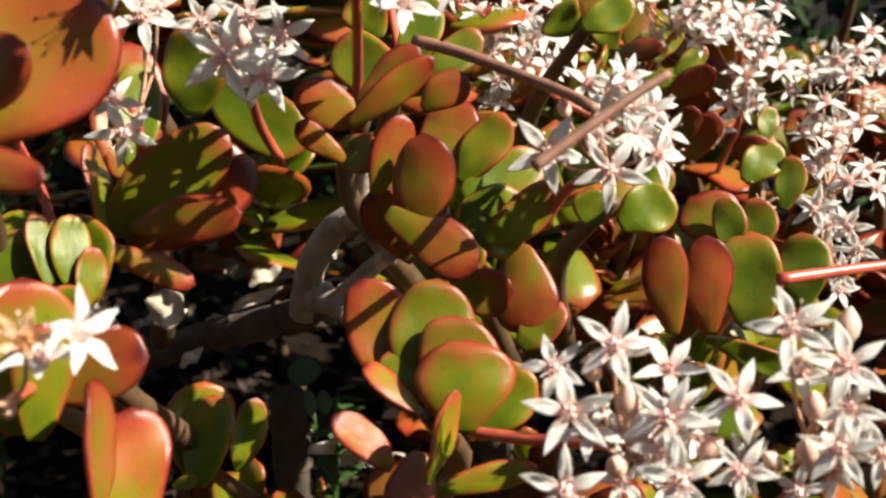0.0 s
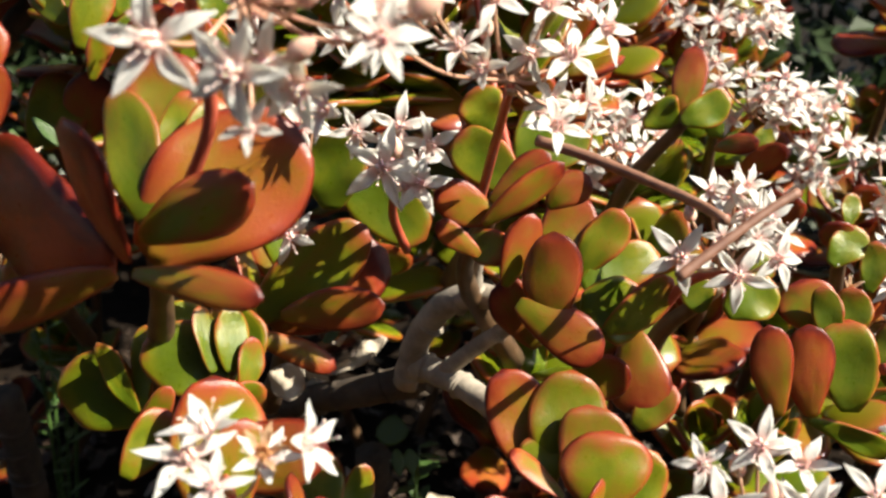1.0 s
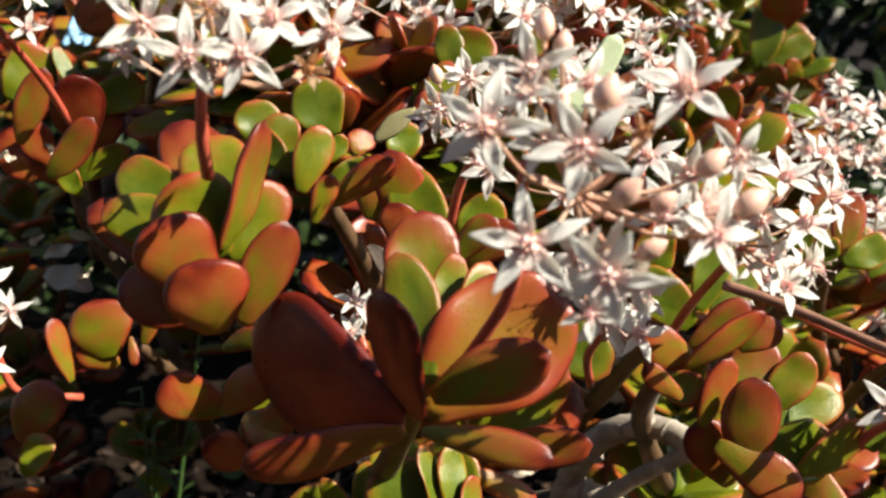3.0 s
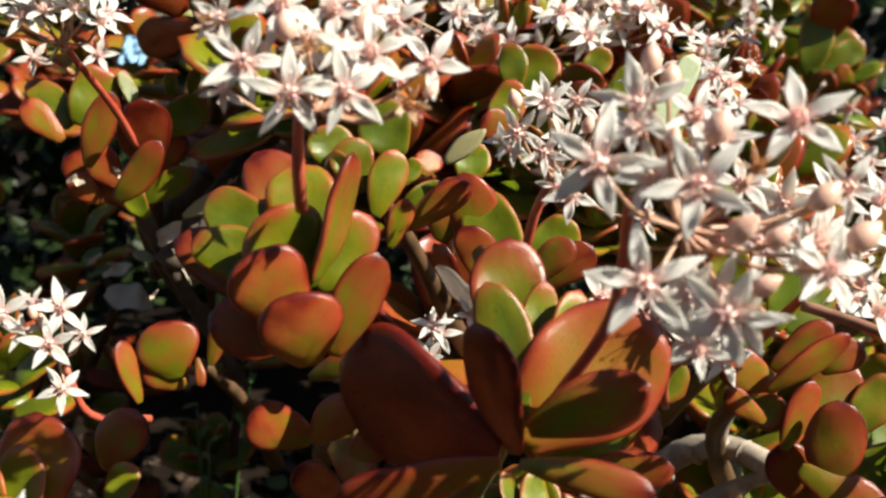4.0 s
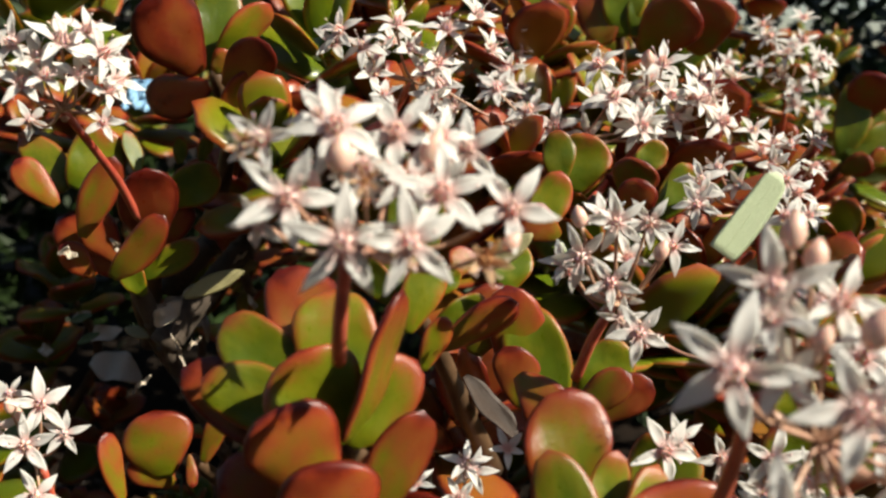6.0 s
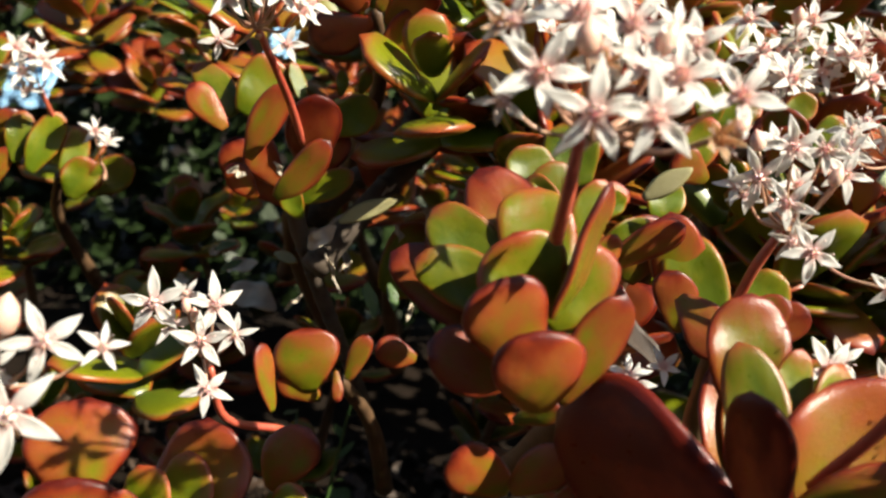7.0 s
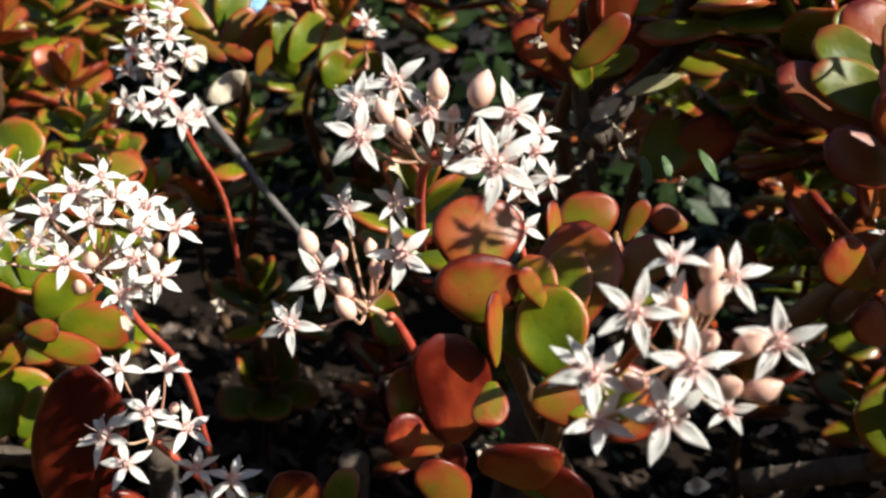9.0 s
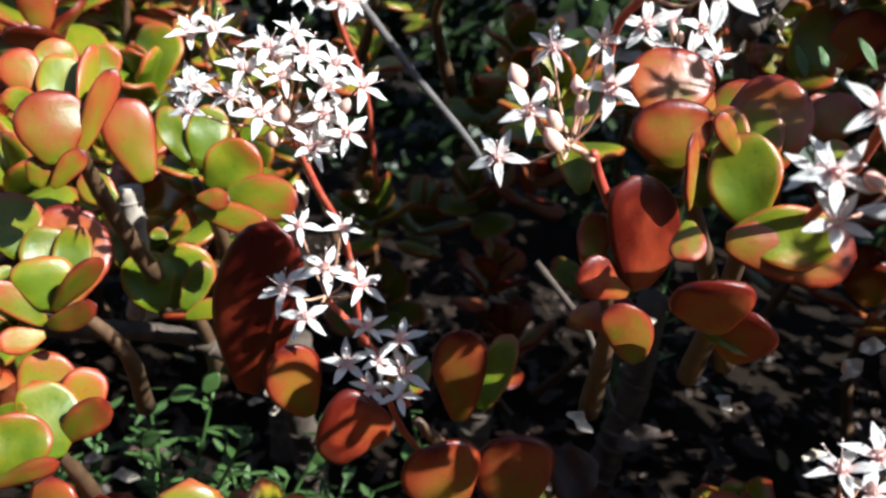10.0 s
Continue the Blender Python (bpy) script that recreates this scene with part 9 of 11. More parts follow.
def mass(name, label, spots, seed):
    """Many shoots in the plant's habit, joined into one object."""
    rng = random.Random(seed)
    src = [(np.array([v.co[:] for v in me.vertices]), [tuple(q.vertices) for q in me.polygons], [a.value for a in me.attributes["rim"].data], [a.value for a in me.attributes["along"].data]) for me in MASS_LEAVES]
    verts, faces, rims, blushes, alongs = [], [], [], [], []
    for x, y, z, size in spots:
        blush = rng.choice((0.05, 0.1, 0.2, 0.65, 0.8))
        lean = Vector((rng.uniform(-0.4, 0.4), rng.uniform(-0.6, 0.2), 1)).normalized()
        u = lean.orthogonal().normalized()
        w = lean.cross(u)
        turn = rng.uniform(0, 3)
        for k in range(4):
            tilt = radians((86, 64, 42, 22)[k] + rng.uniform(-8, 8))
            foot = Vector((x, y, z)) + lean * 0.008 * k
            for s in range(2):
                a = turn + k * math.pi / 2 + s * math.pi + rng.uniform(-0.2, 0.2)
                out = u * math.cos(a) + w * math.sin(a)
                d = out * math.sin(tilt) + lean * math.cos(tilt)
                length = size * (1.0, 1.05, 0.9, 0.65)[k] * rng.uniform(0.85, 1.1)
                width = length * rng.uniform(0.62, 0.8)
                m = np.array(basis(foot, d, lean * math.sin(tilt) - out * math.cos(tilt), (width, length, width)))
                v, f, r, al = rng.choice(src)
                o = len(verts)
                verts += (v @ m[:3, :3].T + m[:3, 3]).tolist()
                faces += [tuple(q + o for q in p) for p in f]
                rims += r
                alongs += al
                blushes += [min(1.0, max(0.0, blush + rng.uniform(-0.1, 0.25)))] * len(v)
    ob = new(name, mesh_from(name, verts, faces, LEAF, attrs={"rim": rims, "blush": blushes, "along": alongs}))
    ob.color = (0, 0, 0, 1)
    return tagged(ob, label, "foliage", kind="stuff")



# ---- the rest of the shrub: shoots further back ----
wild_shoot(0.622, 0.521, 0.087, 0.041, 1)
wild_shoot(0.400, 0.386, 0.271, 0.031, 2)
wild_shoot(-0.411, 0.553, 0.063, 0.039, 3)
wild_shoot(0.145, 0.503, 0.120, 0.033, 4)
wild_shoot(-0.939, 0.542, 0.270, 0.030, 5)
wild_shoot(0.584, 0.504, 0.224, 0.038, 6)
wild_shoot(-0.642, 0.383, 0.079, 0.036, 7)
wild_shoot(-0.429, 0.524, 0.236, 0.032, 8)
wild_shoot(0.354, 0.478, 0.153, 0.030, 9)
wild_shoot(0.541, 0.418, 0.220, 0.035, 10)
wild_shoot(0.484, 0.526, 0.211, 0.033, 11)
wild_shoot(0.720, 0.457, 0.118, 0.031, 12)
wild_shoot(-0.863, 0.484, 0.205, 0.041, 13)
wild_shoot(0.293, 0.438, 0.184, 0.029, 14)
wild_shoot(-0.754, 0.418, 0.258, 0.031, 15)
wild_shoot(0.333, 0.410, 0.249, 0.033, 16)
wild_shoot(-0.996, 0.381, 0.216, 0.038, 17)
wild_shoot(-0.496, 0.498, 0.209, 0.032, 18)
wild_shoot(0.120, 0.417, 0.178, 0.037, 19)
wild_shoot(0.517, 0.554, 0.168, 0.034, 20)
wild_shoot(0.651, 0.461, 0.223, 0.030, 21)
wild_shoot(0.769, 0.421, 0.057, 0.033, 22)
wild_shoot(0.525, 0.486, 0.242, 0.033, 23)
wild_shoot(0.444, 0.471, 0.183, 0.034, 24)
wild_shoot(0.134, 0.489, 0.264, 0.037, 25)
wild_shoot(0.617, 0.541, 0.167, 0.035, 26)
wild_shoot(-0.467, 0.538, 0.183, 0.040, 27)
wild_shoot(0.772, 0.503, 0.236, 0.031, 28)
wild_shoot(-0.941, 0.529, 0.114, 0.031, 29)
wild_shoot(-0.707, 0.511, 0.197, 0.040, 30)
wild_shoot(-0.558, 0.523, 0.099, 0.034, 31)
wild_shoot(-0.756, 0.473, 0.120, 0.039, 32)
wild_shoot(-0.979, 0.421, 0.261, 0.032, 33)
wild_shoot(0.275, 0.529, 0.279, 0.031, 34)
wild_shoot(0.239, 0.466, 0.101, 0.032, 35)
wild_shoot(-0.648, 0.422, 0.225, 0.032, 36)
wild_shoot(0.025, 0.379, 0.105, 0.034, 37)
wild_shoot(0.575, 0.394, 0.081, 0.039, 38)
wild_shoot(-0.501, 0.397, 0.216, 0.040, 39)
wild_shoot(-0.847, 0.428, 0.131, 0.033, 40)
wild_shoot(-0.899, 0.424, 0.286, 0.032, 41)
wild_shoot(0.784, 0.477, 0.143, 0.039, 42)
wild_shoot(0.533, 0.461, 0.165, 0.034, 43)
wild_shoot(-0.236, 0.526, 0.306, 0.040, 44)
wild_shoot(-0.687, 0.495, 0.087, 0.035, 45)
wild_shoot(0.625, 0.484, 0.149, 0.041, 46)
wild_shoot(-0.938, 0.436, 0.232, 0.033, 47)
wild_shoot(-0.894, 0.367, 0.279, 0.037, 48)
wild_shoot(-0.628, 0.547, 0.225, 0.032, 49)
wild_shoot(0.678, 0.528, 0.254, 0.032, 50)
wild_shoot(0.244, 0.485, 0.192, 0.042, 51)
wild_shoot(0.730, 0.362, 0.243, 0.042, 52)
wild_shoot(-0.811, 0.470, 0.092, 0.039, 53)
wild_shoot(-0.497, 0.446, 0.239, 0.032, 54)
wild_shoot(0.351, 0.370, 0.141, 0.033, 55)
wild_shoot(0.660, 0.411, 0.237, 0.035, 56)
wild_shoot(0.782, 0.506, 0.065, 0.030, 57)
wild_shoot(-0.571, 0.394, 0.231, 0.041, 58)
wild_shoot(0.604, 0.436, 0.111, 0.034, 59)
wild_shoot(-0.699, 0.417, 0.141, 0.030, 60)
wild_shoot(0.208, 0.403, 0.188, 0.032, 61)
wild_shoot(-0.098, 0.511, 0.149, 0.041, 62)
wild_shoot(0.555, 0.506, 0.140, 0.038, 63)
wild_shoot(0.082, 0.454, 0.190, 0.041, 64)
wild_shoot(-0.750, 0.480, 0.217, 0.031, 65)
wild_shoot(0.761, 0.411, 0.184, 0.039, 66)
wild_shoot(0.507, 0.473, 0.103, 0.039, 67)
wild_shoot(-0.966, 0.547, 0.218, 0.030, 68)
wild_shoot(-0.690, 0.381, 0.101, 0.032, 69)
wild_shoot(0.740, 0.542, 0.202, 0.033, 70)
wild_shoot(-0.984, 0.462, 0.216, 0.035, 71)
wild_shoot(0.486, 0.554, 0.121, 0.040, 72)
wild_shoot(-0.805, 0.512, 0.298, 0.038, 73)
wild_shoot(0.529, 0.502, 0.291, 0.035, 74)
wild_shoot(-0.574, 0.548, 0.245, 0.040, 75)
wild_shoot(0.712, 0.541, 0.101, 0.034, 76)
wild_shoot(0.273, 0.391, 0.250, 0.040, 77)
wild_shoot(0.016, 0.487, 0.131, 0.034, 78)
wild_shoot(0.443, 0.452, 0.258, 0.030, 79)
wild_shoot(-0.230, 0.507, 0.202, 0.035, 80)
wild_shoot(-0.809, 0.477, 0.245, 0.040, 81)
wild_shoot(-0.507, 0.472, 0.112, 0.040, 82)
wild_shoot(-0.137, 0.504, 0.203, 0.032, 83)
wild_shoot(0.721, 0.479, 0.184, 0.031, 84)
wild_shoot(0.610, 0.417, 0.169, 0.031, 85)
wild_shoot(0.106, 0.514, 0.194, 0.039, 86)
wild_shoot(-0.857, 0.539, 0.191, 0.032, 87)
wild_shoot(0.382, 0.441, 0.283, 0.034, 88)
wild_shoot(0.332, 0.432, 0.128, 0.034, 89)
wild_shoot(0.352, 0.538, 0.223, 0.038, 90)
wild_shoot(0.218, 0.556, 0.171, 0.033, 91)
wild_shoot(-0.709, 0.489, 0.282, 0.033, 92)
wild_shoot(-0.886, 0.520, 0.134, 0.042, 93)
wild_shoot(-0.598, 0.381, 0.172, 0.039, 94)
wild_shoot(0.283, 0.377, 0.157, 0.040, 95)
wild_shoot(-0.332, 0.540, 0.252, 0.034, 96)
wild_shoot(-0.085, 0.514, 0.230, 0.032, 97)
wild_shoot(0.303, 0.500, 0.165, 0.032, 98)
wild_shoot(-0.847, 0.545, 0.277, 0.039, 99)
wild_shoot(-0.982, 0.432, 0.130, 0.041, 100)
wild_shoot(-0.963, 0.379, 0.124, 0.031, 101)
wild_shoot(-0.642, 0.560, 0.166, 0.033, 102)
wild_shoot(-0.637, 0.413, 0.159, 0.039, 103)
wild_shoot(-0.832, 0.524, 0.112, 0.031, 104)
wild_shoot(0.543, 0.370, 0.164, 0.038, 105)
wild_shoot(-0.851, 0.487, 0.282, 0.038, 106)
wild_shoot(-0.830, 0.383, 0.164, 0.040, 107)
wild_shoot(-0.611, 0.453, 0.247, 0.042, 108)
wild_shoot(-0.024, 0.557, 0.136, 0.034, 109)
wild_shoot(0.215, 0.413, 0.112, 0.035, 110)
wild_shoot(0.503, 0.374, 0.116, 0.031, 111)
wild_shoot(-0.008, 0.441, 0.118, 0.037, 112)
wild_shoot(0.317, 0.457, 0.268, 0.039, 113)
wild_shoot(0.128, 0.450, 0.112, 0.039, 114)
wild_shoot(-0.760, 0.526, 0.187, 0.031, 115)
wild_shoot(0.440, 0.409, 0.176, 0.034, 116)
wild_shoot(0.024, 0.498, 0.233, 0.032, 117)
wild_shoot(-0.911, 0.367, 0.227, 0.041, 118)
wild_shoot(-0.262, 0.557, 0.243, 0.038, 119)
wild_shoot(0.379, 0.492, 0.107, 0.034, 120)
wild_shoot(0.646, 0.384, 0.131, 0.033, 121)
wild_shoot(0.451, 0.497, 0.099, 0.041, 122)
wild_shoot(-0.411, 0.517, 0.133, 0.035, 123)
wild_shoot(0.079, 0.366, 0.151, 0.031, 124)
wild_shoot(0.123, 0.537, 0.284, 0.031, 125)
wild_shoot(-0.308, 0.542, 0.056, 0.039, 126)
wild_shoot(-0.867, 0.427, 0.228, 0.037, 127)
wild_shoot(-0.891, 0.444, 0.106, 0.031, 128)
wild_shoot(-0.958, 0.502, 0.186, 0.037, 129)
wild_shoot(-0.779, 0.429, 0.153, 0.039, 130)
wild_shoot(0.619, 0.471, 0.263, 0.034, 131)
wild_shoot(0.458, 0.364, 0.074, 0.041, 132)
wild_shoot(0.228, 0.548, 0.319, 0.038, 133)
wild_shoot(0.113, 0.435, 0.242, 0.038, 134)
wild_shoot(-0.809, 0.434, 0.291, 0.038, 135)
wild_shoot(0.609, 0.516, 0.289, 0.030, 136)
wild_shoot(0.099, 0.557, 0.164, 0.036, 137)
wild_shoot(0.360, 0.519, 0.272, 0.030, 138)
wild_shoot(0.348, 0.404, 0.191, 0.040, 139)
wild_shoot(-0.644, 0.470, 0.116, 0.032, 140)
wild_shoot(-0.954, 0.393, 0.181, 0.037, 141)
wild_shoot(-0.623, 0.551, 0.101, 0.037, 142)
wild_shoot(-0.551, 0.471, 0.183, 0.032, 143)
wild_shoot(0.465, 0.504, 0.301, 0.032, 144)
wild_shoot(0.208, 0.468, 0.149, 0.040, 145)
wild_shoot(-0.893, 0.386, 0.081, 0.039, 146)
wild_shoot(-0.606, 0.514, 0.143, 0.038, 147)
wild_shoot(0.678, 0.381, 0.079, 0.041, 148)
wild_shoot(0.179, 0.394, 0.080, 0.039, 149)
wild_shoot(0.366, 0.473, 0.225, 0.033, 150)
wild_shoot(-0.709, 0.408, 0.196, 0.033, 151)
wild_shoot(0.487, 0.361, 0.211, 0.030, 152)
wild_shoot(0.073, 0.361, 0.209, 0.032, 153)
wild_shoot(0.662, 0.479, 0.071, 0.036, 154)
wild_shoot(-0.612, 0.522, 0.280, 0.032, 155)
wild_shoot(0.194, 0.502, 0.207, 0.041, 156)
wild_shoot(-0.642, 0.485, 0.202, 0.040, 157)
wild_shoot(0.401, 0.371, 0.123, 0.038, 158)
wild_shoot(0.691, 0.369, 0.191, 0.034, 159)
wild_shoot(-0.782, 0.367, 0.085, 0.035, 160)
wild_shoot(0.200, 0.410, 0.254, 0.030, 161)
wild_shoot(-0.745, 0.372, 0.224, 0.033, 162)
wild_shoot(-0.329, 0.523, 0.106, 0.031, 163)
wild_shoot(-0.589, 0.464, 0.086, 0.039, 164)
wild_shoot(0.394, 0.521, 0.181, 0.034, 165)
wild_shoot(0.267, 0.532, 0.214, 0.030, 166)
wild_shoot(0.466, 0.400, 0.249, 0.034, 167)
wild_shoot(-0.263, 0.534, 0.117, 0.034, 168)
wild_shoot(0.780, 0.422, 0.122, 0.042, 169)
far = []
far += [(0.256, 0.807, 0.196, 0.041), (-0.637, 0.738, 0.294, 0.043), (0.279, 0.978, 0.288, 0.033), (-0.168, 0.886, 0.295, 0.033), (0.123, 0.926, 0.339, 0.041), (-0.929, 0.814, 0.232, 0.044), (0.078, 0.777, 0.315, 0.038), (-0.899, 0.723, 0.206, 0.042), (-0.107, 0.966, 0.397, 0.032), (0.389, 0.988, 0.432, 0.039), (-0.081, 0.935, 0.341, 0.032), (0.484, 0.801, 0.308, 0.034), (-0.344, 0.950, 0.345, 0.043), (-0.965, 0.789, 0.275, 0.037), (0.056, 0.781, 0.258, 0.042), (-0.902, 0.677, 0.166, 0.033), (-0.140, 0.971, 0.304, 0.033), (-0.065, 0.746, 0.295, 0.035), (0.606, 0.567, 0.244, 0.038), (0.571, 0.955, 0.255, 0.035), (0.707, 0.871, 0.155, 0.036), (0.612, 0.931, 0.319, 0.041), (-0.674, 0.626, 0.321, 0.040), (0.475, 0.837, 0.180, 0.038)]
far += [(-0.150, 0.715, 0.363, 0.043), (-0.826, 0.591, 0.147, 0.032), (-0.804, 0.965, 0.305, 0.031), (0.568, 0.766, 0.287, 0.039), (0.288, 0.625, 0.243, 0.037), (-0.835, 0.826, 0.375, 0.043), (0.702, 0.742, 0.145, 0.041), (-0.211, 0.964, 0.269, 0.036), (0.231, 0.971, 0.318, 0.032), (-0.178, 0.624, 0.333, 0.042), (0.543, 0.600, 0.278, 0.042), (0.694, 0.657, 0.158, 0.035), (-0.008, 0.909, 0.357, 0.038), (0.227, 0.807, 0.254, 0.035), (-0.574, 0.596, 0.179, 0.034), (0.345, 0.608, 0.308, 0.036), (-0.611, 0.884, 0.366, 0.035), (0.435, 0.577, 0.233, 0.043), (0.688, 0.848, 0.297, 0.038), (0.171, 0.690, 0.242, 0.043), (0.491, 0.732, 0.242, 0.039), (0.782, 0.618, 0.263, 0.044), (-0.737, 0.564, 0.125, 0.039), (0.184, 0.660, 0.164, 0.041)]
far += [(-0.010, 0.959, 0.415, 0.035), (0.486, 0.670, 0.169, 0.034), (0.709, 0.625, 0.284, 0.032), (-0.625, 0.671, 0.153, 0.043), (0.067, 0.847, 0.225, 0.033), (0.756, 0.827, 0.228, 0.037), (0.540, 0.876, 0.203, 0.040), (-0.994, 0.718, 0.276, 0.040), (0.793, 0.912, 0.226, 0.039), (-0.018, 0.749, 0.250, 0.040), (-0.836, 0.598, 0.229, 0.037), (-0.544, 0.997, 0.292, 0.033), (-0.825, 0.852, 0.198, 0.038), (0.590, 0.629, 0.189, 0.037), (-0.928, 0.579, 0.167, 0.033), (0.578, 0.645, 0.325, 0.035), (0.437, 0.903, 0.404, 0.031), (0.640, 0.940, 0.369, 0.042), (0.725, 0.580, 0.139, 0.042), (-0.878, 0.974, 0.330, 0.032), (-0.644, 0.825, 0.324, 0.037), (0.476, 0.833, 0.363, 0.043), (0.149, 0.840, 0.377, 0.041), (0.528, 0.952, 0.203, 0.039)]
far += [(0.025, 0.896, 0.406, 0.041), (0.193, 0.823, 0.305, 0.035), (-0.266, 0.993, 0.325, 0.038), (-0.006, 0.780, 0.383, 0.043), (0.557, 0.757, 0.156, 0.042), (0.778, 0.646, 0.150, 0.033), (0.430, 0.964, 0.410, 0.039), (-0.909, 0.815, 0.312, 0.040), (0.180, 0.727, 0.323, 0.037), (-0.747, 0.736, 0.211, 0.035), (-0.180, 0.869, 0.365, 0.042), (0.106, 0.625, 0.319, 0.034), (0.614, 0.731, 0.324, 0.033), (-0.044, 0.701, 0.313, 0.035), (-0.205, 0.835, 0.281, 0.040), (0.502, 0.637, 0.128, 0.033), (-0.688, 0.681, 0.133, 0.037), (-0.826, 0.969, 0.222, 0.037), (-0.409, 0.877, 0.312, 0.034), (-0.940, 0.969, 0.321, 0.036), (0.576, 0.701, 0.249, 0.034), (0.297, 0.571, 0.141, 0.036), (-0.170, 0.681, 0.292, 0.041), (0.708, 0.900, 0.329, 0.038)]
far += [(0.779, 0.911, 0.329, 0.034), (0.424, 0.658, 0.181, 0.041), (-0.743, 0.623, 0.138, 0.039), (-0.784, 0.754, 0.317, 0.040), (0.654, 0.881, 0.209, 0.036), (-0.750, 0.662, 0.261, 0.034), (-0.763, 0.905, 0.321, 0.034), (-0.176, 0.985, 0.350, 0.039), (-0.355, 0.566, 0.208, 0.034), (-0.672, 0.570, 0.291, 0.040), (0.531, 0.721, 0.298, 0.037), (0.366, 0.629, 0.141, 0.039), (-0.036, 0.942, 0.258, 0.035), (0.043, 0.803, 0.390, 0.042), (-0.071, 0.584, 0.138, 0.035), (0.119, 0.958, 0.280, 0.038), (0.222, 0.707, 0.213, 0.041), (0.438, 0.691, 0.328, 0.033), (0.347, 0.736, 0.299, 0.036), (0.273, 0.584, 0.185, 0.037), (-0.793, 0.983, 0.379, 0.041), (-0.582, 0.758, 0.311, 0.039), (0.121, 0.720, 0.181, 0.038), (-0.687, 0.687, 0.334, 0.040)]
far += [(-0.733, 0.730, 0.333, 0.036), (-0.814, 0.750, 0.254, 0.043), (0.189, 0.753, 0.270, 0.038), (0.790, 0.673, 0.279, 0.043), (0.148, 0.786, 0.346, 0.042), (-0.128, 0.787, 0.306, 0.040), (0.669, 0.765, 0.251, 0.044), (0.458, 0.886, 0.235, 0.041), (0.747, 0.946, 0.189, 0.039), (-0.597, 0.946, 0.384, 0.035), (-0.759, 0.801, 0.286, 0.037), (0.050, 0.962, 0.383, 0.044), (-0.040, 0.761, 0.198, 0.032), (-0.952, 0.651, 0.198, 0.037), (0.713, 0.700, 0.254, 0.036), (-0.781, 0.908, 0.223, 0.040), (-0.748, 0.675, 0.169, 0.040), (0.169, 0.605, 0.170, 0.042), (0.457, 0.755, 0.311, 0.041), (-0.762, 0.862, 0.280, 0.032), (0.427, 0.953, 0.346, 0.034), (0.684, 0.731, 0.307, 0.037), (0.640, 0.641, 0.221, 0.033), (0.091, 0.739, 0.264, 0.033)]
far += [(0.055, 0.900, 0.256, 0.033), (0.765, 0.864, 0.285, 0.044), (-0.621, 0.654, 0.208, 0.034), (-0.017, 0.662, 0.228, 0.042), (0.661, 0.888, 0.265, 0.033), (-0.972, 0.921, 0.304, 0.042), (-0.190, 0.809, 0.356, 0.039), (0.020, 0.994, 0.302, 0.038), (-0.419, 0.578, 0.274, 0.033), (0.372, 0.817, 0.366, 0.035), (-0.005, 0.838, 0.255, 0.033), (-0.227, 0.885, 0.218, 0.043), (0.205, 0.587, 0.228, 0.041), (-0.124, 0.826, 0.268, 0.033), (-0.774, 0.883, 0.376, 0.041), (-0.398, 0.573, 0.117, 0.043), (-0.116, 0.979, 0.237, 0.033), (-0.873, 0.873, 0.265, 0.032), (-0.968, 0.811, 0.182, 0.036), (0.361, 0.758, 0.176, 0.039), (-0.746, 0.639, 0.318, 0.031), (0.090, 0.670, 0.347, 0.038), (0.244, 0.986, 0.370, 0.034), (-0.937, 0.829, 0.360, 0.032)]
far += [(0.105, 0.664, 0.283, 0.033), (0.520, 0.817, 0.259, 0.036), (0.423, 0.836, 0.191, 0.038), (-0.672, 0.644, 0.240, 0.040), (0.155, 0.875, 0.336, 0.042), (0.514, 0.962, 0.390, 0.042), (0.111, 0.610, 0.198, 0.033), (0.754, 0.983, 0.357, 0.035), (0.682, 0.960, 0.254, 0.037), (0.271, 0.725, 0.198, 0.043), (-0.773, 0.801, 0.179, 0.043), (0.381, 0.919, 0.357, 0.035), (0.715, 0.675, 0.107, 0.042), (0.741, 0.929, 0.298, 0.040), (-0.599, 0.572, 0.292, 0.036), (-0.040, 0.858, 0.209, 0.041), (-0.189, 0.937, 0.327, 0.035), (0.496, 0.973, 0.323, 0.033), (-0.868, 0.714, 0.267, 0.039), (0.077, 0.721, 0.318, 0.032), (0.794, 0.720, 0.165, 0.033), (0.146, 0.570, 0.248, 0.034), (0.025, 0.912, 0.315, 0.043), (0.528, 0.667, 0.274, 0.039)]
far += [(-0.800, 0.702, 0.208, 0.039), (-0.321, 0.560, 0.167, 0.031), (-0.954, 0.967, 0.260, 0.035), (-0.817, 0.715, 0.359, 0.042), (-0.640, 0.931, 0.292, 0.031), (0.486, 0.861, 0.302, 0.041), (0.417, 0.742, 0.271, 0.034), (-0.080, 0.623, 0.312, 0.031), (-0.955, 0.928, 0.417, 0.034), (0.089, 0.842, 0.405, 0.034), (-0.888, 0.960, 0.391, 0.042), (-0.888, 0.644, 0.285, 0.040), (0.453, 0.578, 0.324, 0.040), (0.037, 0.837, 0.308, 0.038), (0.125, 0.773, 0.224, 0.042), (-0.160, 0.715, 0.252, 0.039), (0.791, 0.973, 0.238, 0.038), (-0.044, 0.823, 0.337, 0.037), (-0.531, 0.650, 0.154, 0.033), (0.244, 0.867, 0.291, 0.035), (0.339, 0.661, 0.176, 0.035), (-0.164, 0.960, 0.408, 0.035), (-0.744, 0.942, 0.259, 0.039), (0.584, 0.803, 0.196, 0.039)]
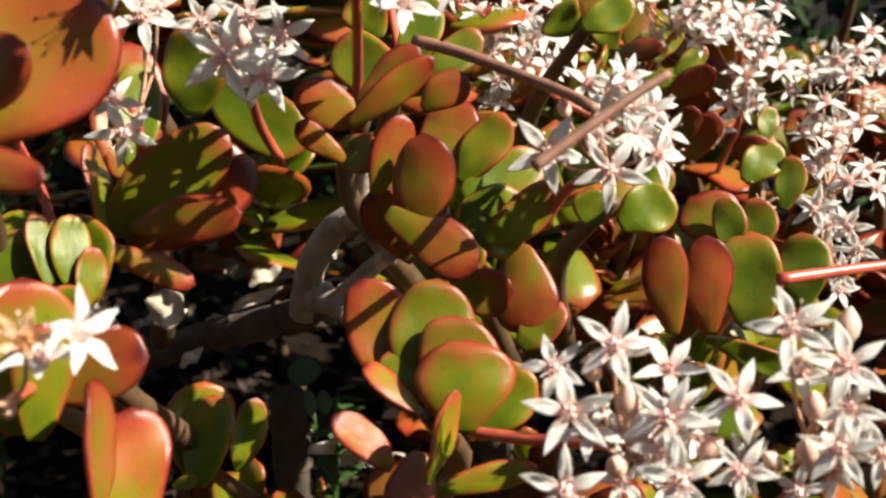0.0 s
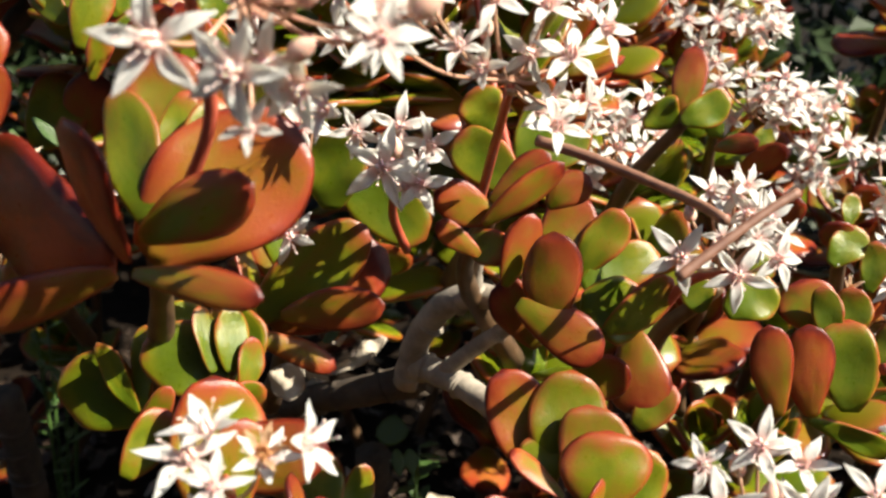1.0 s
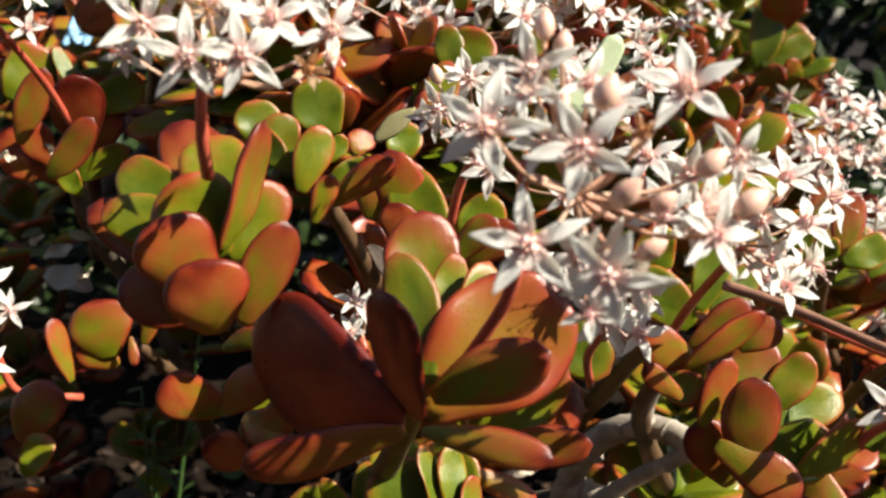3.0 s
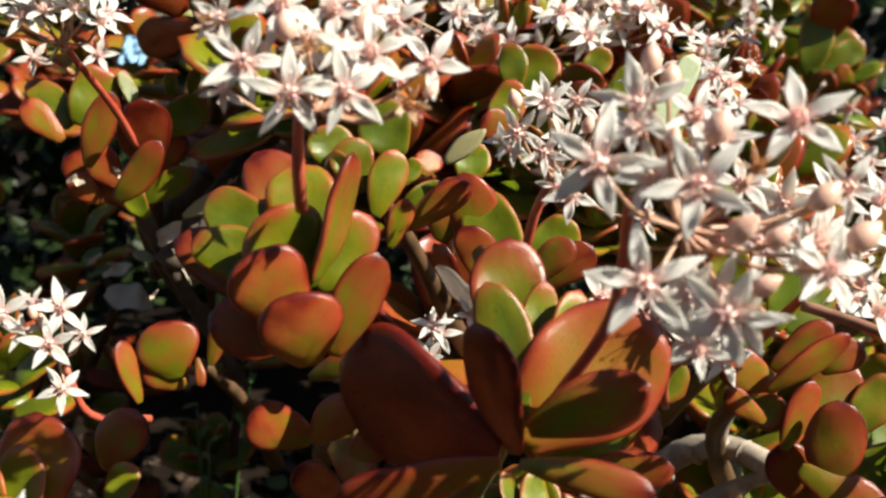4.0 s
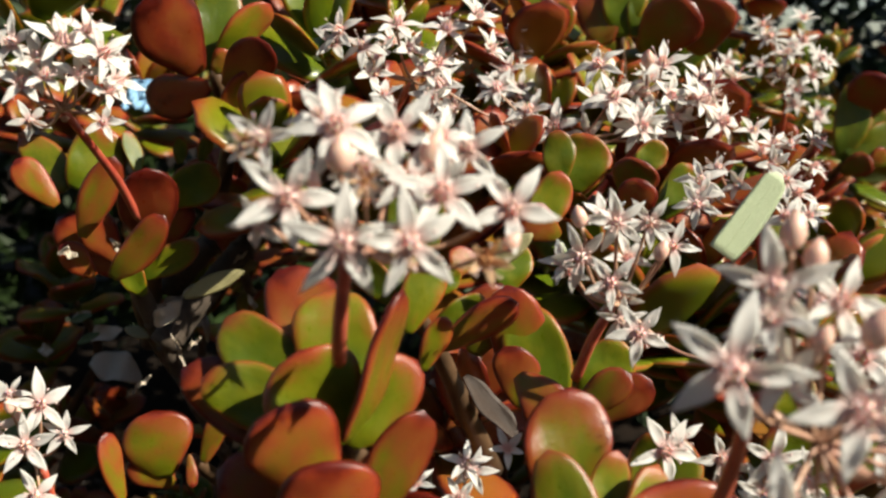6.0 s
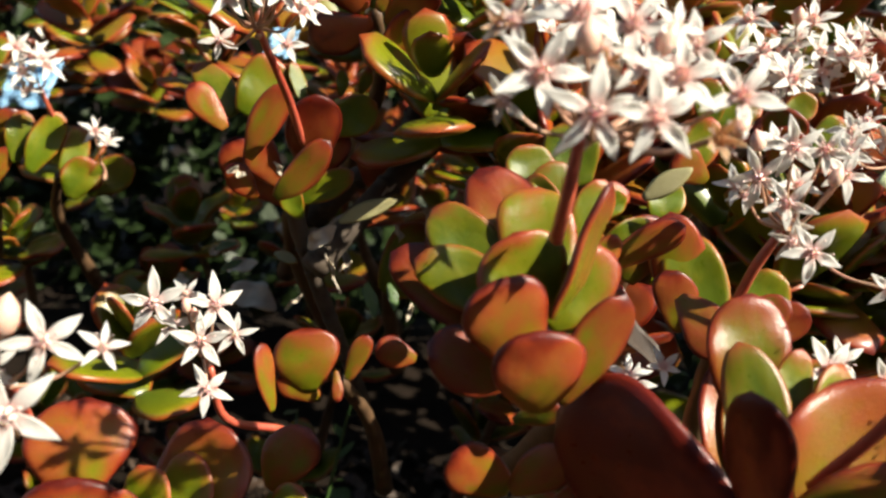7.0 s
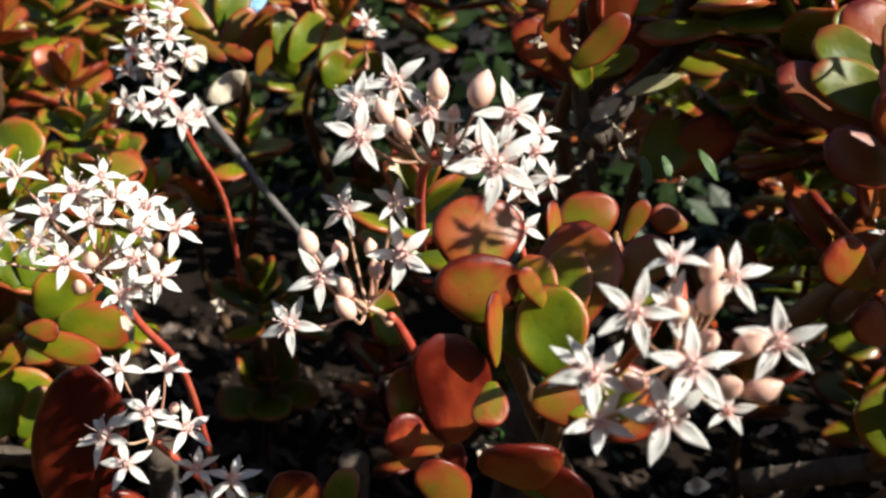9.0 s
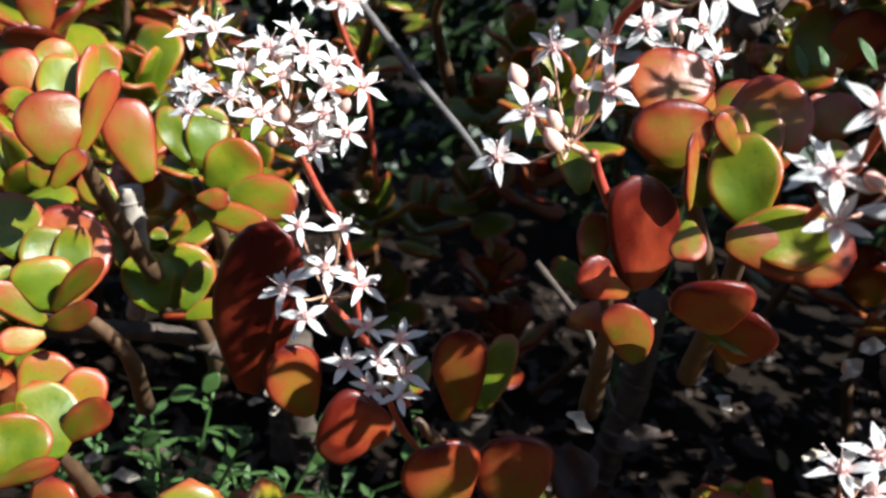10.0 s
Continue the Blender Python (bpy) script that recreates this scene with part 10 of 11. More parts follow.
far += [(0.774, 0.812, 0.173, 0.038), (-0.016, 0.697, 0.366, 0.037), (-0.880, 0.569, 0.320, 0.034), (-0.079, 0.695, 0.237, 0.035), (-0.979, 0.751, 0.228, 0.037), (0.343, 0.897, 0.393, 0.032), (0.355, 0.680, 0.287, 0.040), (-0.663, 0.631, 0.173, 0.031), (0.550, 0.805, 0.318, 0.043), (0.641, 0.688, 0.243, 0.031), (0.194, 0.899, 0.274, 0.032), (0.191, 0.966, 0.215, 0.031), (-0.531, 0.818, 0.345, 0.043), (-0.578, 0.603, 0.118, 0.034), (-0.884, 0.908, 0.399, 0.034), (-0.873, 0.648, 0.223, 0.043), (0.603, 0.801, 0.320, 0.041), (0.485, 0.896, 0.359, 0.032), (-0.217, 0.697, 0.320, 0.031), (0.789, 0.621, 0.085, 0.038), (0.278, 0.654, 0.196, 0.038), (0.054, 0.641, 0.295, 0.034), (0.415, 0.793, 0.344, 0.033), (-0.631, 0.657, 0.315, 0.040)]
far += [(-0.987, 0.601, 0.248, 0.039), (0.168, 0.991, 0.296, 0.037), (-0.947, 0.662, 0.304, 0.036), (0.596, 0.706, 0.160, 0.031), (-0.964, 0.890, 0.206, 0.034), (0.498, 0.922, 0.300, 0.041), (0.414, 0.888, 0.289, 0.043), (-0.662, 0.731, 0.138, 0.040), (-0.505, 0.881, 0.317, 0.044), (-0.297, 0.941, 0.295, 0.035), (-0.082, 0.875, 0.366, 0.038), (0.724, 0.988, 0.279, 0.031), (0.738, 0.927, 0.242, 0.034), (0.423, 0.690, 0.236, 0.033), (-0.972, 0.779, 0.353, 0.040), (-0.883, 0.866, 0.338, 0.036), (-0.709, 0.796, 0.164, 0.032), (-0.665, 0.989, 0.316, 0.040), (-0.211, 0.786, 0.247, 0.032), (0.414, 0.576, 0.180, 0.032), (-0.723, 0.647, 0.215, 0.040), (0.443, 0.740, 0.217, 0.044), (0.531, 0.609, 0.177, 0.040), (-0.219, 0.631, 0.271, 0.039)]
far += [(-0.254, 0.884, 0.384, 0.042), (-0.252, 0.894, 0.286, 0.034), (-0.260, 0.938, 0.381, 0.037), (0.592, 0.584, 0.302, 0.041), (-0.611, 0.976, 0.293, 0.042), (-0.088, 0.929, 0.232, 0.031), (0.403, 0.722, 0.176, 0.033), (0.095, 0.788, 0.382, 0.033), (0.178, 0.766, 0.201, 0.035), (0.440, 0.629, 0.232, 0.035), (-0.072, 0.775, 0.358, 0.043), (-0.997, 0.687, 0.214, 0.042), (-0.957, 0.589, 0.327, 0.038), (0.727, 0.820, 0.145, 0.034), (0.219, 0.975, 0.415, 0.032), (0.385, 0.572, 0.304, 0.035), (0.731, 0.804, 0.281, 0.043), (0.131, 0.869, 0.225, 0.038), (-0.849, 0.600, 0.287, 0.039), (0.589, 0.973, 0.361, 0.036), (0.470, 0.972, 0.246, 0.035), (-0.997, 0.954, 0.397, 0.041), (-0.822, 0.901, 0.382, 0.043), (0.202, 0.883, 0.218, 0.044)]
far += [(-0.045, 0.996, 0.254, 0.040), (0.671, 0.793, 0.165, 0.031), (0.046, 0.654, 0.217, 0.035), (0.045, 0.877, 0.352, 0.033), (-0.832, 0.767, 0.331, 0.035), (0.728, 0.775, 0.192, 0.034), (0.190, 0.721, 0.165, 0.041), (-0.550, 0.940, 0.362, 0.033), (-0.241, 0.843, 0.338, 0.038), (-0.076, 0.602, 0.260, 0.037), (-0.138, 0.909, 0.215, 0.031), (0.116, 0.713, 0.395, 0.042), (0.054, 0.594, 0.352, 0.031), (-0.051, 0.824, 0.398, 0.043), (-0.780, 0.630, 0.191, 0.043), (0.358, 0.788, 0.300, 0.037), (-0.134, 0.887, 0.391, 0.040), (0.698, 0.836, 0.221, 0.036), (0.383, 0.647, 0.321, 0.041), (-0.929, 0.986, 0.430, 0.039), (-0.291, 0.971, 0.410, 0.043), (-0.275, 0.699, 0.348, 0.036), (0.544, 0.718, 0.209, 0.031), (-0.228, 0.981, 0.382, 0.040)]
far += [(-0.083, 0.985, 0.289, 0.032), (-0.997, 0.995, 0.245, 0.043), (-0.000, 0.797, 0.308, 0.040), (0.002, 0.971, 0.351, 0.042), (-0.991, 0.830, 0.362, 0.031), (0.726, 0.562, 0.264, 0.031), (0.013, 0.709, 0.272, 0.037), (-0.451, 0.840, 0.344, 0.033), (0.353, 0.602, 0.216, 0.042), (-0.650, 0.596, 0.236, 0.043), (-0.423, 0.990, 0.351, 0.034), (-0.083, 0.880, 0.298, 0.032), (-0.724, 0.971, 0.360, 0.039), (-0.095, 0.606, 0.193, 0.039), (-0.571, 0.859, 0.322, 0.036), (-0.997, 0.583, 0.140, 0.038), (0.797, 0.784, 0.262, 0.036), (-0.921, 0.605, 0.268, 0.043), (-0.784, 0.852, 0.333, 0.032), (-0.744, 0.590, 0.288, 0.043), (0.685, 0.611, 0.224, 0.039), (-0.673, 0.790, 0.261, 0.032), (0.776, 0.710, 0.113, 0.036), (-0.981, 0.661, 0.259, 0.038)]
far += [(-0.066, 0.821, 0.279, 0.031), (0.492, 0.630, 0.314, 0.041), (-0.281, 0.898, 0.207, 0.040), (0.287, 0.962, 0.425, 0.032), (-0.439, 0.970, 0.298, 0.036), (-0.905, 0.989, 0.249, 0.044), (-0.681, 0.977, 0.390, 0.041), (-0.335, 0.976, 0.183, 0.039), (-0.318, 0.879, 0.329, 0.039), (-0.358, 0.596, 0.142, 0.040), (-0.938, 0.730, 0.343, 0.036), (0.636, 0.999, 0.235, 0.034), (0.170, 0.839, 0.251, 0.036), (-0.718, 0.725, 0.154, 0.042), (-0.817, 0.897, 0.264, 0.043), (0.657, 0.618, 0.296, 0.044), (0.147, 0.683, 0.339, 0.043), (-0.874, 0.570, 0.125, 0.036), (-0.730, 0.844, 0.228, 0.041), (-0.883, 0.854, 0.196, 0.035), (0.268, 0.642, 0.146, 0.033), (0.116, 0.962, 0.401, 0.039), (-0.854, 0.808, 0.191, 0.042), (-0.025, 0.908, 0.427, 0.040)]
far += [(-0.712, 0.847, 0.340, 0.035), (0.567, 0.637, 0.241, 0.034), (-0.943, 0.880, 0.328, 0.039), (-0.276, 0.717, 0.222, 0.039), (0.086, 0.897, 0.431, 0.035), (-0.842, 0.675, 0.157, 0.034), (-0.116, 0.832, 0.353, 0.039), (-0.071, 0.708, 0.361, 0.037), (-0.153, 0.570, 0.140, 0.033), (0.684, 0.945, 0.198, 0.042), (0.317, 0.797, 0.212, 0.040), (-0.714, 0.791, 0.355, 0.032), (-0.381, 0.909, 0.353, 0.043), (0.716, 0.845, 0.354, 0.038), (0.592, 0.871, 0.306, 0.040), (0.640, 0.876, 0.345, 0.032), (0.574, 0.616, 0.121, 0.033), (-0.042, 0.650, 0.164, 0.042), (-0.482, 0.837, 0.298, 0.042), (0.268, 0.919, 0.215, 0.033), (0.482, 0.808, 0.225, 0.039), (0.495, 0.786, 0.176, 0.041), (-0.920, 0.907, 0.234, 0.041), (0.734, 0.765, 0.243, 0.032)]
far += [(-0.237, 0.784, 0.368, 0.041), (0.796, 0.584, 0.151, 0.040), (0.600, 0.944, 0.206, 0.037), (0.404, 0.800, 0.259, 0.034), (-0.417, 0.889, 0.193, 0.032), (0.790, 0.706, 0.223, 0.041), (0.486, 0.746, 0.362, 0.043), (-0.958, 0.685, 0.153, 0.040), (0.037, 0.947, 0.437, 0.044), (0.765, 0.745, 0.298, 0.036), (-0.174, 0.844, 0.233, 0.036), (0.771, 0.575, 0.235, 0.040), (0.516, 0.562, 0.309, 0.038)]
mass("far_foliage", "dense jade foliage at the back of the shrub", far, 70)
# Clumps added among the stems, many hidden, to fill gaps and block sun.
inner = []
inner += [(-0.294, 0.420, 0.384, 0.029), (0.084, 0.278, 0.433, 0.020), (0.081, 0.286, 0.455, 0.020), (-0.064, 0.309, 0.248, 0.029), (-0.274, 0.238, 0.417, 0.020), (0.250, 0.580, 0.380, 0.033), (0.172, 0.431, 0.376, 0.033), (0.217, 0.491, 0.405, 0.033), (0.252, 0.510, 0.461, 0.033), (0.273, 0.550, 0.463, 0.033), (-0.021, 0.385, 0.320, 0.033), (0.007, 0.326, 0.296, 0.033), (0.007, 0.510, 0.315, 0.033), (0.012, 0.353, 0.321, 0.033), (-0.014, 0.423, 0.278, 0.033), (0.032, 0.459, 0.334, 0.033), (-0.028, 0.568, 0.249, 0.033), (0.037, 0.545, 0.295, 0.033), (-0.002, 0.319, 0.324, 0.033), (0.009, 0.363, 0.291, 0.033), (-0.021, 0.407, 0.299, 0.033), (-0.014, 0.344, 0.317, 0.033), (-0.021, 0.467, 0.302, 0.033), (-0.032, 0.495, 0.284, 0.033)]
inner += [(0.029, 0.380, 0.332, 0.033), (0.029, 0.523, 0.396, 0.033), (0.055, 0.525, 0.345, 0.033), (-0.026, 0.478, 0.320, 0.033), (-0.021, 0.512, 0.315, 0.033), (-0.031, 0.326, 0.315, 0.033), (0.007, 0.380, 0.271, 0.033), (-0.041, 0.564, 0.319, 0.033), (0.008, 0.480, 0.281, 0.033), (-0.026, 0.569, 0.311, 0.033), (0.036, 0.407, 0.316, 0.033), (0.056, 0.435, 0.311, 0.033), (0.000, 0.371, 0.322, 0.033), (-0.008, 0.480, 0.292, 0.033), (0.067, 0.418, 0.309, 0.033), (-0.026, 0.448, 0.338, 0.033), (0.187, 0.513, 0.414, 0.033), (0.008, 0.319, 0.242, 0.033), (0.025, 0.401, 0.183, 0.033), (0.040, 0.329, 0.246, 0.033), (0.058, 0.362, 0.264, 0.033), (0.077, 0.410, 0.285, 0.033), (0.216, 0.447, 0.465, 0.033), (-0.003, 0.301, 0.215, 0.033)]
inner += [(0.043, 0.349, 0.267, 0.033), (0.018, 0.423, 0.180, 0.033), (0.344, 0.568, 0.443, 0.033), (0.191, 0.414, 0.346, 0.033), (0.300, 0.590, 0.357, 0.033), (0.300, 0.464, 0.439, 0.033), (-0.130, 0.507, 0.349, 0.033), (-0.035, 0.343, 0.358, 0.033), (-0.092, 0.409, 0.395, 0.033), (-0.050, 0.480, 0.388, 0.033), (-0.140, 0.472, 0.335, 0.033), (-0.114, 0.301, 0.290, 0.033), (-0.048, 0.377, 0.363, 0.033), (-0.035, 0.348, 0.327, 0.033), (-0.092, 0.474, 0.300, 0.033), (-0.097, 0.364, 0.341, 0.033), (-0.111, 0.430, 0.308, 0.033), (-0.069, 0.324, 0.333, 0.033), (-0.083, 0.443, 0.303, 0.033), (-0.102, 0.488, 0.358, 0.033), (-0.121, 0.412, 0.317, 0.033), (-0.082, 0.346, 0.347, 0.033), (-0.039, 0.496, 0.340, 0.033), (-0.114, 0.459, 0.298, 0.033)]
inner += [(-0.063, 0.386, 0.379, 0.033), (-0.108, 0.513, 0.309, 0.033), (-0.122, 0.326, 0.340, 0.033), (-0.092, 0.389, 0.397, 0.033), (-0.036, 0.357, 0.374, 0.033), (-0.105, 0.345, 0.358, 0.033), (-0.040, 0.320, 0.333, 0.033), (0.068, 0.543, 0.277, 0.033), (-0.142, 0.366, 0.337, 0.033), (-0.102, 0.512, 0.430, 0.033), (-0.115, 0.430, 0.363, 0.033), (-0.166, 0.488, 0.356, 0.033), (-0.132, 0.339, 0.371, 0.033), (-0.144, 0.320, 0.348, 0.033), (-0.175, 0.392, 0.444, 0.033), (-0.278, 0.489, 0.362, 0.033), (-0.232, 0.507, 0.380, 0.033), (-0.179, 0.518, 0.409, 0.033), (-0.203, 0.543, 0.460, 0.033), (-0.096, 0.526, 0.299, 0.033), (-0.094, 0.378, 0.371, 0.033), (-0.144, 0.472, 0.301, 0.033), (-0.088, 0.509, 0.371, 0.033), (-0.134, 0.375, 0.375, 0.033)]
inner += [(-0.309, 0.505, 0.350, 0.033), (-0.269, 0.545, 0.447, 0.033), (-0.125, 0.505, 0.431, 0.033), (-0.176, 0.349, 0.358, 0.033), (-0.168, 0.489, 0.424, 0.033), (-0.136, 0.389, 0.420, 0.033), (-0.154, 0.469, 0.422, 0.033), (-0.126, 0.533, 0.410, 0.033), (-0.165, 0.364, 0.394, 0.033), (-0.169, 0.323, 0.363, 0.033), (-0.147, 0.408, 0.395, 0.033), (-0.170, 0.436, 0.402, 0.033), (-0.260, 0.331, 0.402, 0.033), (-0.338, 0.540, 0.391, 0.033), (-0.324, 0.576, 0.403, 0.033), (-0.272, 0.485, 0.432, 0.033), (-0.131, 0.570, 0.416, 0.033), (-0.114, 0.552, 0.463, 0.033), (-0.162, 0.470, 0.348, 0.033), (0.028, 0.568, 0.272, 0.033), (-0.387, 0.519, 0.368, 0.033), (-0.069, 0.474, 0.297, 0.033), (-0.017, 0.525, 0.434, 0.033)]
inner += [(-0.048, 0.548, 0.408, 0.033), (0.033, 0.534, 0.431, 0.033), (-0.267, 0.317, 0.259, 0.033), (-0.146, 0.372, 0.390, 0.033), (-0.053, 0.300, 0.327, 0.033), (-0.009, 0.497, 0.274, 0.033), (-0.462, 0.395, 0.154, 0.033), (-0.430, 0.368, 0.183, 0.033), (-0.411, 0.308, 0.204, 0.033), (-0.466, 0.400, 0.110, 0.033), (-0.430, 0.380, 0.221, 0.033), (-0.463, 0.405, 0.177, 0.033), (-0.410, 0.308, 0.242, 0.033), (-0.451, 0.329, 0.179, 0.033), (0.241, 0.209, 0.061, 0.030), (-0.360, 0.254, 0.060, 0.030), (-0.125, 0.141, 0.180, 0.030), (0.041, 0.120, 0.058, 0.030), (0.140, 0.333, 0.030, 0.030), (0.173, 0.133, 0.029, 0.030), (0.180, 0.196, 0.103, 0.030), (-0.579, 0.420, 0.155, 0.030), (-0.137, 0.219, 0.053, 0.030), (-0.028, 0.314, 0.054, 0.030)]
inner += [(-0.061, 0.337, 0.021, 0.030), (-0.104, 0.363, 0.076, 0.030), (0.148, 0.129, 0.118, 0.030), (-0.282, 0.181, 0.103, 0.030), (-0.512, 0.401, 0.136, 0.030), (0.052, 0.226, 0.142, 0.030), (-0.074, 0.310, 0.052, 0.030), (-0.029, 0.115, 0.115, 0.030), (0.078, 0.239, 0.073, 0.030), (-0.545, 0.119, 0.085, 0.030), (-0.229, 0.152, 0.072, 0.030), (-0.087, 0.124, 0.139, 0.030), (-0.595, 0.197, 0.165, 0.030), (0.131, 0.256, 0.164, 0.030), (0.080, 0.200, 0.103, 0.030), (-0.166, 0.414, 0.026, 0.030), (0.200, 0.251, 0.150, 0.030), (0.244, 0.248, 0.068, 0.030), (0.215, 0.178, 0.048, 0.030), (-0.543, 0.233, 0.150, 0.030), (-0.496, 0.229, 0.053, 0.030), (0.273, 0.208, 0.184, 0.030), (0.092, 0.194, 0.168, 0.030), (-0.053, 0.223, 0.143, 0.030)]
inner += [(0.242, 0.195, 0.118, 0.030), (-0.033, 0.172, 0.134, 0.030), (-0.240, 0.297, 0.077, 0.030), (-0.351, 0.296, 0.026, 0.030), (-0.506, 0.107, 0.092, 0.030), (-0.193, 0.164, 0.044, 0.030), (-0.589, 0.258, 0.089, 0.030), (0.039, 0.167, 0.072, 0.030), (-0.533, 0.273, 0.148, 0.030), (-0.141, 0.310, 0.039, 0.030), (-0.286, 0.106, 0.090, 0.030), (-0.580, 0.160, 0.035, 0.030), (-0.353, 0.127, 0.135, 0.030), (0.051, 0.334, 0.116, 0.030), (0.121, 0.379, 0.096, 0.030), (-0.563, 0.116, 0.171, 0.030), (-0.014, 0.221, 0.050, 0.030), (0.089, 0.122, 0.098, 0.030), (-0.117, 0.128, 0.042, 0.030), (0.182, 0.260, 0.073, 0.030), (-0.089, 0.224, 0.052, 0.030), (-0.032, 0.286, 0.093, 0.030), (-0.045, 0.138, 0.029, 0.030), (-0.092, 0.122, 0.082, 0.030)]
inner += [(-0.018, 0.395, 0.057, 0.030), (0.180, 0.340, 0.097, 0.030), (-0.083, 0.191, 0.167, 0.030), (0.242, 0.322, 0.064, 0.030), (-0.202, 0.217, 0.053, 0.030), (0.050, 0.320, 0.035, 0.030), (0.254, 0.268, 0.031, 0.030), (-0.007, 0.242, 0.116, 0.030), (0.126, 0.320, 0.090, 0.030), (0.238, 0.130, 0.063, 0.030), (0.198, 0.304, 0.061, 0.030), (0.208, 0.404, 0.024, 0.030), (0.158, 0.443, 0.037, 0.030), (-0.061, 0.280, 0.135, 0.030), (-0.169, 0.206, 0.092, 0.030), (0.163, 0.168, 0.142, 0.030), (-0.537, 0.286, 0.065, 0.030), (-0.163, 0.324, 0.090, 0.030), (0.165, 0.358, 0.056, 0.030), (0.255, 0.250, 0.116, 0.030), (0.178, 0.134, 0.164, 0.030), (0.293, 0.309, 0.045, 0.030), (-0.455, 0.149, 0.093, 0.030), (0.046, 0.259, 0.090, 0.030)]
inner += [(0.293, 0.125, 0.139, 0.030), (-0.052, 0.350, 0.083, 0.030), (-0.198, 0.232, 0.126, 0.030), (-0.395, 0.290, 0.030, 0.030), (0.288, 0.165, 0.176, 0.030), (-0.035, 0.123, 0.070, 0.030), (-0.590, 0.156, 0.163, 0.030), (-0.312, 0.151, 0.138, 0.030), (-0.337, 0.100, 0.082, 0.030), (0.272, 0.176, 0.028, 0.030), (0.291, 0.159, 0.111, 0.030), (-0.130, 0.139, 0.117, 0.030), (0.242, 0.441, 0.176, 0.030), (0.252, 0.227, 0.022, 0.030), (-0.422, 0.170, 0.080, 0.030), (-0.451, 0.203, 0.108, 0.030), (-0.210, 0.112, 0.159, 0.030), (0.296, 0.251, 0.176, 0.030), (-0.321, 0.227, 0.062, 0.030), (0.222, 0.325, 0.123, 0.030), (-0.544, 0.234, 0.035, 0.030), (-0.304, 0.169, 0.022, 0.030), (-0.497, 0.355, 0.185, 0.030), (-0.045, 0.272, 0.028, 0.030)]
inner += [(-0.113, 0.258, 0.042, 0.030), (-0.292, 0.196, 0.058, 0.030), (-0.385, 0.211, 0.080, 0.030), (-0.460, 0.252, 0.032, 0.030), (0.088, 0.347, 0.074, 0.030), (0.043, 0.207, 0.078, 0.030), (-0.528, 0.159, 0.116, 0.030), (-0.253, 0.211, 0.108, 0.030), (-0.017, 0.169, 0.096, 0.030), (0.273, 0.320, 0.146, 0.030), (0.273, 0.418, 0.105, 0.030), (0.140, 0.233, 0.056, 0.030), (0.146, 0.278, 0.102, 0.030), (-0.272, 0.141, 0.116, 0.030), (-0.543, 0.333, 0.088, 0.030), (-0.185, 0.148, 0.109, 0.030), (-0.541, 0.210, 0.113, 0.030), (0.123, 0.187, 0.102, 0.030), (-0.595, 0.256, 0.139, 0.030), (-0.419, 0.242, 0.044, 0.030), (-0.494, 0.147, 0.070, 0.030), (-0.363, 0.137, 0.061, 0.030), (-0.013, 0.280, 0.145, 0.030), (0.296, 0.115, 0.026, 0.030)]
inner += [(0.051, 0.215, 0.181, 0.030), (-0.599, 0.304, 0.185, 0.030), (0.034, 0.125, 0.200, 0.030), (0.071, 0.133, 0.179, 0.030), (-0.213, 0.273, 0.032, 0.030), (0.110, 0.255, 0.121, 0.030), (-0.240, 0.101, 0.049, 0.030), (0.294, 0.413, 0.061, 0.030), (0.210, 0.328, 0.161, 0.030), (-0.448, 0.202, 0.059, 0.030), (-0.553, 0.275, 0.191, 0.030), (0.291, 0.349, 0.040, 0.030), (0.176, 0.207, 0.024, 0.030), (-0.458, 0.191, 0.022, 0.030), (0.213, 0.281, 0.094, 0.030), (0.028, 0.358, 0.147, 0.030), (-0.205, 0.152, 0.166, 0.030), (-0.462, 0.100, 0.130, 0.030), (0.138, 0.142, 0.079, 0.030), (0.117, 0.145, 0.187, 0.030), (-0.517, 0.186, 0.028, 0.030), (-0.553, 0.351, 0.182, 0.030), (-0.208, 0.179, 0.100, 0.030), (-0.469, 0.237, 0.198, 0.030)]
inner += [(-0.283, 0.286, 0.052, 0.030), (0.219, 0.156, 0.131, 0.030), (0.228, 0.255, 0.198, 0.030), (-0.436, 0.110, 0.176, 0.030), (-0.159, 0.283, 0.106, 0.030), (0.295, 0.127, 0.082, 0.030), (0.274, 0.355, 0.096, 0.030), (-0.579, 0.337, 0.056, 0.030), (0.211, 0.357, 0.072, 0.030), (0.166, 0.214, 0.185, 0.030), (0.005, 0.284, 0.047, 0.030), (-0.527, 0.408, 0.178, 0.030), (0.097, 0.408, 0.129, 0.030), (-0.131, 0.181, 0.124, 0.030), (0.231, 0.285, 0.153, 0.030), (-0.286, 0.248, 0.074, 0.030), (-0.077, 0.397, 0.044, 0.030), (-0.524, 0.107, 0.033, 0.030), (-0.146, 0.156, 0.053, 0.030), (-0.562, 0.180, 0.197, 0.030), (0.093, 0.192, 0.030, 0.030), (-0.593, 0.420, 0.092, 0.030), (0.016, 0.158, 0.152, 0.030), (0.144, 0.370, 0.170, 0.030)]
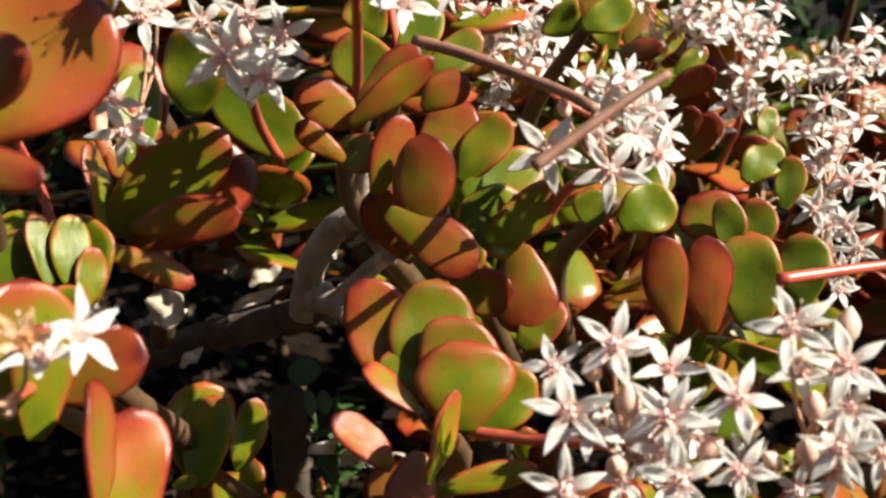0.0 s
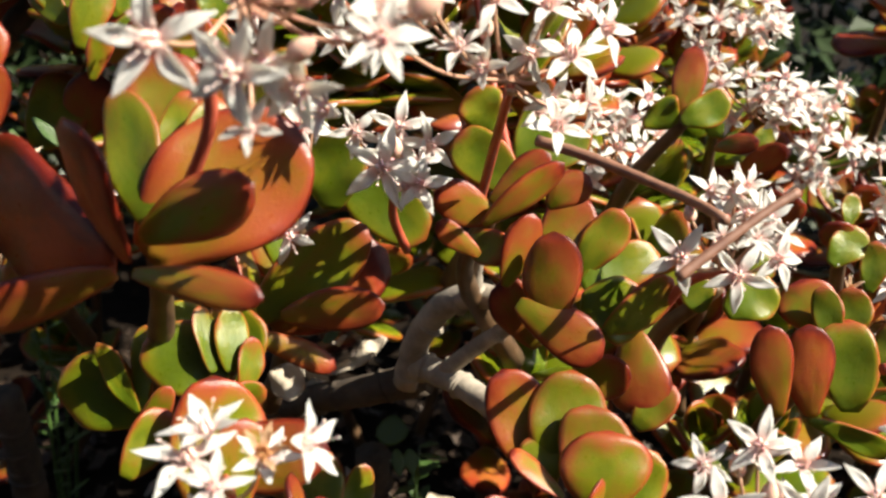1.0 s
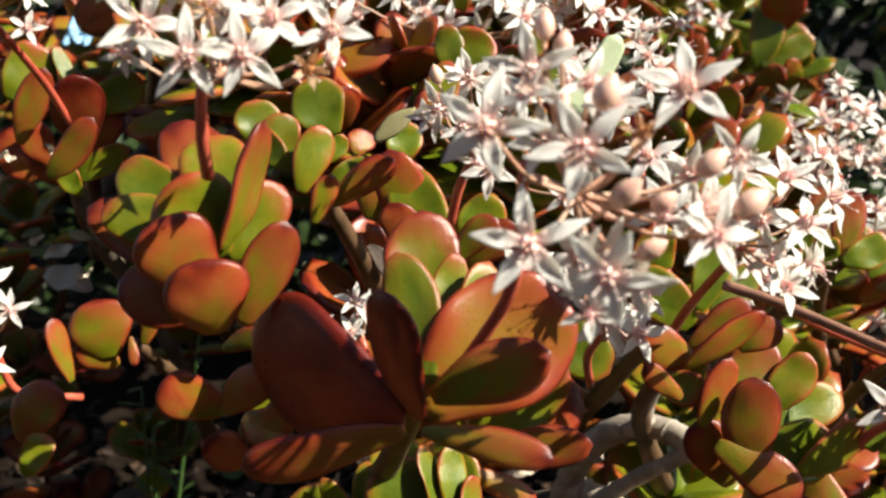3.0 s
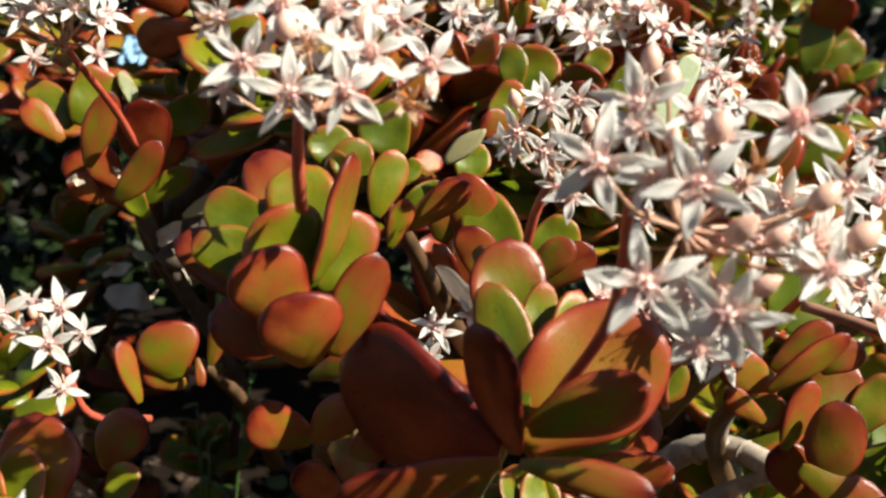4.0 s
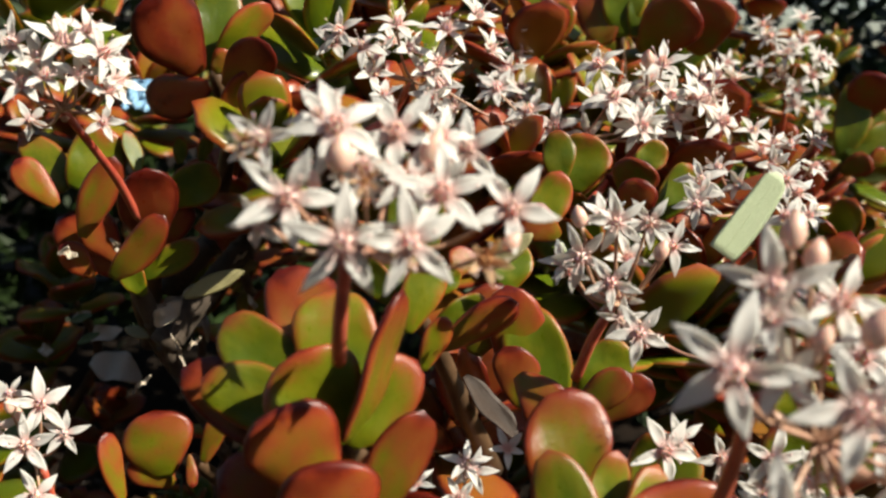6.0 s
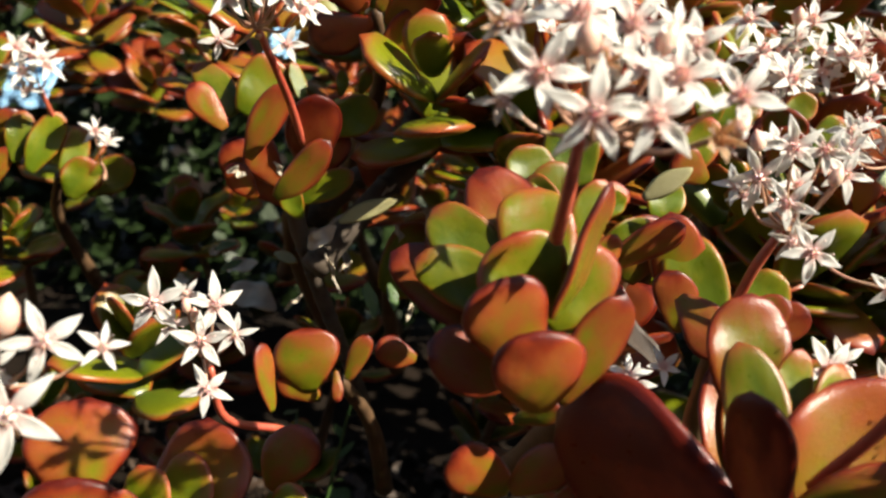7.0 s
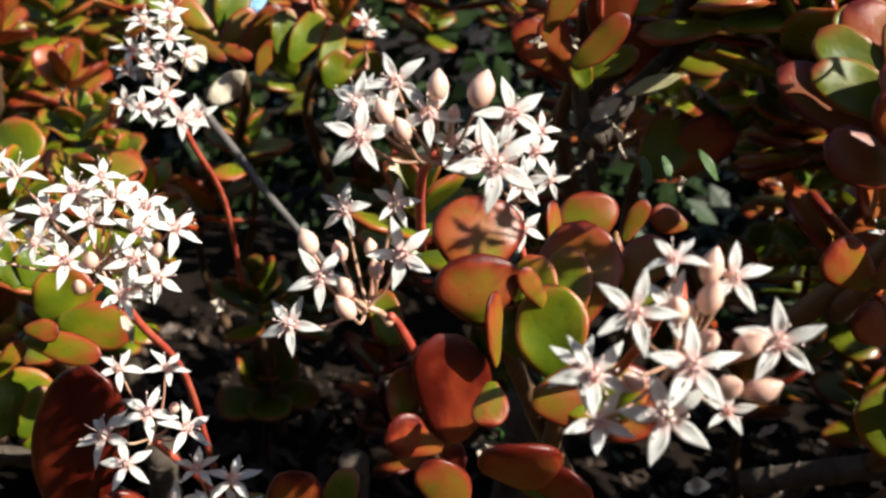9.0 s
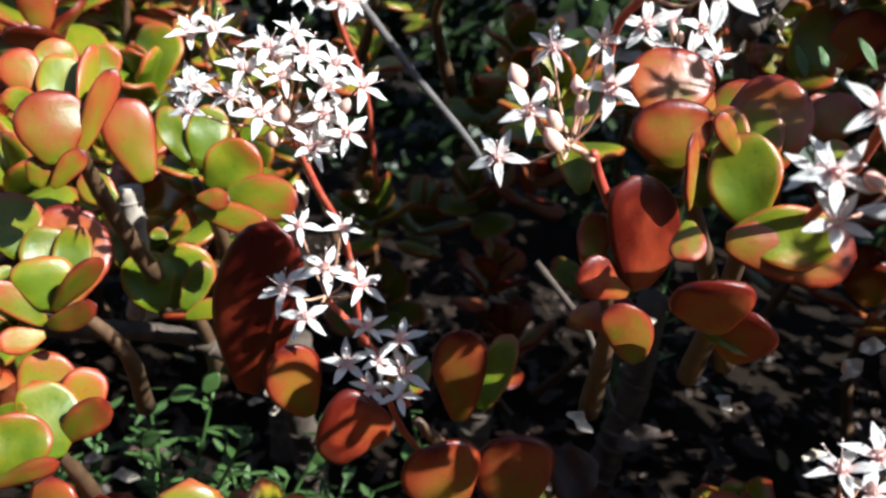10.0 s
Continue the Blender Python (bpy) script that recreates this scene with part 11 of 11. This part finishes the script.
inner += [(0.092, 0.141, 0.050, 0.030), (-0.346, 0.137, 0.022, 0.030), (0.118, 0.332, 0.194, 0.030), (-0.566, 0.324, 0.121, 0.030), (-0.069, 0.315, 0.094, 0.030), (-0.078, 0.179, 0.086, 0.030), (0.043, 0.404, 0.077, 0.030), (-0.480, 0.150, 0.196, 0.030), (0.009, 0.222, 0.147, 0.030), (0.153, 0.270, 0.030, 0.030), (-0.473, 0.140, 0.028, 0.030), (0.232, 0.106, 0.116, 0.030), (-0.186, 0.336, 0.054, 0.030), (-0.494, 0.208, 0.111, 0.030), (0.074, 0.298, 0.122, 0.030), (0.208, 0.202, 0.171, 0.030), (0.089, 0.400, 0.070, 0.030), (0.280, 0.426, 0.148, 0.030), (-0.359, 0.224, 0.034, 0.030), (-0.312, 0.113, 0.164, 0.030), (0.289, 0.246, 0.053, 0.030), (-0.068, 0.216, 0.106, 0.030), (-0.149, 0.208, 0.147, 0.030), (-0.394, 0.124, 0.096, 0.030)]
inner += [(0.037, 0.111, 0.143, 0.030), (0.139, 0.163, 0.027, 0.030), (-0.332, 0.186, 0.066, 0.030), (0.088, 0.309, 0.182, 0.030), (-0.578, 0.109, 0.042, 0.030), (-0.414, 0.193, 0.028, 0.030), (0.242, 0.376, 0.191, 0.030), (-0.185, 0.113, 0.047, 0.030), (0.212, 0.350, 0.022, 0.030), (-0.050, 0.136, 0.162, 0.030), (0.212, 0.119, 0.187, 0.030), (-0.466, 0.102, 0.080, 0.030), (-0.064, 0.195, 0.027, 0.030), (0.169, 0.430, 0.187, 0.030)]
mass("inner_foliage", "dense jade leaves added inside the shrub to fill and shade its gaps", inner, 71)


def plastic_scrap(x, y, z, size, seed):
    """A crumpled scrap of light blue plastic caught behind the stems."""
    verts, w = [], 14
    for j in range(w):
        for i in range(w):
            u, v = i / (w - 1) - 0.5, j / (w - 1) - 0.5
            lump = 0.28 * noise.noise((u * 4 + seed, v * 4, 2)) + 0.14 * abs(noise.noise((u * 9, v * 9 + seed, 7)))
            verts.append((u + 0.2 * v, 0.5 * v + lump, v + 0.4 * lump))
    faces = [(j * w + i, j * w + i + 1, (j + 1) * w + i + 1, (j + 1) * w + i) for j in range(w - 1) for i in range(w - 1)]
    ob = tagged(new("plastic_scrap", mesh_from("plastic_scrap", verts, faces, TARP)), "crumpled light blue plastic scrap caught behind the stems", "litter")
    ob.matrix_basis = Matrix.Translation((x, y, z)) @ Matrix.Diagonal((size, size, size, 1))
    ob.modifiers.new("thickness", "SOLIDIFY").thickness = 0.02


plastic_scrap(-0.508, 0.671, 0.328, 0.036, 1)
plastic_scrap(-0.262, 0.45, 0.385, 0.013, 9)


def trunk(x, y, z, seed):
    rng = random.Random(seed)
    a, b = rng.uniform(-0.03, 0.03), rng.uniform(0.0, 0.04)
    # The dark bark colour stands in for the shade on the trunks.
    branch("trunk", "stout jade trunk rising from the soil, bark darkened in place of shade", [(x + a, y + b, -0.02), (x + a * 0.6, y + b, z * 0.4), (x, y + 0.01, z * 0.8), (x, y, z + 0.02)], 0.008, SHADED_BARK)


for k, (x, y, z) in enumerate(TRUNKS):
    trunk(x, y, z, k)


def weed(x, y, z, seed):
    """A small green weed: thin stems with many narrow leaves."""
    rng = random.Random(seed)
    root = tagged(new("weed"), "small green weed with narrow leaves on the soil", "weed", "weeds")
    root.matrix_basis = Matrix.Translation((x, y, 0))
    for k in range(4):
        a, r = rng.uniform(0, 6.28), rng.uniform(0.01, 0.035)
        top = Vector((r * math.cos(a), r * math.sin(a), z * rng.uniform(0.7, 1.1)))
        mid = Vector((top.x * 0.4, top.y * 0.4, top.z * 0.55))
        part("stem", mesh_from("stem", *tube_data([(0, 0, -0.01), mid, top], [0.0012, 0.001, 0.0006], 6), WEED), root, Matrix.Identity(4))
        for q in range(11):
            t = 0.35 + 0.065 * q
            foot = mid.lerp(top, (t - 0.35) / 0.65) if t > 0.35 else mid
            b = rng.uniform(0, 6.28)
            d = Vector((math.cos(b), math.sin(b), rng.uniform(-0.1, 0.7)))
            part("leaf", DRIES["green"][0], root, basis(foot, d, (0, 0, 1), (rng.uniform(0.003, 0.0055), rng.uniform(0.008, 0.015), 0.004)))


for k, (x, y, z) in enumerate(((-0.405, 0.27, 0.12), (-0.375, 0.29, 0.10), (-0.43, 0.30, 0.11), (-0.35, 0.31, 0.08), (-0.30, 0.35, 0.12), (-0.46, 0.27, 0.09), (-0.05, 0.36, 0.2), (-0.23, 0.42, 0.22))):
    weed(x, y, z, k)


def litter():
    """Dry leaves and chips scattered over the soil."""
    rng = random.Random(5)
    for _ in range(150):
        x, y = rng.uniform(-0.75, 0.3), rng.uniform(0.12, 0.75)
        z = 0.03 * noise.noise((x * 3, y * 3, 0)) + 0.012 * noise.noise((x * 14, y * 14, 4))
        a = rng.uniform(0, 6.28)
        length = rng.uniform(0.01, 0.035)
        d = Vector((math.cos(a), math.sin(a), rng.uniform(0, 0.3))) * length
        p = Vector((x, y, z + 0.004))
        loose_leaf(rng.choice(("dry", "brown", "brown", "brown", "brown", "brown", "olive", "green")), p, p + d, length * rng.uniform(0.3, 0.6), (rng.uniform(-0.4, 0.4), rng.uniform(-0.6, 0.2), 1))


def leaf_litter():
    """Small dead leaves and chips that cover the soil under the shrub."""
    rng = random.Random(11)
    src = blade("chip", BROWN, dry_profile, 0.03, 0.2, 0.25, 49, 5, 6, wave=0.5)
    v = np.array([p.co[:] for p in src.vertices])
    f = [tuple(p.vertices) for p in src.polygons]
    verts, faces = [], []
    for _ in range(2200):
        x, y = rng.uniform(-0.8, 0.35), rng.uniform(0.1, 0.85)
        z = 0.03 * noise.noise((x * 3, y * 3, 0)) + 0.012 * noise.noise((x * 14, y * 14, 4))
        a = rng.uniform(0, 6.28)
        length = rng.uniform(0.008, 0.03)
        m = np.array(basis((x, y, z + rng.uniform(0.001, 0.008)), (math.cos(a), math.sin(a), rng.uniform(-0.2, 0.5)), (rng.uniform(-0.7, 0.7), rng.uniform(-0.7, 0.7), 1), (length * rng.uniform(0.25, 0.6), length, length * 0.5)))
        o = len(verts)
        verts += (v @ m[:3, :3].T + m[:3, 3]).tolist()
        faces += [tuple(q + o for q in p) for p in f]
    tagged(new("leaf_litter", mesh_from("leaf_litter", verts, faces, BROWN)), "dead brown leaves and chips covering the soil, darkened in place of shade", "leaf litter", kind="stuff")


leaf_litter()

litter()
